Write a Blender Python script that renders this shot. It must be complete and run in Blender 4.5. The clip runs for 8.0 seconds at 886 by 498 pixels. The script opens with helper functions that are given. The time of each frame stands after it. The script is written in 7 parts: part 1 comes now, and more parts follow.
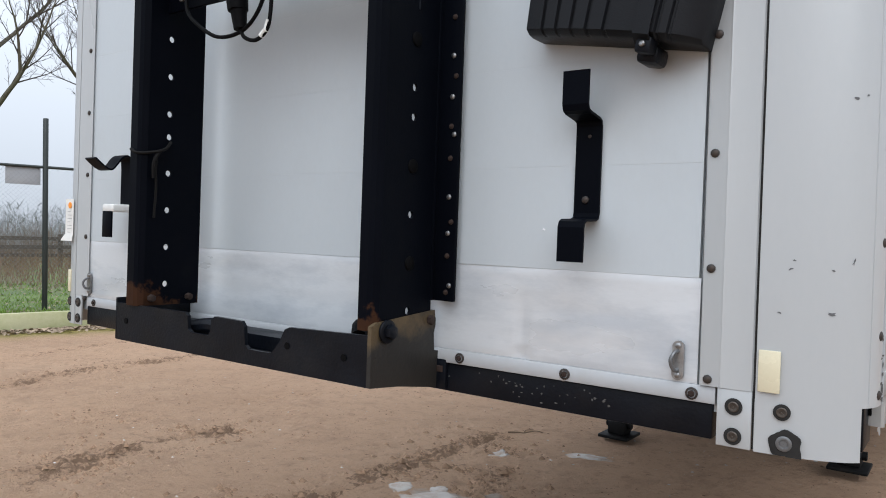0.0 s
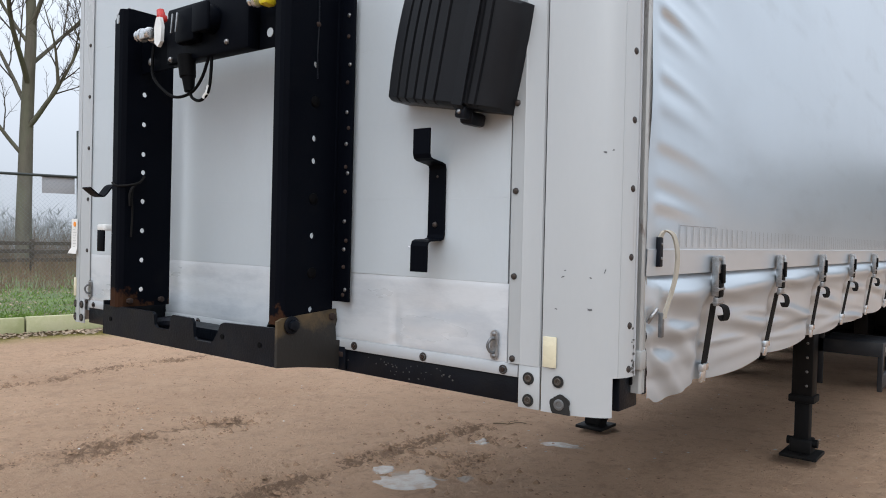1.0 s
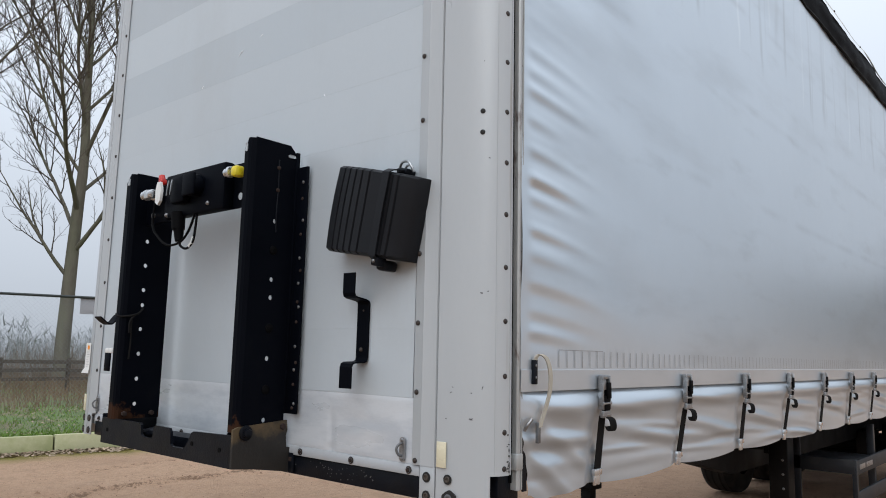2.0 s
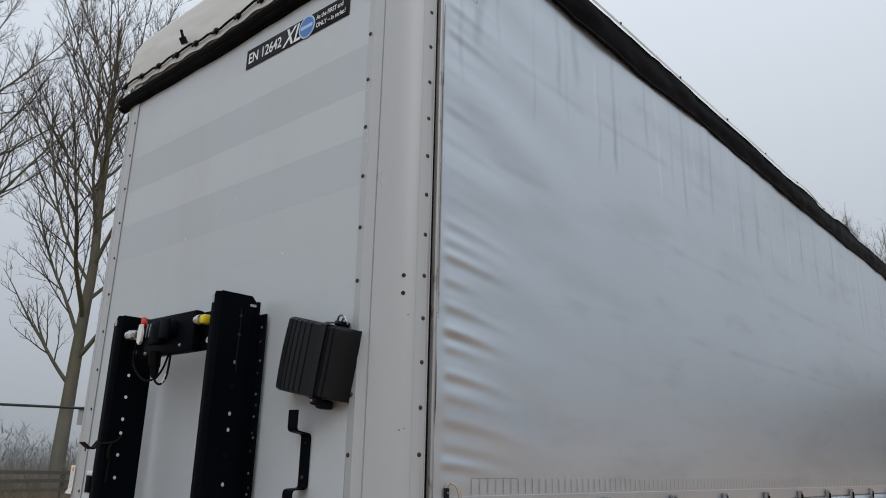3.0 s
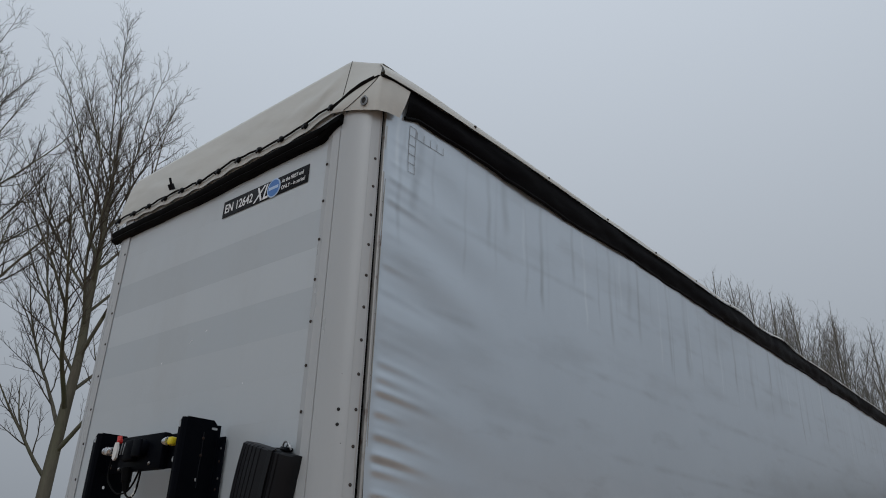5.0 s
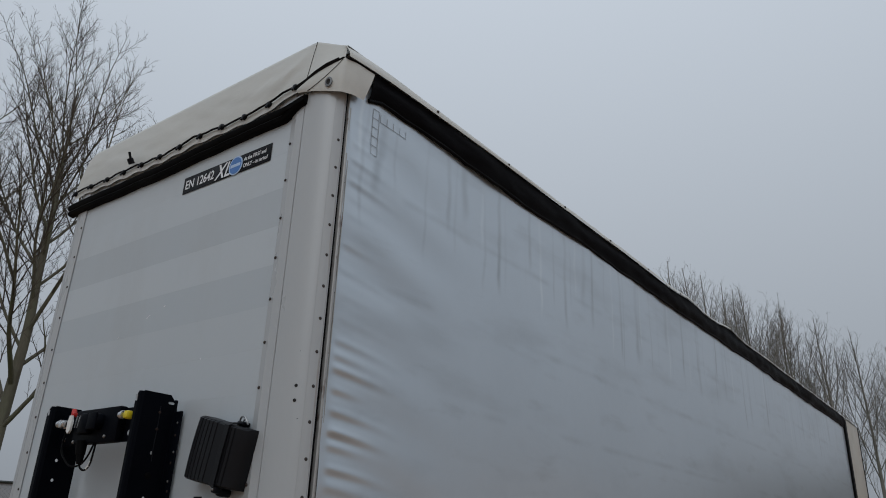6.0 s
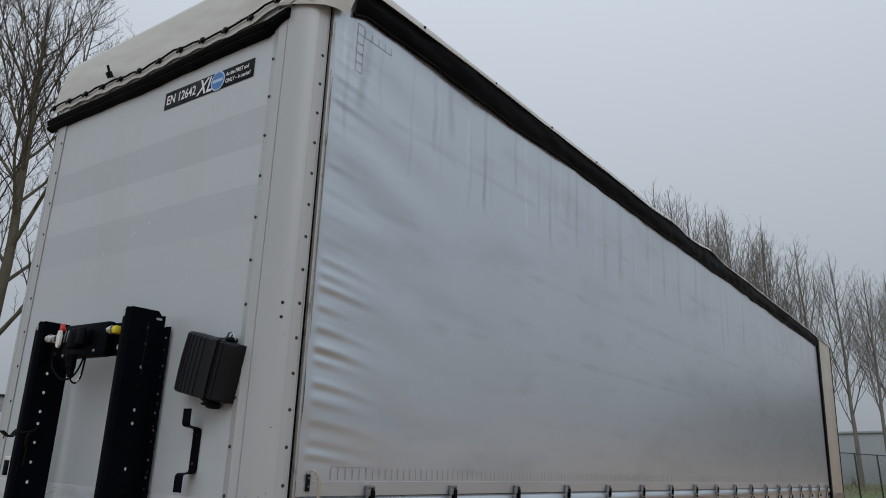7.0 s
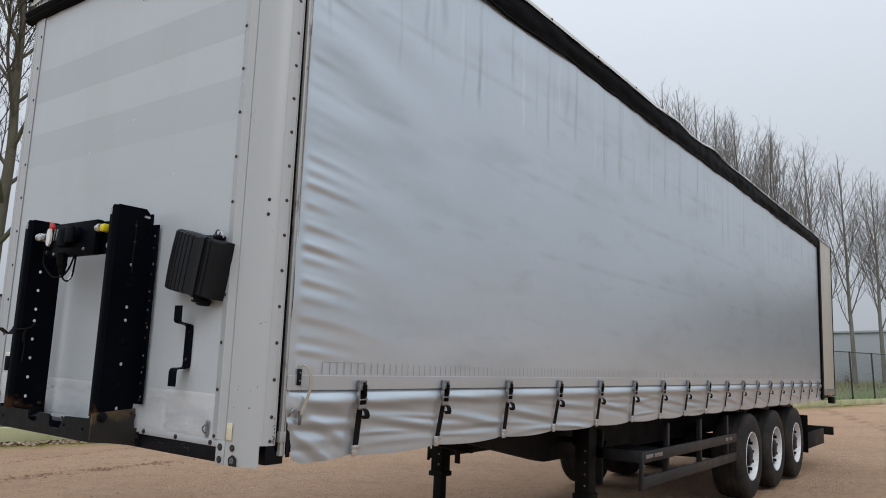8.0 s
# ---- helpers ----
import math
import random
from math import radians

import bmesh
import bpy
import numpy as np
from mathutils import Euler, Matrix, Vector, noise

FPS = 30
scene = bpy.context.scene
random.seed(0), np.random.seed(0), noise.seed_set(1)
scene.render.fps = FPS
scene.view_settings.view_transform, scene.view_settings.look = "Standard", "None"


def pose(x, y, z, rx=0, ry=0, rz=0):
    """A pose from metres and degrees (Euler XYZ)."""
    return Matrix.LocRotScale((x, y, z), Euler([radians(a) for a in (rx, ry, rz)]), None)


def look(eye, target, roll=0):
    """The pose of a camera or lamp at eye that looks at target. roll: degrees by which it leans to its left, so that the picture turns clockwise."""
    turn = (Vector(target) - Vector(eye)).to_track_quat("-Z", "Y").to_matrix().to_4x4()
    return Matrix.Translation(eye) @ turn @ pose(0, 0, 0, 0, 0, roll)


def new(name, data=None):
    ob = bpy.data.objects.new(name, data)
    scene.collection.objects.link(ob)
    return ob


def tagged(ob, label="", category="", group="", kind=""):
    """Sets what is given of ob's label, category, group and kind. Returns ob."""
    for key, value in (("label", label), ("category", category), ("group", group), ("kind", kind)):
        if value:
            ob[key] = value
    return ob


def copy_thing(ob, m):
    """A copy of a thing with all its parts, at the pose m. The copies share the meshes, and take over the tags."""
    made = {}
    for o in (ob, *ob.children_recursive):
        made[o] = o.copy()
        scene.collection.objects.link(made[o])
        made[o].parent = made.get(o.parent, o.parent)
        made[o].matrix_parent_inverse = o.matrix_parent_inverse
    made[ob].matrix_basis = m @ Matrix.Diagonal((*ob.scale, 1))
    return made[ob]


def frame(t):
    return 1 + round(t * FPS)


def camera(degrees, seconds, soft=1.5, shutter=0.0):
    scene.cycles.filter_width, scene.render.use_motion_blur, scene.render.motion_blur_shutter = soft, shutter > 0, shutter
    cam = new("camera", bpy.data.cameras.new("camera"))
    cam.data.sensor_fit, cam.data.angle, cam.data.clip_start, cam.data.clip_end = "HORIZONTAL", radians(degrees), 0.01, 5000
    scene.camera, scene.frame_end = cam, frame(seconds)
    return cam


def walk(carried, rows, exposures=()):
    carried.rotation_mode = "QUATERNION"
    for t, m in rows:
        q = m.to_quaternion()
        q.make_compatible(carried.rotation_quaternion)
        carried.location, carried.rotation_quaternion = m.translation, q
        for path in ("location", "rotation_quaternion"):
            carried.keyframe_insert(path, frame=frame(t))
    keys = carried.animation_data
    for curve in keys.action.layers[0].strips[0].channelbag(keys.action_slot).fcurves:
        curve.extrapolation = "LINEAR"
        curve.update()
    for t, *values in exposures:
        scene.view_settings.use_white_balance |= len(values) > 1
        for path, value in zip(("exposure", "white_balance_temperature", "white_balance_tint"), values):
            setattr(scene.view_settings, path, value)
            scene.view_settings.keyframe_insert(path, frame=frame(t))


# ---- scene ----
cam = camera(61.6, 8.0, soft=1.0)
PATH = [
    (0, (0.079, 0.082, 1.445), (-1.088, 1.706, 1.458), 0.2),
    (0.5, (0.35, 0.005, 1.456), (-0.87, 1.589, 1.468), 0.2),
    (1, (0.666, -0.074, 1.474), (-0.571, 1.498, 1.489), -0.3),
    (1.5, (0.945, -0.179, 1.47), (-0.308, 1.373, 1.606), -0.4),
    (1.7, (1.064, -0.19, 1.471), (-0.213, 1.334, 1.701), -0.4),
    (2.8, (1.638, -0.352, 1.517), (0.377, 1.11, 2.037), -0.3),
    (3, (1.75, -0.386, 1.53), (0.492, 1.049, 2.131), -0.3),
    (3.5, (1.957, -0.503, 1.534), (0.708, 0.876, 2.268), -0.2),
    (4, (2.147, -0.611, 1.55), (0.9, 0.731, 2.353), -0.1),
    (5.5, (2.405, -0.704, 1.535), (1.264, 0.711, 2.367), 0.6),
    (6, (2.413, -0.734, 1.512), (1.302, 0.73, 2.301), 0.5),
    (6.5, (2.418, -0.729, 1.506), (1.303, 0.769, 2.223), 0.6),
    (7, (2.423, -0.742, 1.505), (1.3, 0.805, 2.093), 0.6),
    (7.5, (2.417, -0.721, 1.494), (1.274, 0.867, 1.905), 0.52),
    (8, (2.441, -0.651, 1.494), (1.274, 0.939, 1.828), 0.6),
]
walk(cam, [(t, look(eye, target, roll)) for t, eye, target, roll in PATH],
     exposures=[(0, 0.86, 6060, 8), (1.0, 0.79, 6060, 8), (1.5, 0.69, 6030, 8), (3.0, 0.01, 6200, 8), (3.5, -0.24, 6200, 8), (4.0, -0.47, 6150, 8), (5.5, -0.5, 6080, 7), (6.5, -0.42, 6080, 7), (7.0, -0.24, 6120, 7), (7.5, -0.05, 6180, 8), (8.0, 0.22, 6200, 8)])

# ---- light: a flat overcast winter sky and a weak, very wide sun ----
world = bpy.data.worlds.new("overcast")
scene.world = world
world.use_nodes = True
wn, wl = world.node_tree.nodes, world.node_tree.links
sky = wn.new("ShaderNodeTexSky")
sky.sky_type, sky.sun_disc = "NISHITA", False
sky.sun_elevation, sky.sun_rotation = radians(45), radians(143)
sky.air_density, sky.dust_density, sky.ozone_density = 1.0, 4.0, 1.0
grey = wn.new("ShaderNodeHueSaturation")
grey.inputs["Saturation"].default_value = 0.12
wl.new(sky.outputs[0], grey.inputs["Color"])
cover = wn.new("ShaderNodeMix")
cover.data_type = "RGBA"
cover.inputs["Factor"].default_value = 0.93
cover.inputs["B"].default_value = (6.72, 7.0, 7.5, 1)
wl.new(grey.outputs[0], cover.inputs["A"])
# an overcast dome: the zenith three times as bright as the horizon
gen, sep = wn.new("ShaderNodeTexCoord"), wn.new("ShaderNodeSeparateXYZ")
dome_l = wn.new("ShaderNodeMapRange")
dome_l.inputs["From Min"].default_value, dome_l.inputs["From Max"].default_value = 0.0, 1.0
dome_l.inputs["To Min"].default_value, dome_l.inputs["To Max"].default_value = 0.52, 1.62
wl.new(gen.outputs["Generated"], sep.inputs[0])
wl.new(sep.outputs["Z"], dome_l.inputs["Value"])
lum = wn.new("ShaderNodeVectorMath")
lum.operation = "SCALE"
wl.new(cover.outputs["Result"], lum.inputs[0])
wl.new(dome_l.outputs[0], lum.inputs["Scale"])
wl.new(lum.outputs[0], wn["Background"].inputs["Color"])
wn["Background"].inputs["Strength"].default_value = 0.1
sun = new("sun", bpy.data.lights.new("sun", "SUN"))
sun.data.energy, sun.data.angle, sun.data.color = 0.85, radians(60), (1.0, 0.98, 0.95)
sun.matrix_world = look((6, -8, 10), (0, 0, 0))

# ---- shared helpers ----
TILT = radians(2.3)
PIVOT = Matrix.Translation((0, 1.444, 1.2))
LEAN = PIVOT @ Matrix.Rotation(TILT, 4, "Y") @ PIVOT.inverted()
rng = random.Random(7)


def mesh_of(name, bm, smooth=False):
    me = bpy.data.meshes.new(name)
    bm.to_mesh(me)
    bm.free()
    if smooth:
        me.polygons.foreach_set("use_smooth", [True] * len(me.polygons))
    return me


def auto_smooth(me, angle=35):
    me.polygons.foreach_set("use_smooth", [True] * len(me.polygons))
    me.set_sharp_from_angle(angle=radians(angle))
    return me


def part(name, bm, material, parent, label="", smooth=True):
    """Links a bmesh as one mesh object under a thing or a part."""
    me = mesh_of(name, bm)
    if smooth:
        auto_smooth(me)
    return part_data(name, me, material, parent, label)


def part_data(name, me, material, parent, label="", m=None):
    if material and not me.materials:
        me.materials.append(material)
    ob = new(name, me)
    ob.parent = parent
    if m is not None:
        ob.matrix_basis = m
    return tagged(ob, label=label)


def thing(name, bm, material, label, category, group="", kind="", smooth=True):
    me = mesh_of(name, bm)
    if smooth:
        auto_smooth(me)
    me.materials.append(material)
    return tagged(new(name, me), label, category, group, kind)


def raw_mesh(name, verts, faces, smooth=False):
    me = bpy.data.meshes.new(name)
    me.from_pydata(verts, [], faces)
    if smooth:
        me.polygons.foreach_set("use_smooth", [True] * len(me.polygons))
    me.update()
    return me


def box(bm, x0, y0, z0, x1, y1, z1, bevel=0.0, m=None):
    r = bmesh.ops.create_cube(bm, size=1.0)
    vs = r["verts"]
    for v in vs:
        v.co = Vector(((v.co.x + 0.5) * (x1 - x0) + x0, (v.co.y + 0.5) * (y1 - y0) + y0, (v.co.z + 0.5) * (z1 - z0) + z0))
    if bevel:
        es = list({e for v in vs for e in v.link_edges})
        r = bmesh.ops.bevel(bm, geom=es, offset=bevel, segments=2, affect="EDGES", profile=0.5)
        vs = r["verts"]
    if m is not None:
        bmesh.ops.transform(bm, matrix=m, verts=list(vs))
    return bm


def boxed(*a, **k):
    return box(bmesh.new(), *a, **k)


def cyl(bm, a, b, r, n=12, r2=None, bevel=0.0):
    a, b = Vector(a), Vector(b)
    q = (b - a).to_track_quat("Z", "Y").to_matrix().to_4x4()
    m = Matrix.Translation((a + b) / 2) @ q
    res = bmesh.ops.create_cone(bm, cap_ends=True, segments=n, radius1=r, radius2=r if r2 is None else r2, depth=(b - a).length, matrix=m)
    if bevel:
        es = [e for e in {e for v in res["verts"] for e in v.link_edges} if any(len(f.verts) > 4 for f in e.link_faces)]
        bmesh.ops.bevel(bm, geom=es, offset=bevel, segments=2, affect="EDGES", profile=0.5)
    return bm


def prism(bm, pts, axis, lo, hi):
    """A closed polygon of (u, v) drawn out along an axis."""
    def at(u, v, w):
        return {"x": (w, u, v), "y": (u, w, v), "z": (u, v, w)}[axis]
    a = [bm.verts.new(at(u, v, lo)) for u, v in pts]
    b = [bm.verts.new(at(u, v, hi)) for u, v in pts]
    n = len(pts)
    fs = [bm.faces.new(a), bm.faces.new(b[::-1])]
    fs += [bm.faces.new((a[i], b[i], b[(i + 1) % n], a[(i + 1) % n])) for i in range(n)]
    bmesh.ops.recalc_face_normals(bm, faces=fs)
    return bm


def ribbon(bm, path, width, thick, side):
    """A flat strap along a path; side is the direction of its width."""
    side = Vector(side).normalized()
    path = [Vector(p) for p in path]
    rings = []
    for i, p in enumerate(path):
        t = (path[min(i + 1, len(path) - 1)] - path[max(i - 1, 0)]).normalized()
        nrm = t.cross(side).normalized()
        rings.append([bm.verts.new(p + side * (a * width / 2) + nrm * (b * thick / 2)) for a, b in ((-1, -1), (1, -1), (1, 1), (-1, 1))])
    fs = [bm.faces.new(rings[0]), bm.faces.new(rings[-1][::-1])]
    for r, s in zip(rings, rings[1:]):
        fs += [bm.faces.new((r[k], r[(k + 1) % 4], s[(k + 1) % 4], s[k])) for k in range(4)]
    bmesh.ops.recalc_face_normals(bm, faces=fs)
    return bm


def spline(pts, n=6):
    """Catmull-Rom through the points."""
    pts = [Vector(p) for p in pts]
    out = []
    for i in range(len(pts) - 1):
        p0, p1, p2, p3 = pts[max(i - 1, 0)], pts[i], pts[i + 1], pts[min(i + 2, len(pts) - 1)]
        for k in range(n):
            t = k / n
            out.append(0.5 * ((2 * p1) + (p2 - p0) * t + (2 * p0 - 5 * p1 + 4 * p2 - p3) * t * t + (3 * p1 - p0 - 3 * p2 + p3) * t ** 3))
    return out + [pts[-1]]


def tube(bm, path, r, n=8, r2=None):
    path = [Vector(p) for p in path]
    rings = []
    up = Vector((0.31, 0.22, 0.92)).normalized()
    for i, p in enumerate(path):
        t = (path[min(i + 1, len(path) - 1)] - path[max(i - 1, 0)]).normalized()
        a = t.cross(up)
        if a.length < 0.05:
            a = t.cross(Vector((1, 0, 0)))
        a.normalize()
        b = t.cross(a)
        rr = r if r2 is None else r + (r2 - r) * i / (len(path) - 1)
        rings.append([bm.verts.new(p + (a * math.cos(2 * math.pi * k / n) + b * math.sin(2 * math.pi * k / n)) * rr) for k in range(n)])
    fs = [bm.faces.new(rings[0]), bm.faces.new(rings[-1][::-1])]
    for r_, s in zip(rings, rings[1:]):
        fs += [bm.faces.new((r_[k], r_[(k + 1) % n], s[(k + 1) % n], s[k])) for k in range(n)]
    bmesh.ops.recalc_face_normals(bm, faces=fs)
    return bm


def grid_mesh(name, us, vs, fn):
    verts = [fn(u, v) for v in vs for u in us]
    n = len(us)
    faces = [(j * n + i, j * n + i + 1, (j + 1) * n + i + 1, (j + 1) * n + i) for j in range(len(vs) - 1) for i in range(n - 1)]
    return raw_mesh(name, verts, faces, True)


def steps(a, b, d):
    n = max(1, round((b - a) / d))
    return [a + (b - a) * i / n for i in range(n + 1)]


def smooth01(a, b, x):
    t = min(1, max(0, (x - a) / (b - a)))
    return t * t * (3 - 2 * t)


def fbm(x, y, z=0.0, o=4):
    return noise.fractal(Vector((x, y, z)), 1.0, 2.0, o)


# ---- materials ----
def material(name, base, rough=0.5, metal=0.0, var=0.08, scale=8.0, fine=120.0, bump=0.02, fine_bump=0.0, dirt=None, dirt_amt=0.0, dirt_scale=3.0, dirt_lo=0.5, dirt_hi=0.7, rough_var=0.1, stretch=(1, 1, 1), rand=0.0, spec=0.5, coords="Object"):
    m = bpy.data.materials.new(name)
    m.use_nodes = True
    nt = m.node_tree
    nd, ln = nt.nodes, nt.links
    b = nd["Principled BSDF"]
    co = nd.new("ShaderNodeTexCoord")
    mp = nd.new("ShaderNodeMapping")
    mp.inputs["Scale"].default_value = stretch
    ln.new(co.outputs[coords], mp.inputs["Vector"])
    big, small = nd.new("ShaderNodeTexNoise"), nd.new("ShaderNodeTexNoise")
    big.inputs["Scale"].default_value, big.inputs["Detail"].default_value = scale, 5
    small.inputs["Scale"].default_value, small.inputs["Detail"].default_value = fine, 3
    for n in (big, small):
        ln.new(mp.outputs[0], n.inputs["Vector"])
    mix = nd.new("ShaderNodeMath")
    mix.operation = "MULTIPLY_ADD"
    ln.new(small.outputs["Fac"], mix.inputs[0])
    mix.inputs[1].default_value = 0.4
    ln.new(big.outputs["Fac"], mix.inputs[2])
    ramp = nd.new("ShaderNodeMapRange")
    ramp.inputs["From Min"].default_value, ramp.inputs["From Max"].default_value = 0.4, 1.0
    ramp.inputs["To Min"].default_value, ramp.inputs["To Max"].default_value = 1 - var, 1 + var
    ln.new(mix.outputs[0], ramp.inputs["Value"])
    val = ramp.outputs[0]
    if rand:
        oi = nd.new("ShaderNodeObjectInfo")
        rr = nd.new("ShaderNodeMapRange")
        rr.inputs["To Min"].default_value, rr.inputs["To Max"].default_value = 1 - rand, 1 + rand
        ln.new(oi.outputs["Random"], rr.inputs["Value"])
        mu = nd.new("ShaderNodeMath")
        mu.operation = "MULTIPLY"
        ln.new(rr.outputs[0], mu.inputs[0])
        ln.new(val, mu.inputs[1])
        val = mu.outputs[0]
    col = nd.new("ShaderNodeVectorMath")
    col.operation = "SCALE"
    col.inputs[0].default_value = base
    ln.new(val, col.inputs["Scale"])
    out = col.outputs[0]
    if dirt:
        dn = nd.new("ShaderNodeTexNoise")
        dn.inputs["Scale"].default_value, dn.inputs["Detail"].default_value = dirt_scale, 8
        dn.inputs["Roughness"].default_value = 0.65
        ln.new(mp.outputs[0], dn.inputs["Vector"])
        dr = nd.new("ShaderNodeMapRange")
        dr.inputs["From Min"].default_value, dr.inputs["From Max"].default_value = dirt_lo, dirt_hi
        dr.inputs["To Max"].default_value = dirt_amt
        ln.new(dn.outputs["Fac"], dr.inputs["Value"])
        mx = nd.new("ShaderNodeMix")
        mx.data_type = "RGBA"
        ln.new(dr.outputs[0], mx.inputs["Factor"])
        ln.new(out, mx.inputs["A"])
        mx.inputs["B"].default_value = (*dirt, 1)
        out = mx.outputs["Result"]
    ln.new(out, b.inputs["Base Color"])
    rg = nd.new("ShaderNodeMapRange")
    rg.inputs["From Min"].default_value, rg.inputs["From Max"].default_value = 0.3, 0.7
    rg.inputs["To Min"].default_value, rg.inputs["To Max"].default_value = max(0.03, rough - rough_var), min(1, rough + rough_var)
    ln.new(big.outputs["Fac"], rg.inputs["Value"])
    ln.new(rg.outputs[0], b.inputs["Roughness"])
    b.inputs["Metallic"].default_value = metal
    b.inputs["Specular IOR Level"].default_value = spec
    if bump:
        bp = nd.new("ShaderNodeBump")
        bp.inputs["Strength"].default_value, bp.inputs["Distance"].default_value = 1.0, bump
        ln.new(mix.outputs[0], bp.inputs["Height"])
        ln.new(bp.outputs[0], b.inputs["Normal"])
    return m


M = {}
M["alu_paint"] = material("painted_aluminium", (0.495, 0.532, 0.557), 0.46, 0.15, 0.03, 3.0, 90, 0.0004, dirt=(0.35, 0.34, 0.32), dirt_amt=0.18, dirt_scale=2.2, dirt_lo=0.52, dirt_hi=0.75, stretch=(1, 1, 0.5), rand=0.025)
M["alu_dull"] = material("dull_painted_aluminium", (0.462, 0.500, 0.527), 0.52, 0.15, 0.03, 3.0, 90, 0.0004, dirt=(0.35, 0.34, 0.32), dirt_amt=0.18, dirt_scale=2.2, dirt_lo=0.52, dirt_hi=0.75, stretch=(1, 1, 0.5), rand=0.02)
M["alu_worn"] = material("weathered_painted_aluminium", (0.46, 0.50, 0.528), 0.50, 0.15, 0.03, 3.0, 90, 0.0004, dirt=(0.35, 0.34, 0.32), dirt_amt=0.2, dirt_scale=2.2, dirt_lo=0.5, dirt_hi=0.75, stretch=(1, 1, 0.5))
M["alu_bare"] = material("bare_aluminium", (0.60, 0.62, 0.64), 0.36, 0.18, 0.05, 3.0, 60, 0.0003, dirt=(0.40, 0.43, 0.47), dirt_amt=0.6, dirt_scale=3.6, dirt_lo=0.46, dirt_hi=0.64, rough_var=0.16, stretch=(1, 1, 3.2), rand=0.02)
M["post_paint"] = material("post_paint", (0.432, 0.447, 0.454), 0.33, 0.1, 0.025, 4.0, 100, 0.0003, dirt=(0.38, 0.37, 0.35), dirt_amt=0.25, dirt_scale=3.5, dirt_lo=0.56, dirt_hi=0.8, stretch=(1, 1, 0.35))
M["white_rail"] = material("white_rail", (0.42, 0.435, 0.45), 0.42, 0.1, 0.04, 5.0, 90, 0.0005, dirt=(0.34, 0.31, 0.27), dirt_amt=0.35, dirt_scale=6.0, dirt_lo=0.52, dirt_hi=0.72)
M["galv"] = material("galvanised_steel", (0.34, 0.345, 0.35), 0.36, 0.85, 0.25, 24, 200, 0.0008, dirt=(0.075, 0.055, 0.04), dirt_amt=0.7, dirt_scale=26, dirt_lo=0.46, dirt_hi=0.66)
M["rust_alu"] = material("stained_rail", (0.38, 0.38, 0.37), 0.45, 0.35, 0.1, 12, 160, 0.001, dirt=(0.10, 0.06, 0.04), dirt_amt=0.85, dirt_scale=22, dirt_lo=0.55, dirt_hi=0.68, stretch=(1, 1, 0.35))
M["black_paint"] = material("black_paint", (0.0021, 0.0028, 0.0050), 0.45, 0.0, 0.15, 6, 140, 0.0006, dirt=(0.009, 0.009, 0.009), dirt_amt=0.35, dirt_scale=7, dirt_lo=0.58, dirt_hi=0.8, spec=0.035)
M["black_worn"] = material("worn_black_steel", (0.0042, 0.0054, 0.0086), 0.40, 0.0, 0.3, 9, 150, 0.0018, dirt=(0.015, 0.0142, 0.0142), dirt_amt=0.5, dirt_scale=7, dirt_lo=0.52, dirt_hi=0.74, spec=0.15)
M["rusty_plate"] = material("rusty_plate", (0.085, 0.058, 0.027), 0.6, 0.1, 0.3, 9, 130, 0.002, dirt=(0.013, 0.012, 0.011), dirt_amt=0.97, dirt_scale=8, dirt_lo=0.36, dirt_hi=0.55)
M["rust"] = material("rust", (0.020, 0.0098, 0.0065), 0.9, 0.0, 0.4, 25, 200, 0.002, dirt=(0.025, 0.015, 0.011), dirt_amt=0.8, dirt_scale=30)
M["steel_dark"] = material("dull_steel", (0.17, 0.175, 0.18), 0.42, 0.6, 0.2, 30, 200, 0.0006, dirt=(0.05, 0.04, 0.035), dirt_amt=0.5, dirt_scale=30)
M["rivet"] = material("dark_rivet", (0.035, 0.03, 0.028), 0.55, 0.4, 0.3, 60, 300, 0.0006, dirt=(0.10, 0.055, 0.03), dirt_amt=0.4, dirt_scale=60)
M["plastic"] = material("black_plastic", (0.0090, 0.0098, 0.0120), 0.44, 0.0, 0.12, 10, 320, 0.0008, dirt=(0.012, 0.0115, 0.011), dirt_amt=0.3, dirt_scale=5, dirt_lo=0.5, dirt_hi=0.85, spec=0.16)
M["rubber"] = material("black_rubber", (0.0022, 0.0022, 0.0026), 0.6, 0.0, 0.2, 8, 150, 0.002, dirt=(0.007, 0.0065, 0.0065), dirt_amt=0.35, dirt_scale=6, dirt_lo=0.5, dirt_hi=0.8, spec=0.06)
M["flap"] = material("dark_tarp", (0.0030, 0.0027, 0.0033), 0.55, 0.0, 0.2, 3, 90, 0.003, spec=0.03, dirt=(0.0072, 0.0066, 0.0075), dirt_amt=0.45, dirt_scale=2.2, dirt_lo=0.45, dirt_hi=0.7, stretch=(1, 0.3, 2))
M["tyre"] = material("tyre_rubber", (0.018, 0.017, 0.016), 0.8, 0.0, 0.25, 10, 120, 0.002, spec=0.2, dirt=(0.075, 0.058, 0.045), dirt_amt=0.45, dirt_scale=5, dirt_lo=0.45, dirt_hi=0.7)
M["rim"] = material("white_rim", (0.72, 0.73, 0.74), 0.4, 0.1, 0.06, 10, 120, 0.0006, dirt=(0.3, 0.26, 0.22), dirt_amt=0.5, dirt_scale=7, dirt_lo=0.52, dirt_hi=0.72)
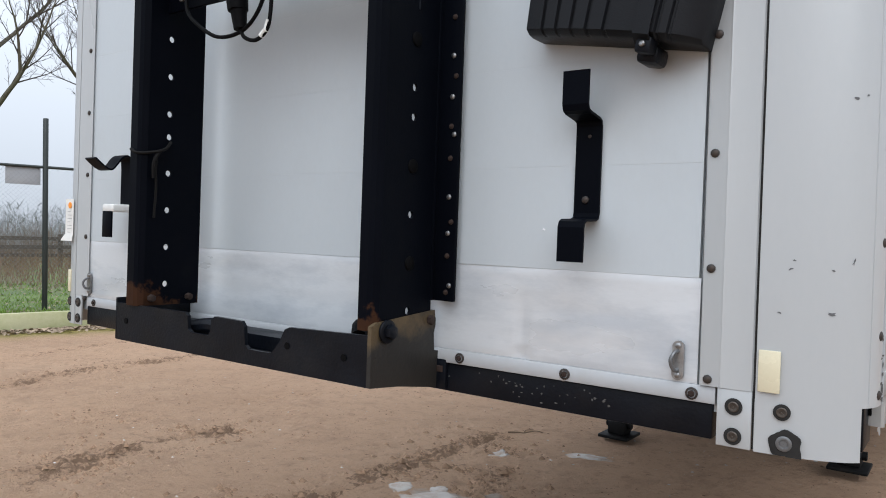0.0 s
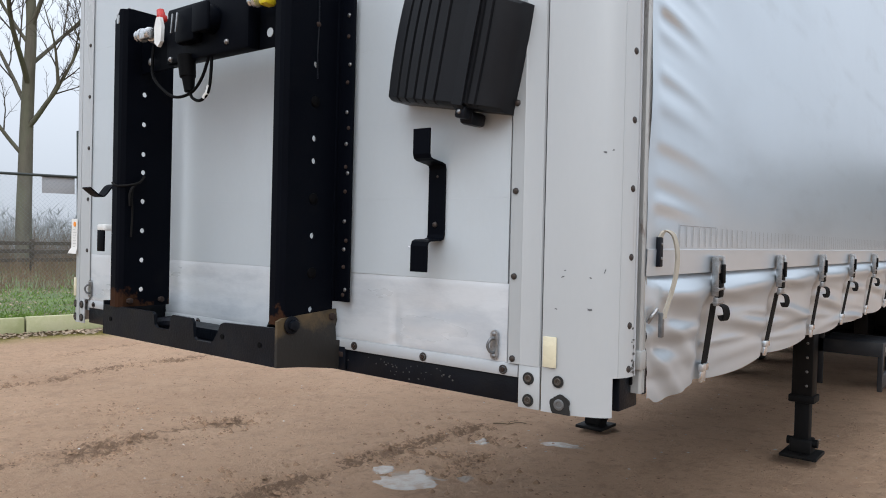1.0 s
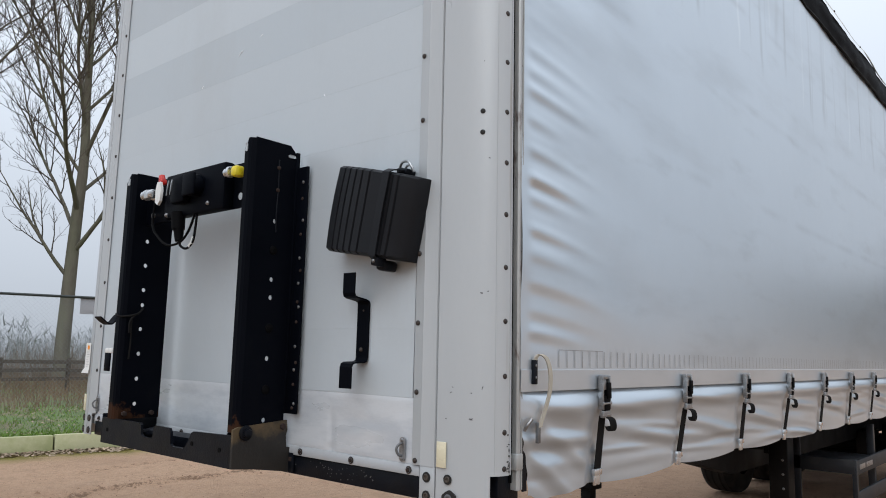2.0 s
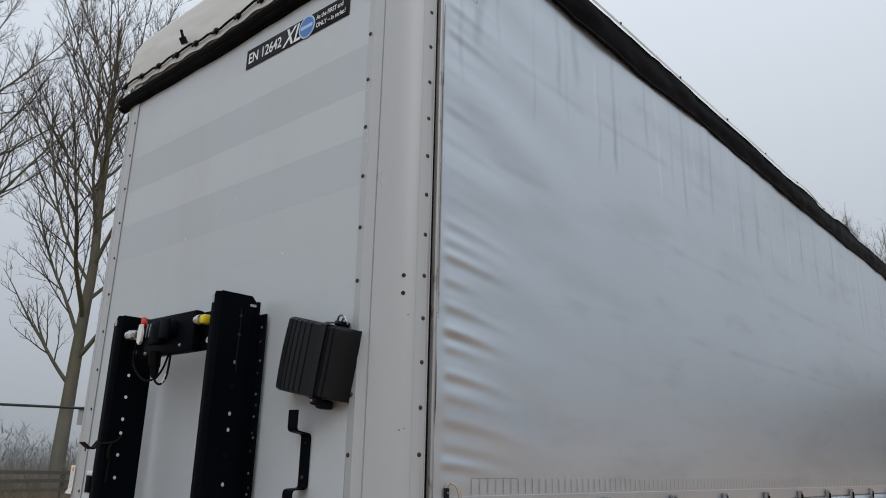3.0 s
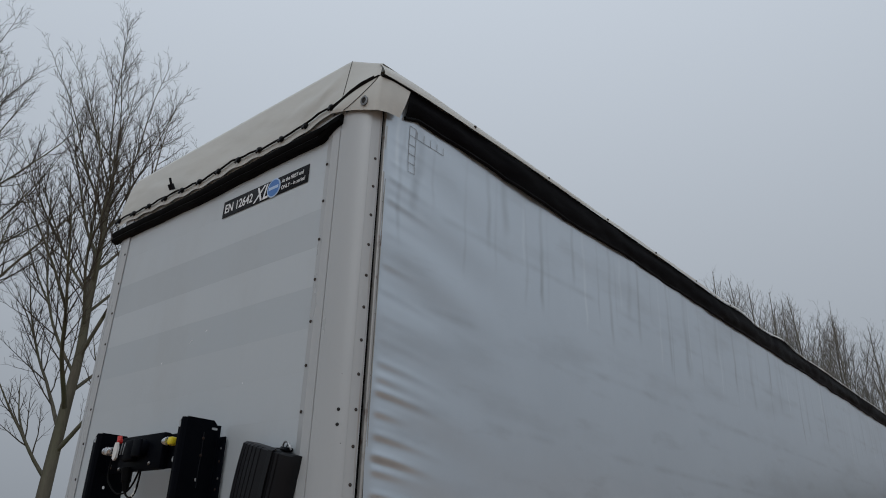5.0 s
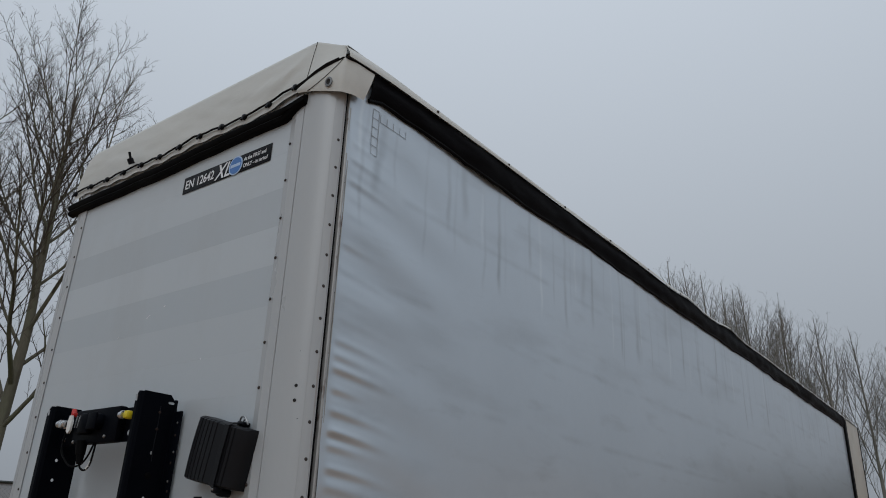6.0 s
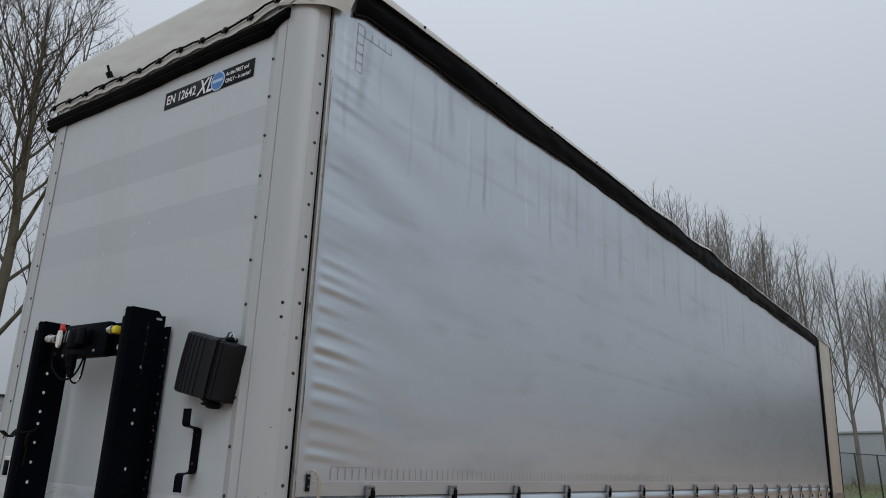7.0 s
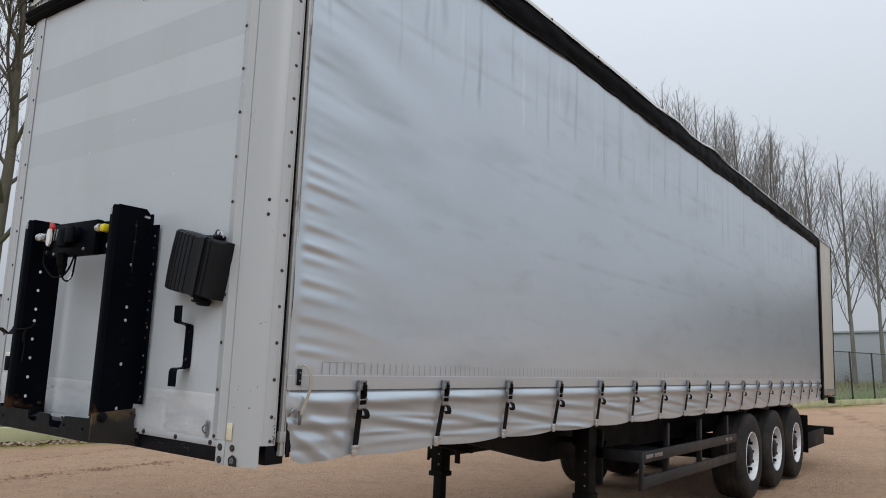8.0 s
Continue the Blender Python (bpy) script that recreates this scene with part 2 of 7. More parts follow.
M["roof_tarp"] = material("cream_tarp", (0.535, 0.532, 0.495), 0.5, 0.0, 0.05, 2.5, 70, 0.0015, dirt=(0.38, 0.372, 0.335), dirt_amt=0.45, dirt_scale=2.0, dirt_lo=0.48, dirt_hi=0.75, stretch=(0.6, 1, 1.6))
M["door_panel"] = material("rear_panel", (0.42, 0.40, 0.35), 0.5, 0.0, 0.05, 3, 90, 0.0006, dirt=(0.24, 0.22, 0.19), dirt_amt=0.4, dirt_scale=2.0)
M["reflector"] = material("cream_reflector", (0.66, 0.60, 0.43), 0.25, 0.0, 0.04, 30, 400, 0.0004)
M["white_plastic"] = material("white_plastic", (0.72, 0.72, 0.70), 0.4, 0.0, 0.06, 30, 200, 0.0003, dirt=(0.4, 0.38, 0.34), dirt_amt=0.3, dirt_scale=20)
M["cream_strap"] = material("cream_strap", (0.38, 0.345, 0.285), 0.6, 0.0, 0.08, 20, 300, 0.001, dirt=(0.3, 0.27, 0.21), dirt_amt=0.5, dirt_scale=14)
M["red"] = material("red_plastic", (0.48, 0.022, 0.016), 0.35, 0.0, 0.08, 30, 200, 0.0003)
M["yellow"] = material("yellow_plastic", (0.68, 0.55, 0.02), 0.35, 0.0, 0.08, 30, 200, 0.0003)
M["orange"] = material("orange_sticker", (0.85, 0.28, 0.01), 0.5, 0.0, 0.05, 30, 200, 0.0)
M["paper"] = material("paper", (0.72, 0.71, 0.68), 0.7, 0.0, 0.04, 20, 200, 0.0006)
M["ink"] = material("grey_print", (0.3, 0.3, 0.3), 0.7, 0.0, 0.05, 20, 200, 0.0)
M["sign_black"] = material("sign_black", (0.005, 0.0055, 0.007), 0.45, 0.0, 0.1, 12, 200, 0.0003, dirt=(0.03, 0.03, 0.03), dirt_amt=0.3, dirt_scale=10, spec=0.12)
M["sign_white"] = material("sign_white", (0.75, 0.76, 0.77), 0.4, 0.0, 0.04, 12, 200, 0.0)
M["sign_blue"] = material("sign_blue", (0.05, 0.17, 0.48), 0.4, 0.0, 0.05, 12, 200, 0.0)
M["sign_pale"] = material("sign_pale_blue", (0.42, 0.55, 0.75), 0.4, 0.0, 0.05, 12, 200, 0.0)
M["hole"] = material("dark_recess", (0.012, 0.011, 0.010), 0.8, 0.0, 0.2, 30, 200, 0.0005)
M["under"] = material("chassis_paint", (0.0035, 0.0035, 0.004), 0.6, 0.0, 0.25, 4, 90, 0.001, spec=0.18, dirt=(0.025, 0.021, 0.017), dirt_amt=0.35, dirt_scale=3.5, dirt_lo=0.5, dirt_hi=0.75)
M["strap"] = material("black_webbing", (0.006, 0.0055, 0.0055), 0.75, 0.0, 0.3, 40, 500, 0.001, spec=0.15)
M["chip"] = material("paint_chip", (0.07, 0.068, 0.065), 0.6, 0.0, 0.3, 50, 300, 0.0)
M["scuff"] = material("black_scuff", (0.10, 0.10, 0.105), 0.6, 0.0, 0.2, 50, 300, 0.0)
M["crease"] = material("bare_scratch_and_glint", (0.85, 0.86, 0.88), 0.3, 0.2, 0.1, 50, 300, 0.0)
M["tick"] = material("stitch_mark", (0.24, 0.25, 0.26), 0.5, 0.1, 0.2, 20, 200, 0.0)
M["bark"] = material("poplar_bark", (0.135, 0.121, 0.095), 0.9, 0.0, 0.3, 2.5, 14, 0.03, dirt=(0.125, 0.135, 0.085), dirt_amt=0.6, dirt_scale=1.2, dirt_lo=0.45, dirt_hi=0.65, stretch=(1, 1, 0.25), spec=0.15)
M["twig"] = material("poplar_twig", (0.080, 0.067, 0.056), 0.85, 0.0, 0.25, 0.6, 9, 0.0, spec=0.15)
# distant copies of bark and twig, lightened to put air haze into the colour
M["far_bark"] = material("hazed_poplar_bark", (0.19, 0.178, 0.155), 0.9, 0.0, 0.25, 2.5, 14, 0.0, stretch=(1, 1, 0.25), spec=0.1)
M["far_twig"] = material("hazed_poplar_twig", (0.150, 0.140, 0.128), 0.9, 0.0, 0.25, 0.6, 9, 0.0, spec=0.1)
M["fence_green"] = material("fence_paint", (0.012, 0.018, 0.016), 0.5, 0.0, 0.2, 5, 100, 0.0005)
M["wire"] = material("fence_wire", (0.16, 0.17, 0.17), 0.5, 0.6, 0.2, 5, 100, 0.0)
M["old_wood"] = material("weathered_wood", (0.075, 0.062, 0.05), 0.85, 0.0, 0.3, 3, 40, 0.004, stretch=(1, 1, 0.3), spec=0.15)
M["kerb"] = material("mossy_concrete", (0.45, 0.435, 0.27), 0.85, 0.0, 0.12, 3, 70, 0.004, dirt=(0.27, 0.29, 0.13), dirt_amt=0.75, dirt_scale=1.6, dirt_lo=0.42, dirt_hi=0.62, rand=0.06, spec=0.15)
M["leaf"] = material("dead_leaf", (0.31, 0.235, 0.165), 0.8, 0.0, 0.4, 3, 40, 0.0, spec=0.15)
M["grass_blade"] = material("grass_blade", (0.125, 0.20, 0.034), 0.7, 0.0, 0.35, 0.9, 6, 0.0, spec=0.15)
M["weed"] = material("dead_weed", (0.165, 0.115, 0.072), 0.85, 0.0, 0.35, 0.7, 6, 0.0, spec=0.15)
# thicket base colour paled to blue-grey: distance haze painted in
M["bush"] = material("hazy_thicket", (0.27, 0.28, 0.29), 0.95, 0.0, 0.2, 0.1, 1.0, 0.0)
M["mud"] = material("damp_mud", (0.25, 0.160, 0.102), 0.9, 0.0, 0.3, 6, 60, 0.004, spec=0.1)
M["stone"] = material("pale_stone", (0.52, 0.47, 0.42), 0.8, 0.0, 0.2, 20, 90, 0.001, rand=0.1)
M["puddle"] = material("pale_puddle", (0.37, 0.335, 0.30), 0.45, 0.0, 0.12, 5, 60, 0.0008, rough_var=0.15, dirt=(0.27, 0.195, 0.14), dirt_amt=0.9, dirt_scale=11, dirt_lo=0.44, dirt_hi=0.62, spec=0.3)
M["chrome"] = material("cast_alloy", (0.62, 0.63, 0.64), 0.26, 0.9, 0.12, 30, 200, 0.0006, dirt=(0.2, 0.19, 0.18), dirt_amt=0.35, dirt_scale=40)
M["guard"] = material("guard_paint", (0.013, 0.0145, 0.018), 0.45, 0.0, 0.2, 4, 90, 0.001, spec=0.3, dirt=(0.06, 0.055, 0.048), dirt_amt=0.4, dirt_scale=4)
M["old_bolt"] = material("old_bolt", (0.07, 0.058, 0.048), 0.5, 0.4, 0.3, 60, 300, 0.0006, dirt=(0.05, 0.03, 0.02), dirt_amt=0.7, dirt_scale=70)
M["evergreen"] = material("evergreen", (0.035, 0.05, 0.028), 0.9, 0.0, 0.4, 0.3, 5, 0.0, spec=0.1)
M["sign_grey"] = material("weathered_sign", (0.33, 0.34, 0.36), 0.6, 0.0, 0.1, 4, 60, 0.0)
M["shrub"] = material("bare_shrub", (0.16, 0.125, 0.095), 0.9, 0.0, 0.3, 0.3, 5, 0.0)
M["warehouse"] = material("warehouse_cladding", (0.36, 0.375, 0.40), 0.7, 0.0, 0.04, 0.2, 4, 0.0)


def ground_material():
    m = bpy.data.materials.new("packed_sand")
    m.use_nodes = True
    nd, ln = m.node_tree.nodes, m.node_tree.links
    b = nd["Principled BSDF"]
    co = nd.new("ShaderNodeTexCoord")

    def tex(scale, detail=6, rough=0.6):
        n = nd.new("ShaderNodeTexNoise")
        n.inputs["Scale"].default_value, n.inputs["Detail"].default_value, n.inputs["Roughness"].default_value = scale, detail, rough
        ln.new(co.outputs["Object"], n.inputs["Vector"])
        return n.outputs["Fac"]

    def blend(a, colour, fac, lo, hi, amt):
        r = nd.new("ShaderNodeMapRange")
        r.inputs["From Min"].default_value, r.inputs["From Max"].default_value, r.inputs["To Max"].default_value = lo, hi, amt
        ln.new(fac, r.inputs["Value"])
        x = nd.new("ShaderNodeMix")
        x.data_type = "RGBA"
        ln.new(r.outputs[0], x.inputs["Factor"])
        ln.new(a, x.inputs["A"])
        x.inputs["B"].default_value = (*colour, 1)
        return x.outputs["Result"]
    base = nd.new("ShaderNodeRGB")
    base.outputs[0].default_value = (0.613, 0.403, 0.266, 1)
    c = blend(base.outputs[0], (0.440, 0.284, 0.185), tex(0.35), 0.42, 0.68, 0.5)
    c = blend(c, (0.641, 0.441, 0.300), tex(0.9), 0.5, 0.75, 0.5)
    c = blend(c, (0.411, 0.270, 0.181), tex(2.6, 8, 0.72), 0.5, 0.66, 0.5)
    c = blend(c, (0.369, 0.237, 0.158), tex(9.0, 8, 0.8), 0.52, 0.63, 0.55)
    c = blend(c, (0.651, 0.456, 0.314), tex(14.0, 8, 0.8), 0.54, 0.66, 0.5)
    c = blend(c, (0.631, 0.512, 0.397), tex(42.0, 4), 0.64, 0.70, 0.7)
    c = blend(c, (0.239, 0.157, 0.104), tex(17.0, 8, 0.8), 0.59, 0.66, 0.75)
    at = nd.new("ShaderNodeAttribute")
    at.attribute_name = "rut"
    crumbs = nd.new("ShaderNodeMath")
    crumbs.operation = "MULTIPLY_ADD"
    ln.new(at.outputs["Fac"], crumbs.inputs[0])
    crumbs.inputs[1].default_value = 0.27
    clod = tex(21.0, 8, 0.72)
    ln.new(clod, crumbs.inputs[2])
    edge = nd.new("ShaderNodeMapRange")
    edge.inputs["From Min"].default_value, edge.inputs["From Max"].default_value, edge.inputs["To Max"].default_value = 0.69, 0.77, 0.85
    ln.new(crumbs.outputs[0], edge.inputs["Value"])
    c2 = nd.new("ShaderNodeMix")
    c2.data_type = "RGBA"
    ln.new(edge.outputs[0], c2.inputs["Factor"])
    ln.new(c, c2.inputs["A"])
    c2.inputs["B"].default_value = (0.24, 0.152, 0.098, 1)
    moss = nd.new("ShaderNodeAttribute")
    moss.attribute_name = "moss"
    c3 = nd.new("ShaderNodeMix")
    c3.data_type = "RGBA"
    ln.new(moss.outputs["Fac"], c3.inputs["Factor"])
    ln.new(c2.outputs["Result"], c3.inputs["A"])
    c3.inputs["B"].default_value = (0.30, 0.255, 0.075, 1)
    lime = nd.new("ShaderNodeAttribute")
    lime.attribute_name = "lime"
    spread = nd.new("ShaderNodeMath")
    spread.operation = "MULTIPLY_ADD"
    ln.new(tex(11.0, 6, 0.7), spread.inputs[0])
    spread.inputs[1].default_value = 1.6
    ln.new(lime.outputs["Fac"], spread.inputs[2])
    lr = nd.new("ShaderNodeMapRange")
    lr.inputs["From Min"].default_value, lr.inputs["From Max"].default_value, lr.inputs["To Max"].default_value = 1.25, 1.6, 0.8
    ln.new(spread.outputs[0], lr.inputs["Value"])
    c4 = nd.new("ShaderNodeMix")
    c4.data_type = "RGBA"
    ln.new(lr.outputs[0], c4.inputs["Factor"])
    ln.new(c3.outputs["Result"], c4.inputs["A"])
    c4.inputs["B"].default_value = (0.62, 0.56, 0.50, 1)
    ln.new(c4.outputs["Result"], b.inputs["Base Color"])
    b.inputs["Roughness"].default_value = 0.9
    b.inputs["Specular IOR Level"].default_value = 0.12
    bp = nd.new("ShaderNodeBump")
    bp.inputs["Distance"].default_value = 0.11
    ln.new(clod, bp.inputs["Height"])
    ln.new(bp.outputs[0], b.inputs["Normal"])
    return m


def bank_material():
    m = material("grass_bank", (0.10, 0.145, 0.035), 0.9, 0.0, 0.4, 0.5, 12, 0.03, dirt=(0.15, 0.105, 0.065), dirt_amt=0.8, dirt_scale=0.6, dirt_lo=0.45, dirt_hi=0.6)
    return m


def curtain_material():
    """Silver curtain tarpaulin with faint dirt runs and weld lines."""
    m = material("silver_tarp", (0.535, 0.590, 0.640), 0.295, 0.60, 0.03, 1.2, 12, 0.0, rough_var=0.0)
    nd, ln = m.node_tree.nodes, m.node_tree.links
    b = nd["Principled BSDF"]
    src = b.inputs["Base Color"].links[0].from_socket
    co = nd.new("ShaderNodeTexCoord")
    # single rain runs below the top flap, each ending in a darker drip at its own height
    sp = nd.new("ShaderNodeSeparateXYZ")
    ln.new(co.outputs["Object"], sp.inputs[0])

    def maths(op, a, b=None, c=None):
        n_ = nd.new("ShaderNodeMath")
        n_.operation = op
        for k, v in enumerate((a, b, c)):
            if v is None:
                continue
            if isinstance(v, (int, float)):
                n_.inputs[k].default_value = v
            else:
                ln.new(v, n_.inputs[k])
        return n_.outputs[0]

    def span(v, lo, hi, to_lo, to_hi, smooth=True):
        n_ = nd.new("ShaderNodeMapRange")
        if smooth:
            n_.interpolation_type = "SMOOTHSTEP"
        for key, u in (("Value", v), ("From Min", lo), ("From Max", hi), ("To Min", to_lo), ("To Max", to_hi)):
            if isinstance(u, (int, float)):
                n_.inputs[key].default_value = u
            else:
                ln.new(u, n_.inputs[key])
        return n_.outputs[0]

    out = src
    dark_run, pale_run = (0.15, 0.16, 0.165, 1), (0.74, 0.78, 0.80, 1)
    for pitch, shift, wide, strength, tint in ((0.47, 0.11, 0.034, 0.46, dark_run), (0.83, 0.37, 0.055, 0.34, dark_run), (0.29, 0.2, 0.022, 0.22, dark_run), (0.61, 0.52, 0.026, 0.5, pale_run)):
        wob = nd.new("ShaderNodeTexNoise")
        wob.inputs["Scale"].default_value, wob.inputs["Detail"].default_value = 2.2 + pitch, 2
        ln.new(co.outputs["Object"], wob.inputs["Vector"])
        yy = maths("ADD", maths("MULTIPLY_ADD", wob.outputs["Fac"], 0.09, shift), sp.outputs["Y"])
        cells = maths("DIVIDE", yy, pitch)
        cell = maths("FLOOR", cells)
        ra, rb = nd.new("ShaderNodeTexWhiteNoise"), nd.new("ShaderNodeTexWhiteNoise")
        ra.noise_dimensions = rb.noise_dimensions = "1D"
        ln.new(cell, ra.inputs["W"])
        ln.new(maths("ADD", cell, 37.5), rb.inputs["W"])
        off = maths("MULTIPLY", maths("ABSOLUTE", maths("SUBTRACT", maths("SUBTRACT", cells, cell), maths("MULTIPLY_ADD", ra.outputs["Value"], 0.5, 0.25))), pitch)
        line = span(off, 0.0, wide, 1.0, 0.0)
        end = maths("MULTIPLY_ADD", rb.outputs["Value"], 0.55, 2.95)
        drop = maths("SUBTRACT", sp.outputs["Z"], end)
        tail = maths("MULTIPLY", span(drop, -0.06, 0.14, 0.0, 1.0), span(drop, 0.02, 0.6, 1.0, 0.4))
        amt = maths("MULTIPLY", maths("MULTIPLY", line, tail), maths("MULTIPLY", ra.outputs["Value"], strength))
        run = nd.new("ShaderNodeMix")
        run.data_type = "RGBA"
        ln.new(amt, run.inputs["Factor"])
        ln.new(out, run.inputs["A"])
        run.inputs["B"].default_value = tint
        out = run.outputs["Result"]
    # slanting smears and cloudy grime
    for scale, turn, lo, hi, amt in (((1, 0.55, 2.4), 0.16, 0.50, 0.72, 0.20), ((1, 1.3, 5.5), 0.22, 0.56, 0.74, 0.16)):
        mp = nd.new("ShaderNodeMapping")
        mp.inputs["Scale"].default_value, mp.inputs["Rotation"].default_value = scale, (turn, 0, 0)
        ln.new(co.outputs["Object"], mp.inputs["Vector"])
        smear = nd.new("ShaderNodeTexNoise")
        smear.inputs["Scale"].default_value, smear.inputs["Detail"].default_value, smear.inputs["Roughness"].default_value = 1.3, 5, 0.55
        ln.new(mp.outputs[0], smear.inputs["Vector"])
        film = nd.new("ShaderNodeMix")
        film.data_type = "RGBA"
        ln.new(span(smear.outputs["Fac"], lo, hi, 0.0, amt), film.inputs["Factor"])
        ln.new(out, film.inputs["A"])
        film.inputs["B"].default_value = (0.24, 0.25, 0.255, 1)
        out = film.outputs["Result"]
    # faint weld lines along the tarpaulin, worn through in places
    for level in (3.36, 2.83, 2.32):
        off = nd.new("ShaderNodeMath")
        off.operation = "SUBTRACT"
        ln.new(sp.outputs["Z"], off.inputs[0])
        off.inputs[1].default_value = level
        ab = nd.new("ShaderNodeMath")
        ab.operation = "ABSOLUTE"
        ln.new(off.outputs[0], ab.inputs[0])
        lm = nd.new("ShaderNodeMapRange")
        lm.inputs["From Min"].default_value, lm.inputs["From Max"].default_value = 0.002, 0.032
        lm.inputs["To Min"].default_value, lm.inputs["To Max"].default_value = 1.0, 0.0
        ln.new(ab.outputs[0], lm.inputs["Value"])
        wn2 = nd.new("ShaderNodeTexNoise")
        wn2.inputs["Scale"].default_value, wn2.inputs["Detail"].default_value = 2.3, 6
        ln.new(co.outputs["Object"], wn2.inputs["Vector"])
        wr = nd.new("ShaderNodeMapRange")
        wr.inputs["From Min"].default_value, wr.inputs["From Max"].default_value, wr.inputs["To Max"].default_value = 0.42, 0.66, 0.24
        ln.new(wn2.outputs["Fac"], wr.inputs["Value"])
        mu = nd.new("ShaderNodeMath")
        mu.operation = "MULTIPLY"
        ln.new(lm.outputs[0], mu.inputs[0])
        ln.new(wr.outputs[0], mu.inputs[1])
        xs = nd.new("ShaderNodeMix")
        xs.data_type = "RGBA"
        ln.new(mu.outputs[0], xs.inputs["Factor"])
        ln.new(out, xs.inputs["A"])
        xs.inputs["B"].default_value = (0.22, 0.235, 0.25, 1)
        out = xs.outputs["Result"]
    ln.new(out, b.inputs["Base Color"])
    return m


def post_material():
    """Pale post paint with rust runs beneath its row of rivets."""
    m = M["post_paint"].copy()
    m.name = "post_paint_stained"
    nd, ln = m.node_tree.nodes, m.node_tree.links
    b = nd["Principled BSDF"]
    src = b.inputs["Base Color"].links[0].from_socket
    co, mp, sp = nd.new("ShaderNodeTexCoord"), nd.new("ShaderNodeMapping"), nd.new("ShaderNodeSeparateXYZ")
    mp.inputs["Scale"].default_value = (30, 60, 2.4)
    ln.new(co.outputs["Object"], mp.inputs["Vector"])
    ln.new(co.outputs["Object"], sp.inputs[0])
    n = nd.new("ShaderNodeTexNoise")
    n.inputs["Scale"].default_value, n.inputs["Detail"].default_value = 1.2, 5
    ln.new(mp.outputs[0], n.inputs["Vector"])
    near = nd.new("ShaderNodeMapRange")
    near.inputs["From Min"].default_value, near.inputs["From Max"].default_value = 1.525, 1.545
    near.inputs["To Min"].default_value, near.inputs["To Max"].default_value = -0.3, 0.0
    ln.new(sp.outputs["Y"], near.inputs["Value"])
    ad = nd.new("ShaderNodeMath")
    ln.new(n.outputs["Fac"], ad.inputs[0])
    ln.new(near.outputs[0], ad.inputs[1])
    r = nd.new("ShaderNodeMapRange")
    r.inputs["From Min"].default_value, r.inputs["From Max"].default_value, r.inputs["To Max"].default_value = 0.48, 0.68, 0.42
    ln.new(ad.outputs[0], r.inputs["Value"])
    x = nd.new("ShaderNodeMix")
    x.data_type = "RGBA"
    ln.new(r.outputs[0], x.inputs["Factor"])
    ln.new(src, x.inputs["A"])
    x.inputs["B"].default_value = (0.20, 0.13, 0.08, 1)
    ln.new(x.outputs["Result"], b.inputs["Base Color"])
    return m


def stain_upper(m, level, gain):
    """Keeps the ochre of the cheek plate above a ragged line; grease hides it below."""
    nd, ln = m.node_tree.nodes, m.node_tree.links
    for link in list(ln):
        src, dst = link.from_node, link.to_node
        if src.bl_idname == "ShaderNodeTexNoise" and dst.bl_idname == "ShaderNodeMapRange" and abs(src.inputs["Scale"].default_value - 8) < 0.1:
            co, sp = nd.new("ShaderNodeTexCoord"), nd.new("ShaderNodeSeparateXYZ")
            ln.new(co.outputs["Object"], sp.inputs[0])
            mr = nd.new("ShaderNodeMapRange")
            mr.inputs["From Min"].default_value, mr.inputs["From Max"].default_value = level - 0.05, level + 0.05
            mr.inputs["To Min"].default_value, mr.inputs["To Max"].default_value = gain, -gain
            ln.new(sp.outputs["Z"], mr.inputs["Value"])
            ad = nd.new("ShaderNodeMath")
            ln.new(src.outputs["Fac"], ad.inputs[0])
            ln.new(mr.outputs[0], ad.inputs[1])
            ln.new(ad.outputs[0], dst.inputs["Value"])


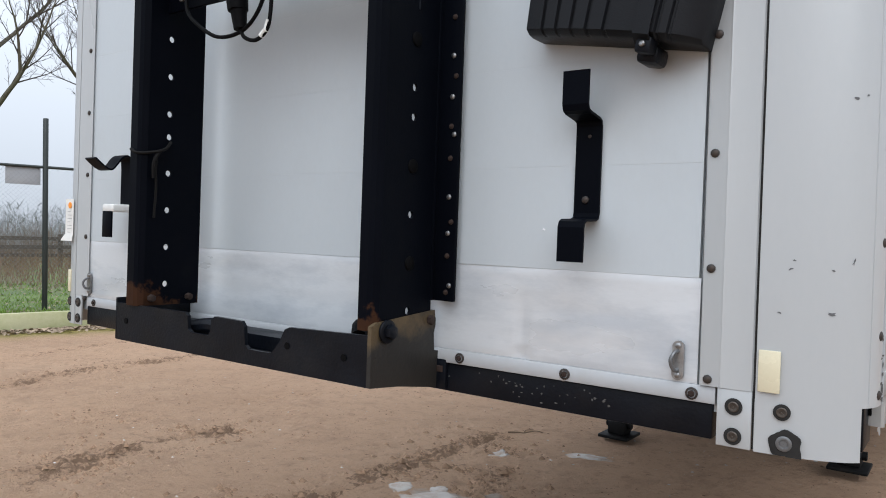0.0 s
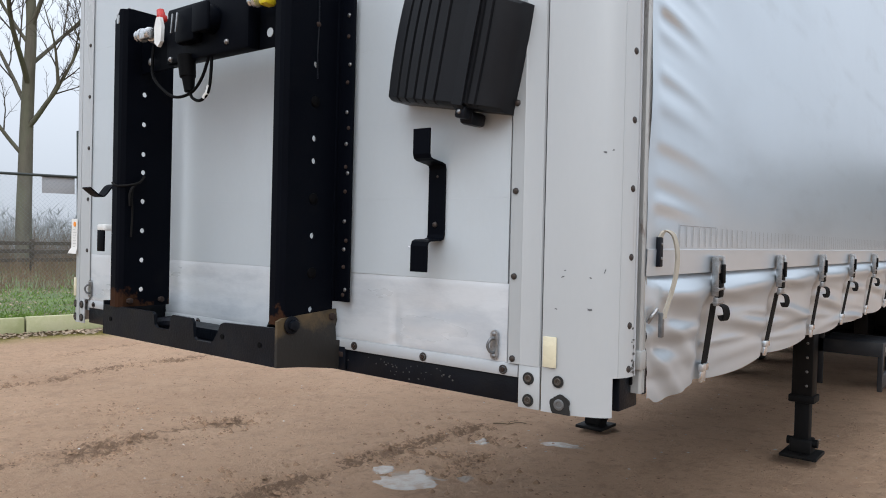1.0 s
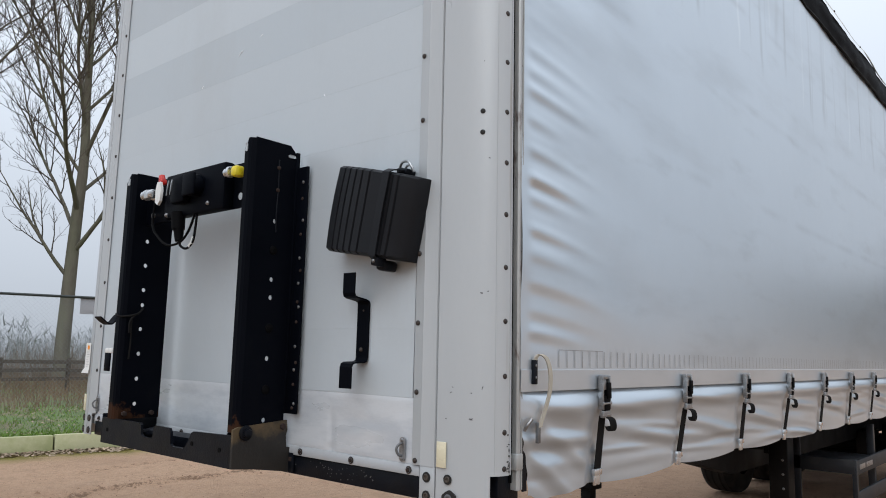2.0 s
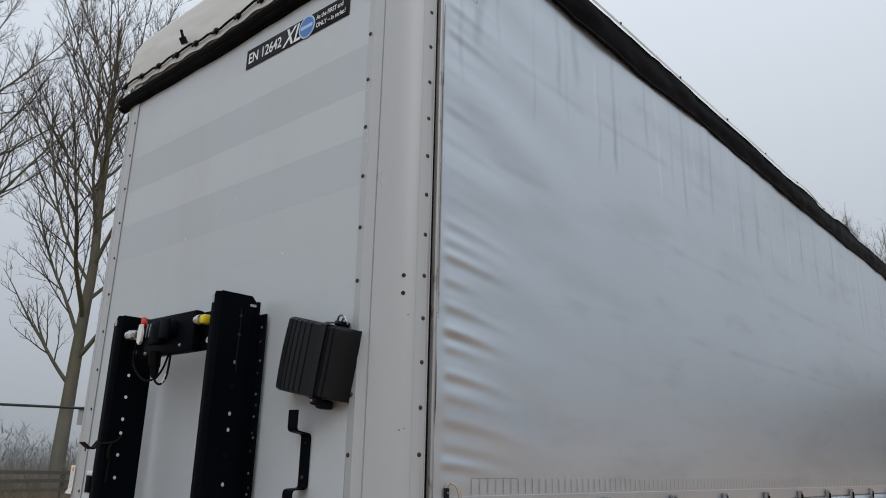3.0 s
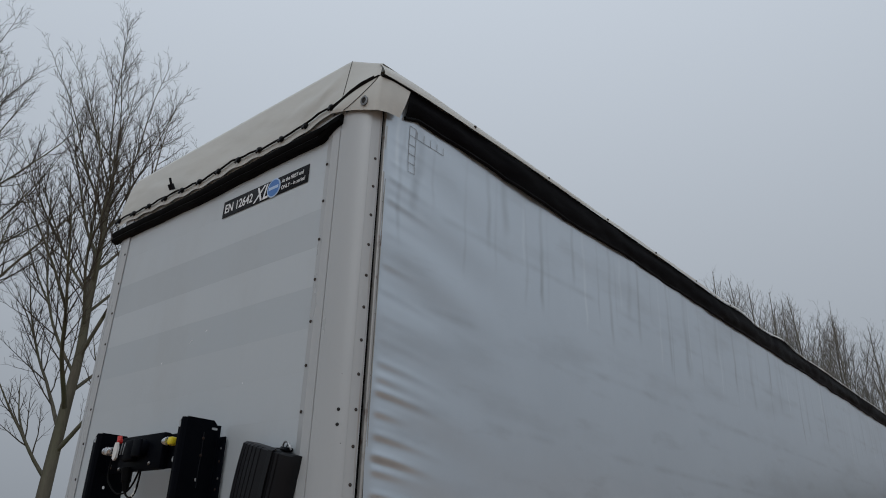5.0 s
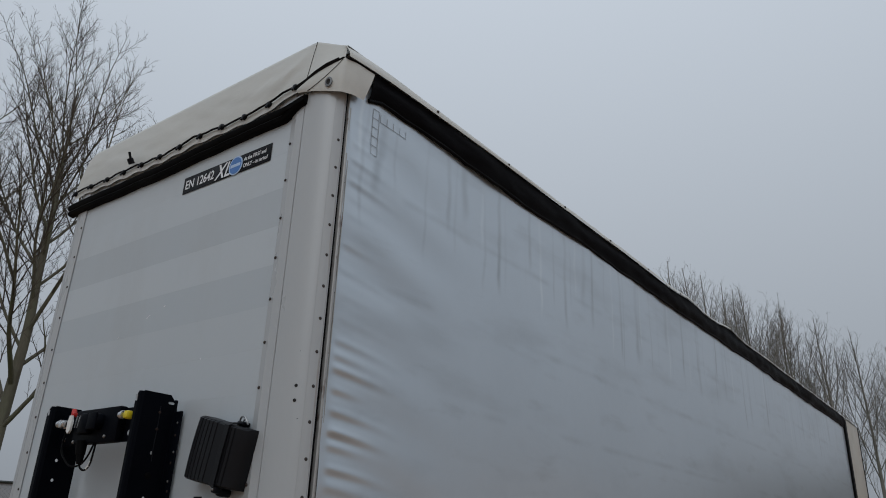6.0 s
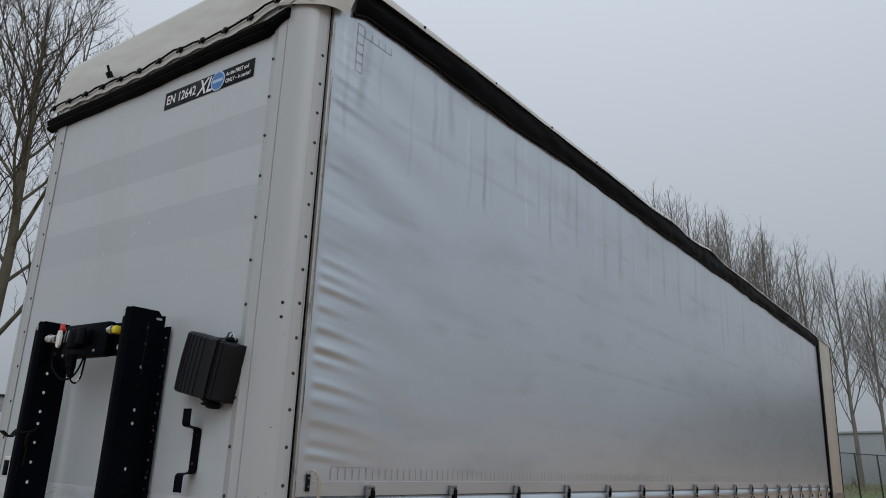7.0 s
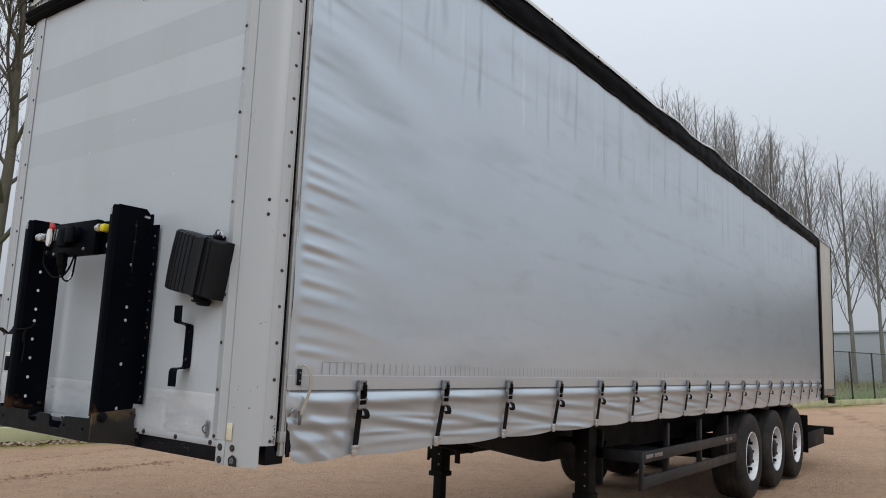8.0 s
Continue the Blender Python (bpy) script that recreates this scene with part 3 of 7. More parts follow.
def foot_rust(m, level):
    """Rust that has crept up a steel foot to a ragged line."""
    nd, ln = m.node_tree.nodes, m.node_tree.links
    b = nd["Principled BSDF"]
    src = b.inputs["Base Color"].links[0].from_socket
    co, sp, n = nd.new("ShaderNodeTexCoord"), nd.new("ShaderNodeSeparateXYZ"), nd.new("ShaderNodeTexNoise")
    ln.new(co.outputs["Object"], sp.inputs[0])
    ln.new(co.outputs["Object"], n.inputs["Vector"])
    n.inputs["Scale"].default_value, n.inputs["Detail"].default_value, n.inputs["Roughness"].default_value = 19, 7, 0.62
    fall = nd.new("ShaderNodeMapRange")
    fall.inputs["From Min"].default_value, fall.inputs["From Max"].default_value = level - 0.04, level + 0.05
    fall.inputs["To Min"].default_value, fall.inputs["To Max"].default_value = 0.16, -0.30
    ln.new(sp.outputs["Z"], fall.inputs["Value"])
    near = nd.new("ShaderNodeMapRange")
    near.inputs["From Min"].default_value, near.inputs["From Max"].default_value = 1.225, 1.30
    near.inputs["To Min"].default_value, near.inputs["To Max"].default_value = 0.02, -0.16
    ln.new(sp.outputs["Y"], near.inputs["Value"])
    s1, s2 = nd.new("ShaderNodeMath"), nd.new("ShaderNodeMath")
    ln.new(n.outputs["Fac"], s1.inputs[0])
    ln.new(fall.outputs[0], s1.inputs[1])
    ln.new(s1.outputs[0], s2.inputs[0])
    ln.new(near.outputs[0], s2.inputs[1])
    mask = nd.new("ShaderNodeMapRange")
    mask.inputs["From Min"].default_value, mask.inputs["From Max"].default_value, mask.inputs["To Max"].default_value = 0.47, 0.56, 0.9
    ln.new(s2.outputs[0], mask.inputs["Value"])
    tone = nd.new("ShaderNodeMix")
    tone.data_type = "RGBA"
    ln.new(n.outputs["Fac"], tone.inputs["Factor"])
    tone.inputs["A"].default_value, tone.inputs["B"].default_value = (0.022, 0.012, 0.008, 1), (0.055, 0.024, 0.012, 1)
    x = nd.new("ShaderNodeMix")
    x.data_type = "RGBA"
    ln.new(mask.outputs[0], x.inputs["Factor"])
    ln.new(src, x.inputs["A"])
    ln.new(tone.outputs["Result"], x.inputs["B"])
    ln.new(x.outputs["Result"], b.inputs["Base Color"])
    return m


M["upright_paint"] = M["black_paint"].copy()
M["upright_paint"].name = "rusting_black_paint"
foot_rust(M["upright_paint"], 1.285)
stain_upper(M["rusty_plate"], 1.215, 0.14)
M["post_stained"] = post_material()
M["ground"], M["bank"], M["curtain"] = ground_material(), bank_material(), curtain_material()

# ---- the yard, the bank behind its kerb, and the far land ----
KERB_AT, KERB_DIR = Vector((-14.2, 6.7)), Vector((0.229, 0.973)).normalized()
KERB_OUT = Vector((-KERB_DIR.y, KERB_DIR.x))


def kerb_place(s, q, z=0.0):
    p = KERB_AT + KERB_DIR * s + KERB_OUT * q
    return Vector((p.x, p.y, z))


def bank_height(q):
    return 0.31 + 0.033 * min(max(q, 0), 26)


# ruts: start, end, half width, depth
RUTS = [((-8.2, 1.8), (-9.0, 5.0), 0.27, 0.035), ((-8.95, 4.3), (-9.0, 7.6), 0.23, 0.03), ((-4.85, 2.0), (-5.1, 3.3), 0.26, 0.03),
        ((-5.1, 3.0), (-4.93, 4.2), 0.27, 0.03), ((-3.1, 2.2), (-3.18, 3.9), 0.20, 0.03), ((-3.18, 3.3), (-3.1, 5.4), 0.18, 0.03),
        ((-2.9, 3.9), (-2.75, 5.0), 0.14, 0.02), ((-2.3, 3.7), (-2.65, 4.6), 0.27, 0.02), ((-6.9, 3.9), (-5.6, 3.6), 0.41, 0.015),
        ((-5.9, 4.4), (-5.5, 5.8), 0.19, 0.015), ((-12.0, 9.0), (-10.6, 4.5), 0.20, 0.02), ((2.0, 18.0), (-6.0, 46.0), 0.41, 0.03)]


def rut_at(x, y):
    best = 0.0
    for a, b, w, d in RUTS:
        a, b = Vector(a), Vector(b)
        ab = b - a
        t = min(1, max(0, (Vector((x, y)) - a).dot(ab) / ab.dot(ab)))
        dist = (Vector((x, y)) - a - ab * t).length + 0.12 * fbm(x * 1.3, y * 1.3, 4)
        end = smooth01(0, 0.12, t) * smooth01(0, 0.12, 1 - t)
        k = math.exp(-(dist / w) ** 2) * end * min(1, max(0, 0.95 + 1.0 * fbm(x * 2.1, y * 2.1, 9))) * min(1, d / 0.03)
        best = max(best, k)
    return best


def ground_z(x, y):
    near = 1 - smooth01(14, 30, math.hypot(x + 4, y - 5))
    if near <= 0:
        return 0.0
    r = rut_at(x, y)
    return near * (0.012 * fbm(x * 0.9, y * 0.9) + 0.009 * fbm(x * 6, y * 6, 3) + r * 0.06 * fbm(x * 9, y * 9, 5, 4) - 0.012 * r) - 0.012


gx = [-900, -400, -150, -60, -30, -20] + steps(-14, -9.6, 0.08)[:-1] + steps(-9.6, -1.6, 0.03)[:-1] + steps(-1.6, 2.5, 0.06) + [6, 10, 20, 60, 200, 900]
gy = [-900, -300, -80, -20, -6] + steps(1.0, 1.8, 0.06)[:-1] + steps(1.8, 6.5, 0.03)[:-1] + steps(6.5, 11, 0.07) + steps(14, 50, 2.0) + [70, 120, 300, 900]
me = grid_mesh("ground", gx, gy, lambda x, y: (x, y, ground_z(x, y)))
rut = me.attributes.new("rut", "FLOAT", "POINT")
moss = me.attributes.new("moss", "FLOAT", "POINT")
rv, mv = [], []
for v in me.vertices:
    x, y = v.co.x, v.co.y
    near = abs(x + 4) < 16 and -2 < y < 50
    rv.append(min(1, rut_at(x, y) * 1.1) if near else 0.0)
    q = (Vector((x, y)) - KERB_AT).dot(KERB_OUT)
    mv.append(max(0.0, (smooth01(-1.9, -0.4, q)) * (0.9 + 0.6 * fbm(x * 1.5, y * 1.5, 2))) if near else 0.0)
LIME = [(-2.62, 3.72, 0.17, 0.12), (-2.84, 3.69, 0.1, 0.06), (-2.45, 3.82, 0.1, 0.07), (-2.17, 5.02, 0.22, 0.07), (-2.74, 4.72, 0.11, 0.06), (-2.3, 3.9, 0.1, 0.06), (-2.5, 3.56, 0.09, 0.05)]
lime = me.attributes.new("lime", "FLOAT", "POINT")
lime.data.foreach_set("value", [max([0.0] + [math.exp(-((v.co.x - a) / p) ** 2 - ((v.co.y - b) / q) ** 2) for a, b, p, q in LIME]) if abs(v.co.x + 2.5) < 1 and abs(v.co.y - 4.3) < 1.5 else 0.0 for v in me.vertices])
rut.data.foreach_set("value", rv)
moss.data.foreach_set("value", [min(1, a) for a in mv])
me.materials.append(M["ground"])
tagged(new("ground", me), "packed brown sandy yard with damp wheel ruts and scattered grit", "ground", kind="structure")

# bank
qs = [0.1, 0.3] + steps(0.6, 26, 0.8) + [40, 80, 200, 900]
ss = [-300, -100, -40] + steps(-20, 24, 0.6) + steps(26, 90, 3) + [120, 200, 500, 900]
me = grid_mesh("grass_bank", ss, qs, lambda s, q: kerb_place(s, q, bank_height(q) - 0.03 + (0.05 * fbm(s * 0.7, q * 0.7) + 0.03 * fbm(s * 3, q * 3) if q > 0.5 else 0)))
me.materials.append(M["bank"])
tagged(new("grass_bank", me), "rough winter grass bank with brown patches behind the kerb", "grass", kind="structure")

# kerb of mossy concrete blocks
kerb = tagged(new("kerb"), "low retaining kerb of pale mossy concrete blocks along the yard", "kerb", kind="structure")
bm = boxed(-0.985, -0.09, -0.05, 0.985, 0.09, 0.33, 0.018)
kerb_me = auto_smooth(mesh_of("kerb_block", bm))
kerb_me.materials.append(M["kerb"])
kang = math.atan2(KERB_DIR.y, KERB_DIR.x)
for i in range(-8, 42):
    p = kerb_place(i * 2.0 + 0.4, 0, rng.uniform(-0.008, 0.008))
    part_data("kerb_block", kerb_me, None, kerb, m=Matrix.Translation(p) @ Matrix.Rotation(kang + rng.uniform(-0.004, 0.004), 4, "Z"))

# chain-link fence behind the kerb
fence = tagged(new("chain_link_fence"), "tall dark green chain-link fence with steel posts behind the kerb", "fence")
FQ, FTOP = 0.55, 3.1


def fence_post(s, top):
    bm = bmesh.new()
    p = kerb_place(s, FQ)
    cyl(bm, (p.x, p.y, 0.2), (p.x, p.y, top), 0.05, 10, bevel=0.008)
    return part("post", bm, M["fence_green"], fence)


post_s = [-14, -10.5, -7.0, -3.1, 0.48] + [3.4 * k + 3.9 for k in range(0, 24)]
for s in post_s:
    fence_post(s, 4.05 if s == 0.48 else FTOP + 0.04)
for a, b in zip(post_s, post_s[1:]):
    bm = bmesh.new()
    cyl(bm, kerb_place(a, FQ, FTOP), kerb_place(b, FQ, FTOP), 0.028, 8)
    part("rail", bm, M["fence_green"], fence)


def link_mesh(s0, s1, pitch, r):
    verts, faces = [], []
    lo, hi = 0.36, FTOP
    h = hi - lo

    def wire(p, q):
        d = (q - p).normalized()
        a = d.cross(Vector((KERB_OUT.x, KERB_OUT.y, 0))).normalized() * r
        b = Vector((KERB_OUT.x, KERB_OUT.y, 0)) * r
        k = len(verts)
        for e in (p, q):
            verts.extend([tuple(e + a), tuple(e - a * 0.5 + b), tuple(e - a * 0.5 - b)])
        faces.extend([(k + i, k + (i + 1) % 3, k + 3 + (i + 1) % 3, k + 3 + i) for i in range(3)])
    s = s0 - h
    while s < s1:
        for sg in (1, -1):
            a, b, za, zb = s, s + h, (lo, hi)[sg < 0], (lo, hi)[sg > 0]
            if b > s0:
                ca, cb = max(a, s0), min(b, s1)
                fz = lambda u: za + (zb - za) * (u - a) / h
                if cb > ca:
                    wire(kerb_place(ca, FQ, fz(ca)), kerb_place(cb, FQ, fz(cb)))
        s += pitch
    return raw_mesh("mesh", verts, faces)


part_data("wire_mesh", link_mesh(-12, 8, 0.085, 0.0017), M["wire"], fence, "grey diamond wire mesh")
part_data("wire_mesh", link_mesh(20, 80, 0.2, 0.004), M["wire"], fence, "grey diamond wire mesh")
bm = boxed(-0.3, -0.006, -0.17, 0.3, 0.006, 0.17, 0.004)
ob = thing("fence_sign", bm, M["sign_grey"], "blank grey metal sign hung on the chain-link fence", "sign")
ob.matrix_world = Matrix.Translation(kerb_place(0.1, FQ + 0.03, 2.92)) @ Matrix.Rotation(kang, 4, "Z")

# low wooden paddock fence further back
wood = tagged(new("paddock_fence"), "low weathered wooden post and rail fence across the field", "fence")
for k in range(-9, 30):
    s = k * 2.4
    zb = bank_height(17)
    p = kerb_place(s, 17, zb)
    part("post", boxed(p.x - 0.07, p.y - 0.07, zb - 0.2, p.x + 0.07, p.y + 0.07, zb + 1.3, 0.01), M["old_wood"], wood)
    for h in (0.45, 0.8, 1.15):
        bm = boxed(0.02, -0.02, -0.07, 2.38, 0.02, 0.07, 0.006)
        me = mesh_of("rail", bm)
        part_data("rail", me, M["old_wood"], wood, m=Matrix.Translation(kerb_place(s, 16.9, zb + h + rng.uniform(-0.03, 0.03))) @ Matrix.Rotation(kang, 4, "Z") @ Matrix.Rotation(rng.uniform(-0.012, 0.012), 4, "Y"))


# ---- trees ----
def grow_tree(seed, height, near):
    """A bare poplar: verts and faces of trunk and limbs, and of the twigs."""
    r = random.Random(seed)
    wood_v, wood_f, twig_v, twig_f = [], [], [], []
    thin = 1.0 if near else 0.8

    def limb(path, radii, n, vs, fs):
        k0 = len(vs)
        for i, p in enumerate(path):
            t = (path[min(i + 1, len(path) - 1)] - path[max(i - 1, 0)]).normalized()
            a = t.cross(Vector((0.3, 0.95, 0.1)))
            a = (a if a.length > 0.1 else t.cross(Vector((1, 0, 0)))).normalized()
            b = t.cross(a)
            for k in range(n):
                w = 2 * math.pi * k / n
                vs.append(tuple(p + (a * math.cos(w) + b * math.sin(w)) * radii[i]))
        for i in range(len(path) - 1):
            for k in range(n):
                fs.append((k0 + i * n + k, k0 + i * n + (k + 1) % n, k0 + (i + 1) * n + (k + 1) % n, k0 + (i + 1) * n + k))

    def wander(p, d, length, n, loose, lift):
        path = [p.copy()]
        for i in range(n):
            d = (d + Vector((r.gauss(0, loose), r.gauss(0, loose), r.gauss(0, loose * 0.5) + lift))).normalized()
            p = p + d * (length / n)
            path.append(p.copy())
        return path

    def along(path, t):
        f = t * (len(path) - 1)
        i = min(int(f), len(path) - 2)
        return path[i].lerp(path[i + 1], f - i), (path[i + 1] - path[i]).normalized()

    def aside(d, angle, az):
        a = Matrix.Rotation(az, 3, d) @ d.orthogonal().normalized()
        return (d * math.cos(angle) + a * math.sin(angle)).normalized()

    # spacing, shortest and longest shoot, radius and sides for each order of branching
    spacing = (0, 0.58, 0.28, 0.17) if near else (0, 0.72, 0.40, 0.30)

    def shoots(path, order, length, rad):
        if order > 3:
            return
        count = max(2, round(length * 0.85 / spacing[order]))
        az = r.uniform(0, 6.28)
        for k in range(count):
            t = 0.15 + 0.84 * (k + r.random()) / count
            p, d = along(path, t)
            az += 2.4 + r.uniform(-0.6, 0.6)
            if order == 1:
                ln = (0.5 + length * 0.34 * (1.15 - t)) * r.uniform(0.6, 1.25)
            elif order == 2:
                ln = (0.25 + length * 0.34 * (1.1 - t)) * r.uniform(0.6, 1.3)
            else:
                ln = r.uniform(0.14, 0.42)
            e = aside(d, radians(r.uniform(24, 50) if order < 3 else r.uniform(22, 60)), az)
            e = (e + Vector((0, 0, 0.22))).normalized()
            n = (0, 5, 3, 2)[order]
            rd = min(rad * 0.55 * (1.05 - t) + 0.004, (0, 0.034, 0.013, 0.006)[order]) * thin
            q = wander(p, e, ln, n, 0.07, 0.06)
            limb(q, [rd * (1 - i / (n + 0.8)) + 0.0024 * thin for i in range(n + 1)], 5 if order == 1 else 3, twig_v, twig_f)
            shoots(q, order + 1, ln, rd)

    tr = height / (84 if near else 120)
    lean = Vector((r.uniform(-.02, .02), r.uniform(-.02, .02), 1)).normalized()
    trunk = wander(Vector((0, 0, -0.4)), lean, height * 0.86, 22, 0.022, 0.05)
    limb(trunk, [tr * (1.2 if i == 0 else 1) * (1 - i / 22.8) ** 0.9 + 0.01 for i in range(23)], 11, wood_v, wood_f)
    shoots(trunk[15:], 1, height * 0.27, 0.07)
    az = r.uniform(0, 6)
    low = 0.21 if near else 0.24
    count = 23 if near else 22
    for i in range(count):
        f = low + (0.93 - low) * (i / count) ** 0.85
        p, d = along(trunk, f)
        az += 2.4 + r.uniform(-0.5, 0.5)
        if near:
            ln = height * r.uniform(0.85, 1.1) * (0.13 + 0.36 * (1 - f) * smooth01(0.1, 0.42, f) + 0.10 * smooth01(0.45, 0.2, 0.65 - f))
            ang = r.uniform(30, 44) if f > 0.38 else r.uniform(42, 58)
            rise = 0.045
        else:
            ln = height * (1.0 - f) * r.uniform(0.50, 0.76) * smooth01(0.05, 0.4, f)
            ang, rise = r.uniform(20, 34), 0.06
        rad = (tr * (1 - f) ** 0.8 * r.uniform(0.28, 0.44) + 0.012) * thin
        path = wander(p, aside(d, radians(ang), az), ln, 12, 0.055, rise)
        limb(path, [rad * (1 - k / 12.4) + 0.006 for k in range(13)], 7, wood_v, wood_f)
        shoots(path, 1, ln, rad)
        if f < 0.6:
            # a fork that leaves the limb and climbs beside it
            p2, d2 = along(path, r.uniform(0.3, 0.5))
            fork = wander(p2, (aside(d2, radians(r.uniform(20, 32)), r.uniform(0, 6.28)) + Vector((0, 0, 0.2))).normalized(), ln * 0.55, 8, 0.05, rise)
            limb(fork, [rad * 0.6 * (1 - k / 8.4) + 0.005 for k in range(9)], 6, wood_v, wood_f)
            shoots(fork, 1, ln * 0.55, rad * 0.6)
    return wood_v, wood_f, twig_v, twig_f


def tree(seed, height, label, near):
    wv, wf, tv, tf = grow_tree(seed, height, near)
    root = tagged(new("poplar_tree"), label, "tree", "row of poplars")
    # far trees take the bark and twigs with haze in their colour
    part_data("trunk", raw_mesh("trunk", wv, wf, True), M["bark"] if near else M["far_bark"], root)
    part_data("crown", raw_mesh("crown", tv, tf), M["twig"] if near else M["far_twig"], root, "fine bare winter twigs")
    return root


def tree_base(s, q):
    return kerb_place(s, q, bank_height(q))


near_a = tree(5, 29, "tall bare poplar with grey-green bark behind the fence", True)
near_b = tree(8, 29.5, "tall bare poplar with grey-green bark behind the fence", True)
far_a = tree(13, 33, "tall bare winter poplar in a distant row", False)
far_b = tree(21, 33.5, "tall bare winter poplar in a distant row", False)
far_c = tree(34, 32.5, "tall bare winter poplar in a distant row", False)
TREE_S, TREE_Q = 2.75, 21.3
near_a.matrix_world = Matrix.Translation(tree_base(TREE_S, TREE_Q)) @ Matrix.Rotation(2.3, 4, "Z")
near_b.matrix_world = Matrix.Translation(tree_base(TREE_S - 8.0, TREE_Q)) @ Matrix.Rotation(2.1, 4, "Z")
copy_thing(near_b, Matrix.Translation(tree_base(TREE_S + 6.6, TREE_Q)) @ Matrix.Rotation(4.4, 4, "Z") @ Matrix.Scale(0.8, 4))
copy_thing(near_a, Matrix.Translation(tree_base(TREE_S - 14.5, TREE_Q)) @ Matrix.Rotation(3.3, 4, "Z"))
far = [far_a, far_b, far_c]
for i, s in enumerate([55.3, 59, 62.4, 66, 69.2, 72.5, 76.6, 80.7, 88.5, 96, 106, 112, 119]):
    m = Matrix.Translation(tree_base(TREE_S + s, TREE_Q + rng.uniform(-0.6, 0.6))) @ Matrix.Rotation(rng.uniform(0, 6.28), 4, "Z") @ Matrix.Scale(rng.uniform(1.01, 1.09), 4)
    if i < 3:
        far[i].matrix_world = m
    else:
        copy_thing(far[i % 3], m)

# grass, dead weeds and leaf litter on the bank
verts, faces = [], []
for _ in range(26000):
    s, q = rng.uniform(-10, 12), 0.2 + 8.5 * rng.random() ** 1.9
    if rng.random() < 0.12:
        s = rng.uniform(24, 70)
    p = kerb_place(s, q, bank_height(q) - 0.04)
    h, a = rng.uniform(0.03, 0.13), rng.uniform(0, 6.28)
    w = Vector((math.cos(a), math.sin(a), 0)) * rng.uniform(0.008, 0.02)
    tip = p + Vector((rng.gauss(0, 0.05), rng.gauss(0, 0.05), h))
    k = len(verts)
    verts += [tuple(p - w), tuple(p + w), tuple(tip)]
    faces.append((k, k + 1, k + 2))
me = raw_mesh("grass", verts, faces)
me.materials.append(M["grass_blade"])
tagged(new("grass", me), "patchy green grass blades on the bank", "grass", kind="stuff")

verts, faces = [], []
for _ in range(19000):
    s, q = rng.uniform(-14, 16), rng.uniform(5.5, 24)
    if rng.random() < 0.2:
        s = rng.uniform(24, 90)
    p = kerb_place(s, q, bank_height(q) - 0.05)
    h = rng.uniform(0.15, 0.75) * smooth01(4.5, 11, q)
    tip = p + Vector((rng.gauss(0, 0.22) * h, rng.gauss(0, 0.22) * h, h))
    a = rng.uniform(0, 6.28)
    w = Vector((math.cos(a), math.sin(a), 0)) * 0.012
    k = len(verts)
    verts += [tuple(p - w), tuple(p + w), tuple(tip + w * 0.4), tuple(tip - w * 0.4)]
    faces.append((k, k + 1, k + 2, k + 3))
me = raw_mesh("dead_weeds", verts, faces)
me.materials.append(M["weed"])
tagged(new("dead_weeds", me), "brown dead weeds and stalks under the poplars", "weeds", kind="stuff")

verts, faces = [], []
for _ in range(9000):
    s, q = rng.uniform(-9, 14), -0.1 - abs(rng.gauss(0, 0.28))
    if rng.random() < 0.25:
        s = rng.uniform(20, 80)
    p = kerb_place(s, q, 0.0)
    a, w = rng.uniform(0, 6.28), rng.uniform(0.025, 0.06)
    z0 = rng.uniform(0.0, 0.04) * math.exp(q * 2)
    u, v = Vector((math.cos(a), math.sin(a), rng.uniform(-0.5, 0.5))) * w, Vector((-math.sin(a), math.cos(a), rng.uniform(-0.5, 0.5))) * w * 0.6
    p.z = z0 + 0.012
    k = len(verts)
    verts += [tuple(p - u), tuple(p + v), tuple(p + u), tuple(p - v)]
    faces.append((k, k + 1, k + 2, k + 3))
for _ in range(2200):
    s, q = rng.uniform(-10, 12), 0.2 + 7 * rng.random()
    p = kerb_place(s, q, bank_height(q) + rng.uniform(-0.02, 0.06))
    a, w = rng.uniform(0, 6.28), rng.uniform(0.02, 0.05)
    u, v = Vector((math.cos(a), math.sin(a), rng.uniform(-0.5, 0.5))) * w, Vector((-math.sin(a), math.cos(a), rng.uniform(-0.5, 0.5))) * w * 0.6
    k = len(verts)
    verts += [tuple(p - u), tuple(p + v), tuple(p + u), tuple(p - v)]
    faces.append((k, k + 1, k + 2, k + 3))
me = raw_mesh("leaf_litter", verts, faces)
me.materials.append(M["leaf"])
tagged(new("leaf_litter", me), "brown dead leaves drifted against the kerb", "leaves", kind="stuff")

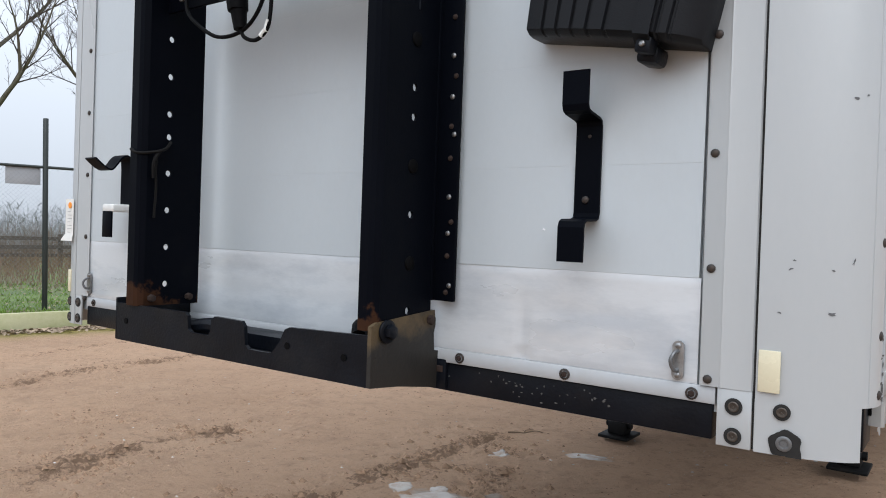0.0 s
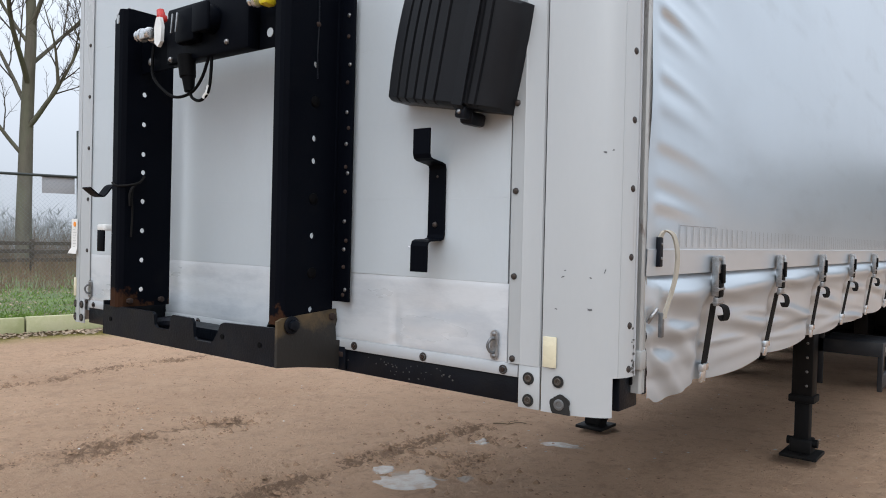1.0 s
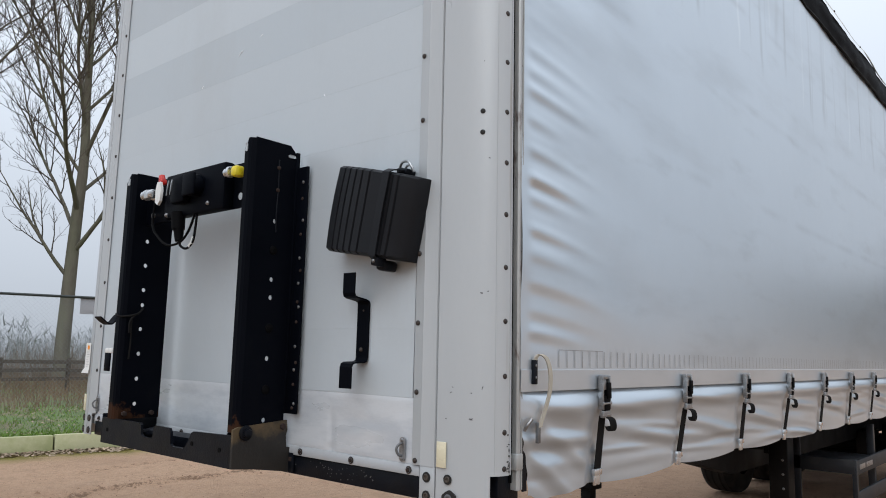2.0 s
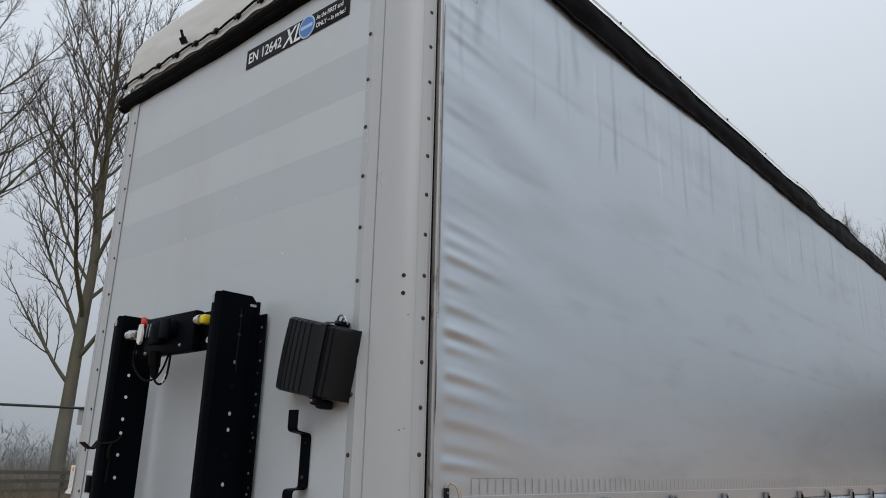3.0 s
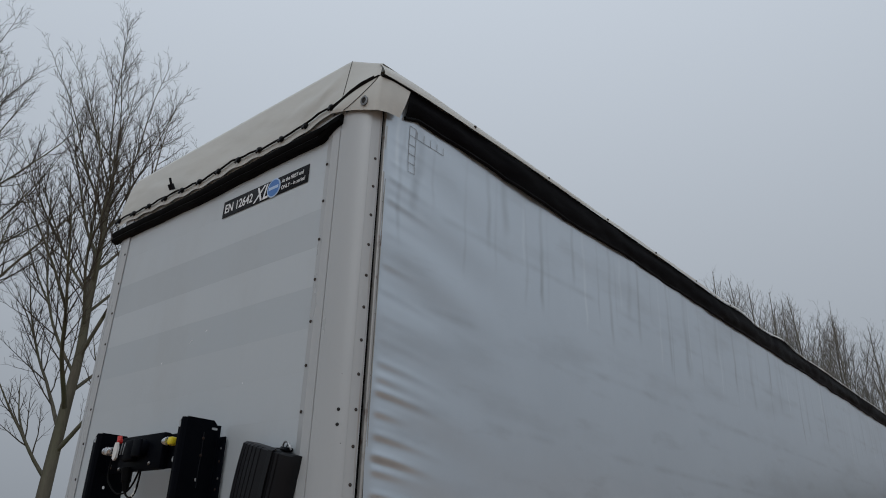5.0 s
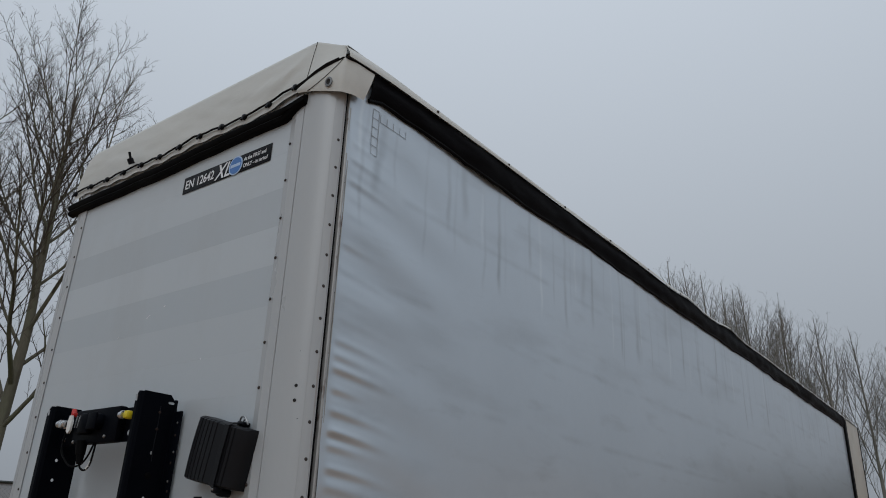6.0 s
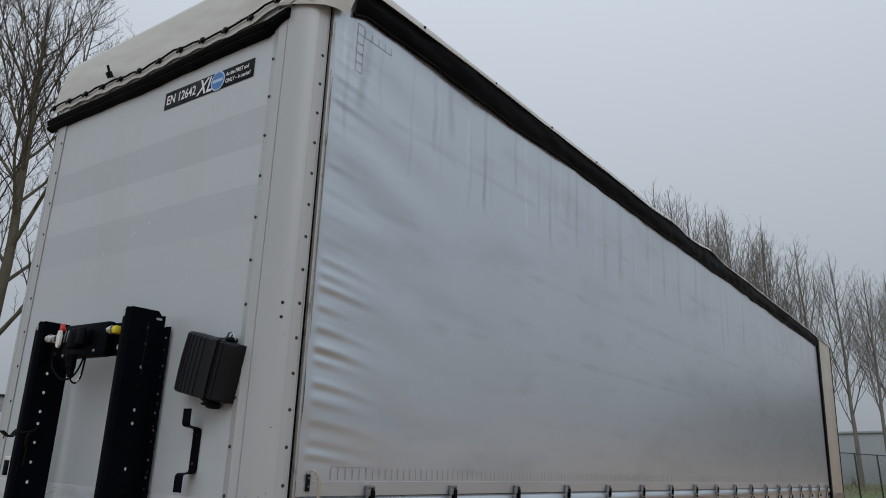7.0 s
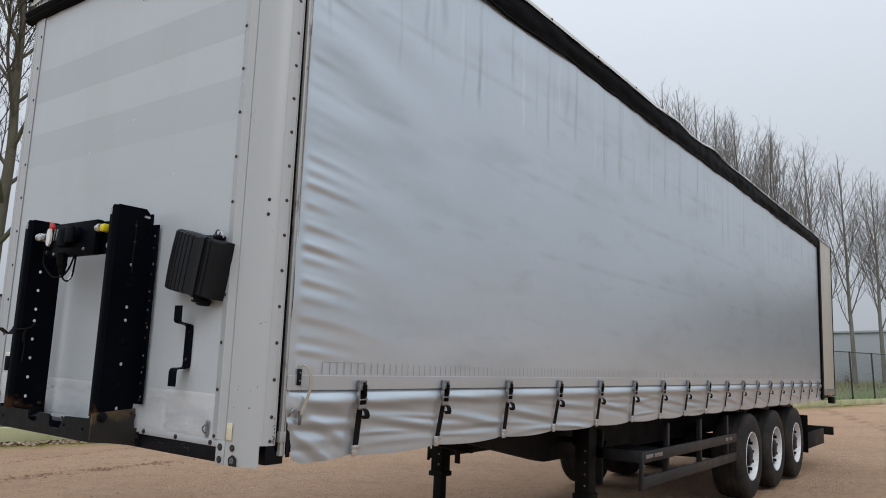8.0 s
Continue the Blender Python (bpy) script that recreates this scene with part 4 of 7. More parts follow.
# far thicket and warehouse
verts, faces = [], []
for _ in range(7000):
    s = rng.uniform(-70, 260)
    q = rng.uniform(75, 110)
    p = kerb_place(s, q, bank_height(q))
    h = (6.6 + 2.6 * fbm(s * 0.07, q * 0.05)) * rng.uniform(0.45, 1.0) * 1.15
    for i in range(11):
        a = rng.uniform(0, 6.28)
        if i < 2:
            base = p + Vector((rng.gauss(0, 0.4), rng.gauss(0, 0.4), 0))
            tip = base + Vector((rng.gauss(0, 0.5), rng.gauss(0, 0.5), h * rng.uniform(0.6, 0.9)))
            w = rng.uniform(0.05, 0.10)
        else:
            base = p + Vector((rng.gauss(0, 0.9), rng.gauss(0, 0.9), h * rng.uniform(0.25, 0.82)))
            tip = base + Vector((rng.gauss(0, 0.7), rng.gauss(0, 0.7), h * rng.uniform(0.06, 0.2)))
            w = rng.uniform(0.04, 0.09)
        w = Vector((math.cos(a), math.sin(a), 0)) * w
        k = len(verts)
        verts += [tuple(base - w), tuple(base + w), tuple(tip)]
        faces.append((k, k + 1, k + 2))
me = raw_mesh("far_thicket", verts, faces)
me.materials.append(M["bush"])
tagged(new("far_thicket", me), "leafless thicket far across the field, greyed by painted haze", "thicket", kind="stuff")

verts, faces = [], []
for _ in range(420):
    s, q = rng.uniform(-14, 18), rng.uniform(18, 34)
    if rng.random() < 0.3:
        s = rng.uniform(30, 100)
    p = kerb_place(s, q, bank_height(q) - 0.1)
    h = rng.uniform(1.0, 2.9)
    for _ in range(26):
        a = rng.uniform(0, 6.28)
        d = Vector((rng.gauss(0, 0.3), rng.gauss(0, 0.3), 1)).normalized()
        mid = p + d * h * rng.uniform(0.4, 0.6)
        tip = mid + (d + Vector((rng.gauss(0, 0.25), rng.gauss(0, 0.25), 0))).normalized() * h * rng.uniform(0.3, 0.55)
        w = Vector((math.cos(a), math.sin(a), 0)) * 0.011
        k = len(verts)
        verts += [tuple(p - w), tuple(p + w), tuple(mid + w * 0.7), tuple(mid - w * 0.7), tuple(tip)]
        faces += [(k, k + 1, k + 2, k + 3), (k + 3, k + 2, k + 4)]
me = raw_mesh("shrubs", verts, faces)
me.materials.append(M["shrub"])
tagged(new("shrubs", me), "leafless brown shrubs growing among the poplars", "shrubs", kind="stuff")

# dark thicket beyond the yard, mirrored dimly in the far end of the curtain
verts, faces = [], []
for _ in range(5000):
    x, y = rng.uniform(-3, 27), rng.uniform(90, 106)
    h = (11.5 + 4 * fbm(x * 0.12, 3)) * rng.uniform(0.5, 1.0)
    for _ in range(3):
        a = rng.uniform(0, 6.28)
        base = Vector((x + rng.gauss(0, 0.8), y + rng.gauss(0, 0.8), 0))
        tip = base + Vector((rng.gauss(0, 0.9), rng.gauss(0, 0.9), h))
        w = Vector((math.cos(a), math.sin(a), 0)) * rng.uniform(0.12, 0.3)
        k = len(verts)
        verts += [tuple(base - w), tuple(base + w), tuple(tip)]
        faces.append((k, k + 1, k + 2))
me = raw_mesh("hedgerow", verts, faces)
me.materials.append(M["evergreen"])
tagged(new("hedgerow", me), "dark evergreen thicket far off beyond the yard", "hedge", kind="stuff")

hall = tagged(new("warehouse"), "long low grey warehouse far beyond the trees", "building")
part("wall", boxed(-34, 150, 0, 24, 190, 9.6, 0.05), M["warehouse"], hall)
part("roof", boxed(-34.3, 149.7, 9.6, 24.3, 190.3, 10.0, 0.05), M["warehouse"], hall, "grey flat roof edge")

# pale drying puddles in the sand
def puddle(x, y, rx, ry, turn, seed):
    verts, faces = [(x, y, ground_z(x, y) + 0.006)], []
    for ring in range(1, 7):
        for k in range(36):
            a = 2 * math.pi * k / 36
            r_ = ring / 6 * (1 + 0.35 * fbm(1.6 * math.cos(a) + seed, 1.6 * math.sin(a), seed) + 0.12 * fbm(5 * math.cos(a), 5 * math.sin(a) + seed, 2))
            u, v = rx * r_ * math.cos(a), ry * r_ * math.sin(a)
            px, py = x + u * math.cos(turn) - v * math.sin(turn), y + u * math.sin(turn) + v * math.cos(turn)
            verts.append((px, py, ground_z(px, py) + (0.006 if ring < 5 else 0.004 if ring == 5 else -0.006)))
    for k in range(36):
        faces.append((0, 1 + k, 1 + (k + 1) % 36))
        for ring in range(5):
            p, q = 1 + ring * 36, 37 + ring * 36
            faces.append((p + k, q + k, q + (k + 1) % 36, p + (k + 1) % 36))
    me = raw_mesh("puddle", verts, faces, True)
    me.materials.append(M["puddle"])
    tagged(new("puddle", me), "pale shallow puddle drying on the brown sand", "puddle", "puddles in the yard")


for k, (x, y, rx, ry, turn) in enumerate(((-2.55, 3.62, 0.23, 0.17, 0.5), (-2.86, 3.73, 0.08, 0.09, 0.5), (-2.63, 3.83, 0.065, 0.07, 0.4), (-2.76, 4.73, 0.09, 0.09, 0.5), (-2.2, 5.03, 0.17, 0.08, 0.2))):
    puddle(x, y, rx, ry, turn, 3.7 * k + 1)

# mud clods and grit in the yard
verts, faces = [], []
for a, b, w, d in RUTS[:9]:
    for _ in range(150):
        t = rng.random()
        x, y = a[0] + (b[0] - a[0]) * t + rng.gauss(0, w * 1.3), a[1] + (b[1] - a[1]) * t + rng.gauss(0, w)
        if fbm(x * 2.1, y * 2.1, 9) < -0.1:
            continue
        s, z = 0.005 + 0.026 * rng.random() ** 2, ground_z(x, y)
        ang = rng.uniform(0, 6.28)
        k = len(verts)
        for i in range(5):
            r_ = s * rng.uniform(0.7, 1.3)
            verts.append((x + r_ * 1.4 * math.cos(ang + i * 1.257), y + r_ * math.sin(ang + i * 1.257), z - 0.004))
        verts.append((x + rng.gauss(0, s * 0.3), y, z + s * rng.uniform(0.45, 0.9)))
        faces += [(k + i, k + (i + 1) % 5, k + 5) for i in range(5)]
for cx, cy, n, sp in ((-5.13, 3.82, 40, 0.14), (-4.76, 2.8, 40, 0.2), (-3.6, 2.9, 20, 0.2)):
    for _ in range(n):
        x, y = rng.gauss(cx, sp), rng.gauss(cy, sp * 0.6)
        s, z, ang = rng.uniform(0.008, 0.03), ground_z(x, y), rng.uniform(0, 6.28)
        k = len(verts)
        for i in range(5):
            r_ = s * rng.uniform(0.7, 1.3)
            verts.append((x + r_ * 1.4 * math.cos(ang + i * 1.257), y + r_ * math.sin(ang + i * 1.257), z - 0.004))
        verts.append((x + rng.gauss(0, s * 0.3), y, z + s * rng.uniform(0.45, 0.9)))
        faces += [(k + i, k + (i + 1) % 5, k + 5) for i in range(5)]
for _ in range(9000):
    x, y = rng.uniform(-10.5, 0.5), rng.uniform(1.7, 8.5)
    if rng.random() > 0.35 + 1.6 * fbm(x * 1.1, y * 1.1, 14):
        continue
    s, z, ang = 0.003 + 0.009 * rng.random() ** 2.5, ground_z(x, y), rng.uniform(0, 6.28)
    k = len(verts)
    for i in range(5):
        r_ = s * rng.uniform(0.7, 1.3)
        verts.append((x + r_ * 1.5 * math.cos(ang + i * 1.257), y + r_ * math.sin(ang + i * 1.257), z - 0.003))
    verts.append((x, y, z + s * rng.uniform(0.4, 0.8)))
    faces += [(k + i, k + (i + 1) % 5, k + 5) for i in range(5)]
me = raw_mesh("mud_clods", verts, faces)
me.materials.append(M["mud"])
tagged(new("mud_clods", me), "dark damp clods of mud lying along the ruts", "mud", kind="stuff")

verts, faces = [], []
for _ in range(420):
    x, y = rng.uniform(-9, 1.5), rng.uniform(1.5, 9)
    s, z, ang = 0.003 + 0.011 * rng.random() ** 2, ground_z(x, y), rng.uniform(0, 6.28)
    k = len(verts)
    for i in range(4):
        r_ = s * rng.uniform(0.7, 1.3)
        verts.append((x + r_ * 1.5 * math.cos(ang + i * 1.57), y + r_ * math.sin(ang + i * 1.57), z - 0.002))
    verts.append((x, y, z + s * 0.5))
    faces += [(k + i, k + (i + 1) % 4, k + 4) for i in range(4)]
me = raw_mesh("grit", verts, faces)
me.materials.append(M["stone"])
tagged(new("grit", me), "small pale stones scattered over the yard", "stones", kind="stuff")


bm = bmesh.new()
STICK = [(-3.0, 5.28, 0.006), (-2.95, 5.36, 0.010), (-2.91, 5.38, 0.005), (-2.86, 5.47, 0.010), (-2.8, 5.5, 0.003)]
tube(bm, spline([(x, y, ground_z(x, y) + z) for x, y, z in STICK]), 0.0055, 6, 0.003)
tube(bm, spline([(x, y, ground_z(x, y) + 0.006) for x, y in ((-2.91, 5.38), (-2.93, 5.45), (-2.91, 5.5))]), 0.0035, 5, 0.002)
thing("stick", bm, M["weed"], "short brown broken twig on the sandy ground", "stick")

# ---- the curtain-side semi-trailer ----
trailer = tagged(new("semi_trailer"), "silver curtain-side semi-trailer parked uncoupled on its landing legs", "trailer")
trailer.matrix_world = LEAN
FRONT, SIDE, FAR, REAR = 1.444, -0.05, -2.55, 15.3


def lathe_x(bm, profile, centre, n=28):
    """Turns (radius, x) pairs about an axis along x."""
    c = Vector(centre)
    rings = [[bm.verts.new(c + Vector((x, r * math.cos(2 * math.pi * k / n), r * math.sin(2 * math.pi * k / n)))) for k in range(n)] for r, x in profile]
    fs = []
    for a, b in zip(rings, rings[1:]):
        fs += [bm.faces.new((a[k], a[(k + 1) % n], b[(k + 1) % n], b[k])) for k in range(n)]
    bmesh.ops.recalc_face_normals(bm, faces=fs)
    return bm


def dome(bm, p, axis, r, h, n=10):
    p, axis = Vector(p), Vector(axis).normalized()
    cyl(bm, p - axis * 0.002, p + axis * h * 0.55, r, n, r * 0.9)
    cyl(bm, p + axis * h * 0.55, p + axis * h, r * 0.9, n, r * 0.45)
    return bm


rivet_me = {}


def rivet(parent, p, axis=(0, -1, 0), r=0.009, h=0.005, mat="rivet", name="rivet"):
    key = (tuple(axis), r, h, mat)
    if key not in rivet_me:
        me = auto_smooth(mesh_of("rivet", dome(bmesh.new(), (0, 0, 0), axis, r, h)))
        me.materials.append(M[mat])
        rivet_me[key] = me
    return part_data(name, rivet_me[key], None, parent, m=Matrix.Translation(p))


# front wall: a backing sheet, and the horizontal aluminium planks on it
wall = part("front_wall", boxed(-2.47, FRONT + 0.014, 1.15, -0.25, FRONT + 0.03, 3.86), M["alu_paint"], trailer, "pale grey aluminium headboard of horizontal planks")
PL = 0.209


def plank(z0, z1, mat):
    bm = bmesh.new()
    b = 0.00025
    y0, y1 = FRONT, FRONT + 0.013
    prism(bm, [(y1, z0 + 0.00002), (y0 + b, z0 + 0.00002), (y0, z0 + b + 0.0004), (y0, z1 - b), (y0 + b, z1 - 0.00002), (y1, z1 - 0.00002)], "x", -2.405, -0.337)
    return part("panel", bm, mat, wall, smooth=False)


def dented(x, z):
    y = FRONT
    for cx, cz, rx, rz, d in ((-0.70, 1.27, 0.012, 0.05, 0.004), (-0.70, 1.205, 0.02, 0.015, 0.006), (-1.62, 1.34, 0.10, 0.02, 0.002), (-1.5, 1.3, 0.06, 0.03, 0.002), (-0.55, 1.31, 0.12, 0.02, 0.0012)):
        y += d * math.exp(-((x - cx) / rx) ** 2 - ((z - cz) / rz) ** 2)
    return y + 0.0009 * fbm(x * 2.2, z * 14, 3) + 0.00025 * fbm(x * 9, z * 22, 7)


me = grid_mesh("panel", steps(-2.405, -0.333, 0.012), steps(1.197, 1.197 + PL - 0.017, 0.008), lambda x, z: (x, dented(x, z) + (0.0012 if z > 1.386 or z < 1.199 else 0), z))
part_data("panel", me, M["alu_bare"], wall, "scuffed bare aluminium kick plank")
z = 1.389
while z < 3.6:
    plank(z, z + PL, M["alu_dull"] if 3.0 < z < 3.1 else M["alu_worn"] if 2.6 < z < 2.7 else M["alu_paint"])
    z += PL
plank(z, 3.86, M["alu_paint"])
# pale dashes: bare scratches, and last the painted highlight of a small dent
for x, zz, w, a in ((-1.376, 2.737, 0.026, -0.6), (-1.362, 2.744, 0.014, -0.2), (-1.229, 2.779, 0.014, -0.5), (-1.65, 2.653, 0.014, -0.9), (-0.816, 2.438, 0.010, 0.9), (-0.655, 1.47, 0.006, 0.4)):
    me = mesh_of("scratch", boxed(-w / 2, -0.0006, -0.0015, w / 2, 0.0006, 0.0015))
    part_data("scratch", me, M["crease"], wall, m=Matrix.Translation((x, FRONT - 0.0008, zz)) @ Matrix.Rotation(a, 4, "Y"))

# lower rail and black cross beam
rail = part("bottom_rail", prism(bmesh.new(), [(1.4425, 1.166), (1.4415, 1.168), (1.4425, 1.195), (1.4435, 1.1965), (1.47, 1.1965), (1.47, 1.166)], "x", -2.405, -0.30), M["white_rail"], trailer, "white painted lower rail with dark bolts")
for x in (-2.36, -2.1, -1.62, -1.36, -1.1, -0.851, -0.595, -0.341):
    bm = lathe_x(bmesh.new(), [(0.0115, 0), (0.0115, 0.002), (0.008, 0.003)], (0, 0, 0), 14)
    me = auto_smooth(mesh_of("washer", bm))
    part_data("washer", me, M["rivet"], rail, m=Matrix.Translation((x, 1.4413, 1.18)) @ Matrix.Rotation(radians(-90), 4, "Z"))
    part_data("bolt", auto_smooth(mesh_of("bolt", cyl(bmesh.new(), (0, 0, 0), (0, -0.004, 0), 0.0065, 6, bevel=0.001))), M["rust"], rail, m=Matrix.Translation((x, 1.4395, 1.18)))
beam = part("cross_beam", boxed(-2.42, 1.452, 1.10, -0.305, 1.54, 1.1645, 0.004), M["black_worn"], trailer, "black painted front cross beam")
for i in range(34):
    x, z_ = rng.gauss(-0.66, 0.09), rng.gauss(1.137, 0.011)
    w, h = rng.uniform(0.001, 0.0042), rng.uniform(0.001, 0.003)
    bm = bmesh.new()
    bm.faces.new([bm.verts.new((x + w * rng.uniform(0.5, 1.2) * math.cos(k * 1.047), 1.4514, z_ + h * rng.uniform(0.5, 1.2) * math.sin(k * 1.047))) for k in range(6)])
    part("paint_chip", bm, M["chip"], beam, smooth=False)
part("deck", boxed(FAR + 0.04, 1.56, 1.14, SIDE - 0.085, REAR - 0.05, 1.19), M["under"], trailer, "dark cargo deck edge")
part("far_curtain", boxed(FAR, 1.6, 1.12, FAR + 0.02, REAR - 1.1, 3.9), M["curtain"], trailer, "silver curtain of the far side")


# corner posts: a flat trim and a curved outer panel
def sweep_profile(pts, z0, z1, thick, mat, name, label, inward):
    bm = bmesh.new()
    c = Vector(inward)
    ps = [Vector(p) for p in pts]
    inner = []
    for i, p in enumerate(ps):
        t = (ps[min(i + 1, len(ps) - 1)] - ps[max(i - 1, 0)]).normalized()
        n = Vector((-t.y, t.x))
        inner.append(p + (n if n.dot(c) > 0 else -n) * thick)
    prism(bm, [tuple(p) for p in ps] + [tuple(p) for p in reversed(inner)], "z", z0, z1)
    return part(name, bm, mat, trailer, label)


# the near corner stands a little straighter than the leaning body
CORNER = Matrix.Translation((0, 0, 1.2)) @ Matrix.Shear("XY", 4, (-0.011, 0)) @ Matrix.Translation((0, 0, -1.2))
RAIL = Matrix.Translation((0, 0, 1.9)) @ Matrix.Shear("XY", 4, (0, -0.0145)) @ Matrix.Translation((0, 0, -1.9))


near_trim = sweep_profile([(-0.334, 1.4385), (-0.330, 1.4365), (-0.301, 1.4365), (-0.297, 1.4345), (-0.293, 1.4365), (-0.245, 1.4365), (-0.243, 1.4425)], 1.2, 3.80, 0.003, M["post_paint"], "post_trim", "flat grey corner trim with dark rivets", (0, 1))
near_trim.matrix_basis = CORNER
part("trim_foot", boxed(-0.302, 1.4375, 1.098, -0.2435, 1.444, 1.2, 0.002), M["post_paint"], near_trim)
corner = []
for i in range(13):
    a = i / 12
    ang = radians(4 + 78 * a ** 1.6)
    corner.append(ang)
px, py, path = -0.238, 1.4375, [(-0.238, 1.4445), (-0.238, 1.4375)]
for i, ang in enumerate(corner):
    st = 0.0212 if i < 6 else 0.0135
    px, py = px + st * math.cos(ang), py + st * math.sin(ang)
    path.append((px, py))
path += [(px + 0.001, 1.549)]
POST_X = px
near_post = sweep_profile(path, 1.188, 3.79, 0.004, M["post_stained"], "corner_post", "smooth rounded pale grey corner post", (-0.5, 1))
near_post.matrix_basis = CORNER
# below the rivet strip only the broad face of the post runs on to its foot
foot = [Vector(p) for p in path[:11]]
bm = bmesh.new()
prism(bm, [tuple(p) for p in foot] + [(p.x - 0.002, p.y + 0.005) for p in reversed(foot)], "z", 1.098, 1.1882)
part("post_foot", bm, M["post_stained"], near_post)
edge_p = path[-5]
part("strip_edge", boxed(edge_p[0] - 0.0005, edge_p[1] - 0.0009, 1.19, edge_p[0] + 0.0011, edge_p[1] + 0.0004, 3.79), M["post_paint"], near_post, "fine overlapping edge of the rivet strip")
lip = [(POST_X - 0.002, 1.5495), (POST_X + 0.004, 1.5505), (POST_X + 0.004, 1.5535), (POST_X - 0.008, 1.5545)]
part("post_lip", prism(bmesh.new(), lip, "z", 1.19, 3.79), M["white_rail"], near_post, "pale folded lip of the post")
part("post_back", boxed(POST_X - 0.03, 1.556, 1.15, POST_X - 0.024, 1.60, 3.79), M["hole"], near_post, "dark gap behind the post")
for k in range(16):
    rivet(near_post, (POST_X - 0.003, 1.529, 1.207 if k == 0 else 1.307 + 0.1568 * (k - 1)), (0.96, -0.25, 0), 0.009, 0.005)
for k, zz in enumerate([1.212, 1.41, 1.615] + [1.826 + 0.2115 * i for i in range(9)]):
    rivet(near_trim, (-0.3195 - 0.0016 * (zz - 1.2), 1.4365, zz), (0, -1, 0), 0.0085, 0.005)
for zz in (2.247, 2.182):
    rivet(near_post, (-0.107, 1.4675, zz - 0.003), (0.5, -0.86, 0), 0.0085, 0.003, "hole", "plug")


def bolt_hole(parent, x, y, z, ax, r=0.015):
    q = Vector(ax).to_track_quat("X", "Z").to_matrix().to_4x4()
    m = Matrix.Translation((x, y, z)) @ q
    part_data("recess", auto_smooth(mesh_of("recess", lathe_x(bmesh.new(), [(r, -0.001), (r, 0.0008), (r * 0.9, 0.001), (r * 0.75, 0.0008), (0.0005, 0.0008)], (0, 0, 0), 20))), M["hole"], parent, m=m)
    part_data("bolt_head", auto_smooth(mesh_of("bolt_head", lathe_x(bmesh.new(), [(r * 0.62, 0), (r * 0.62, 0.0025), (r * 0.52, 0.0035), (r * 0.34, 0.003), (r * 0.3, 0.001), (0.0005, 0.001)], (0, 0, 0), 16))), M["steel_dark"] if r > 0.02 else M["old_bolt"], parent, m=m)


for zz in (1.17, 1.118):
    bolt_hole(near_trim, -0.273, 1.436, zz, (0, -1, 0))
bolt_hole(near_post, -0.195, 1.4385, 1.172, (0.08, -1, 0), 0.014)
bolt_hole(near_post, -0.190, 1.4375, 1.120, (0.08, -1, 0), 0.021)
ring = []
for k in range(28):
    a_ = 2 * math.pi * k / 28
    r_ = 0.0235 + 0.0025 * math.sin(2 * a_ + 0.6) + 0.0018 * math.sin(5 * a_) + 0.013 * math.exp(-((a_ - 5.55) / 0.42) ** 2)
    ring.append((-0.190 + r_ * math.cos(a_), max(1.0985, 1.120 + r_ * math.sin(a_))))
part("torn_recess", prism(bmesh.new(), ring, "y", 1.4372, 1.4415), M["hole"], near_post, "torn dark opening round the lower bolt", smooth=False)
for x, zz, w, h in ((-0.128, 1.343, 0.02, 0.006), (-0.19, 1.415, 0.014, 0.003), (-0.128, 1.415, 0.008, 0.004), (-0.185, 1.43, 0.008, 0.003), (-0.105, 1.70, 0.014, 0.005), (-0.09, 1.705, 0.008, 0.004), (-0.1, 1.43, 0.005, 0.012), (-0.205, 1.34, 0.012, 0.003), (-0.09, 2.1, 0.01, 0.004), (-0.105, 2.4, 0.006, 0.003)):
    for (xa, ya), (xb, yb) in zip(path[1:], path[2:]):
        if xa <= x <= xb:
            yy, turn = ya + (yb - ya) * (x - xa) / (xb - xa), math.atan2(yb - ya, xb - xa)
    bm = bmesh.new()
    ring = [bm.verts.new((w * 0.32 * (1 + 0.5 * math.sin(3.1 * k + w * 900)) * math.cos(k * 0.785), -0.0006, h * 0.45 * (1 + 0.5 * math.cos(2.3 * k + h * 700)) * math.sin(k * 0.785))) for k in range(8)]
    bm.faces.new(ring)
    me = mesh_of("scuff", bm)
    part_data("scuff", me, M["scuff"], near_post, m=Matrix.Translation((x, yy, zz)) @ Matrix.Rotation(turn, 4, "Z") @ Matrix.Rotation(rng.uniform(-0.5, 0.5), 4, "Y"))

chip_rng = random.Random(3)
for k in range(26):
    yy = 1.551 - 0.034 * chip_rng.random() ** 1.6
    zz = 1.195 + 0.115 * chip_rng.random() ** 1.5
    w, h = chip_rng.uniform(0.004, 0.013), chip_rng.uniform(0.004, 0.012)
    bm = bmesh.new()
    bm.faces.new([bm.verts.new((w * 0.5 * chip_rng.uniform(0.5, 1.2) * math.cos(i * 0.9), -0.0007, h * 0.5 * chip_rng.uniform(0.5, 1.2) * math.sin(i * 0.9))) for i in range(7)])
    part_data("paint_chip", mesh_of("paint_chip", bm), M["chip"], near_post, m=Matrix.Translation((POST_X - 0.003 + (yy - 1.529) * 0.26, yy, zz)) @ Matrix.Rotation(radians(75), 4, "Z"))

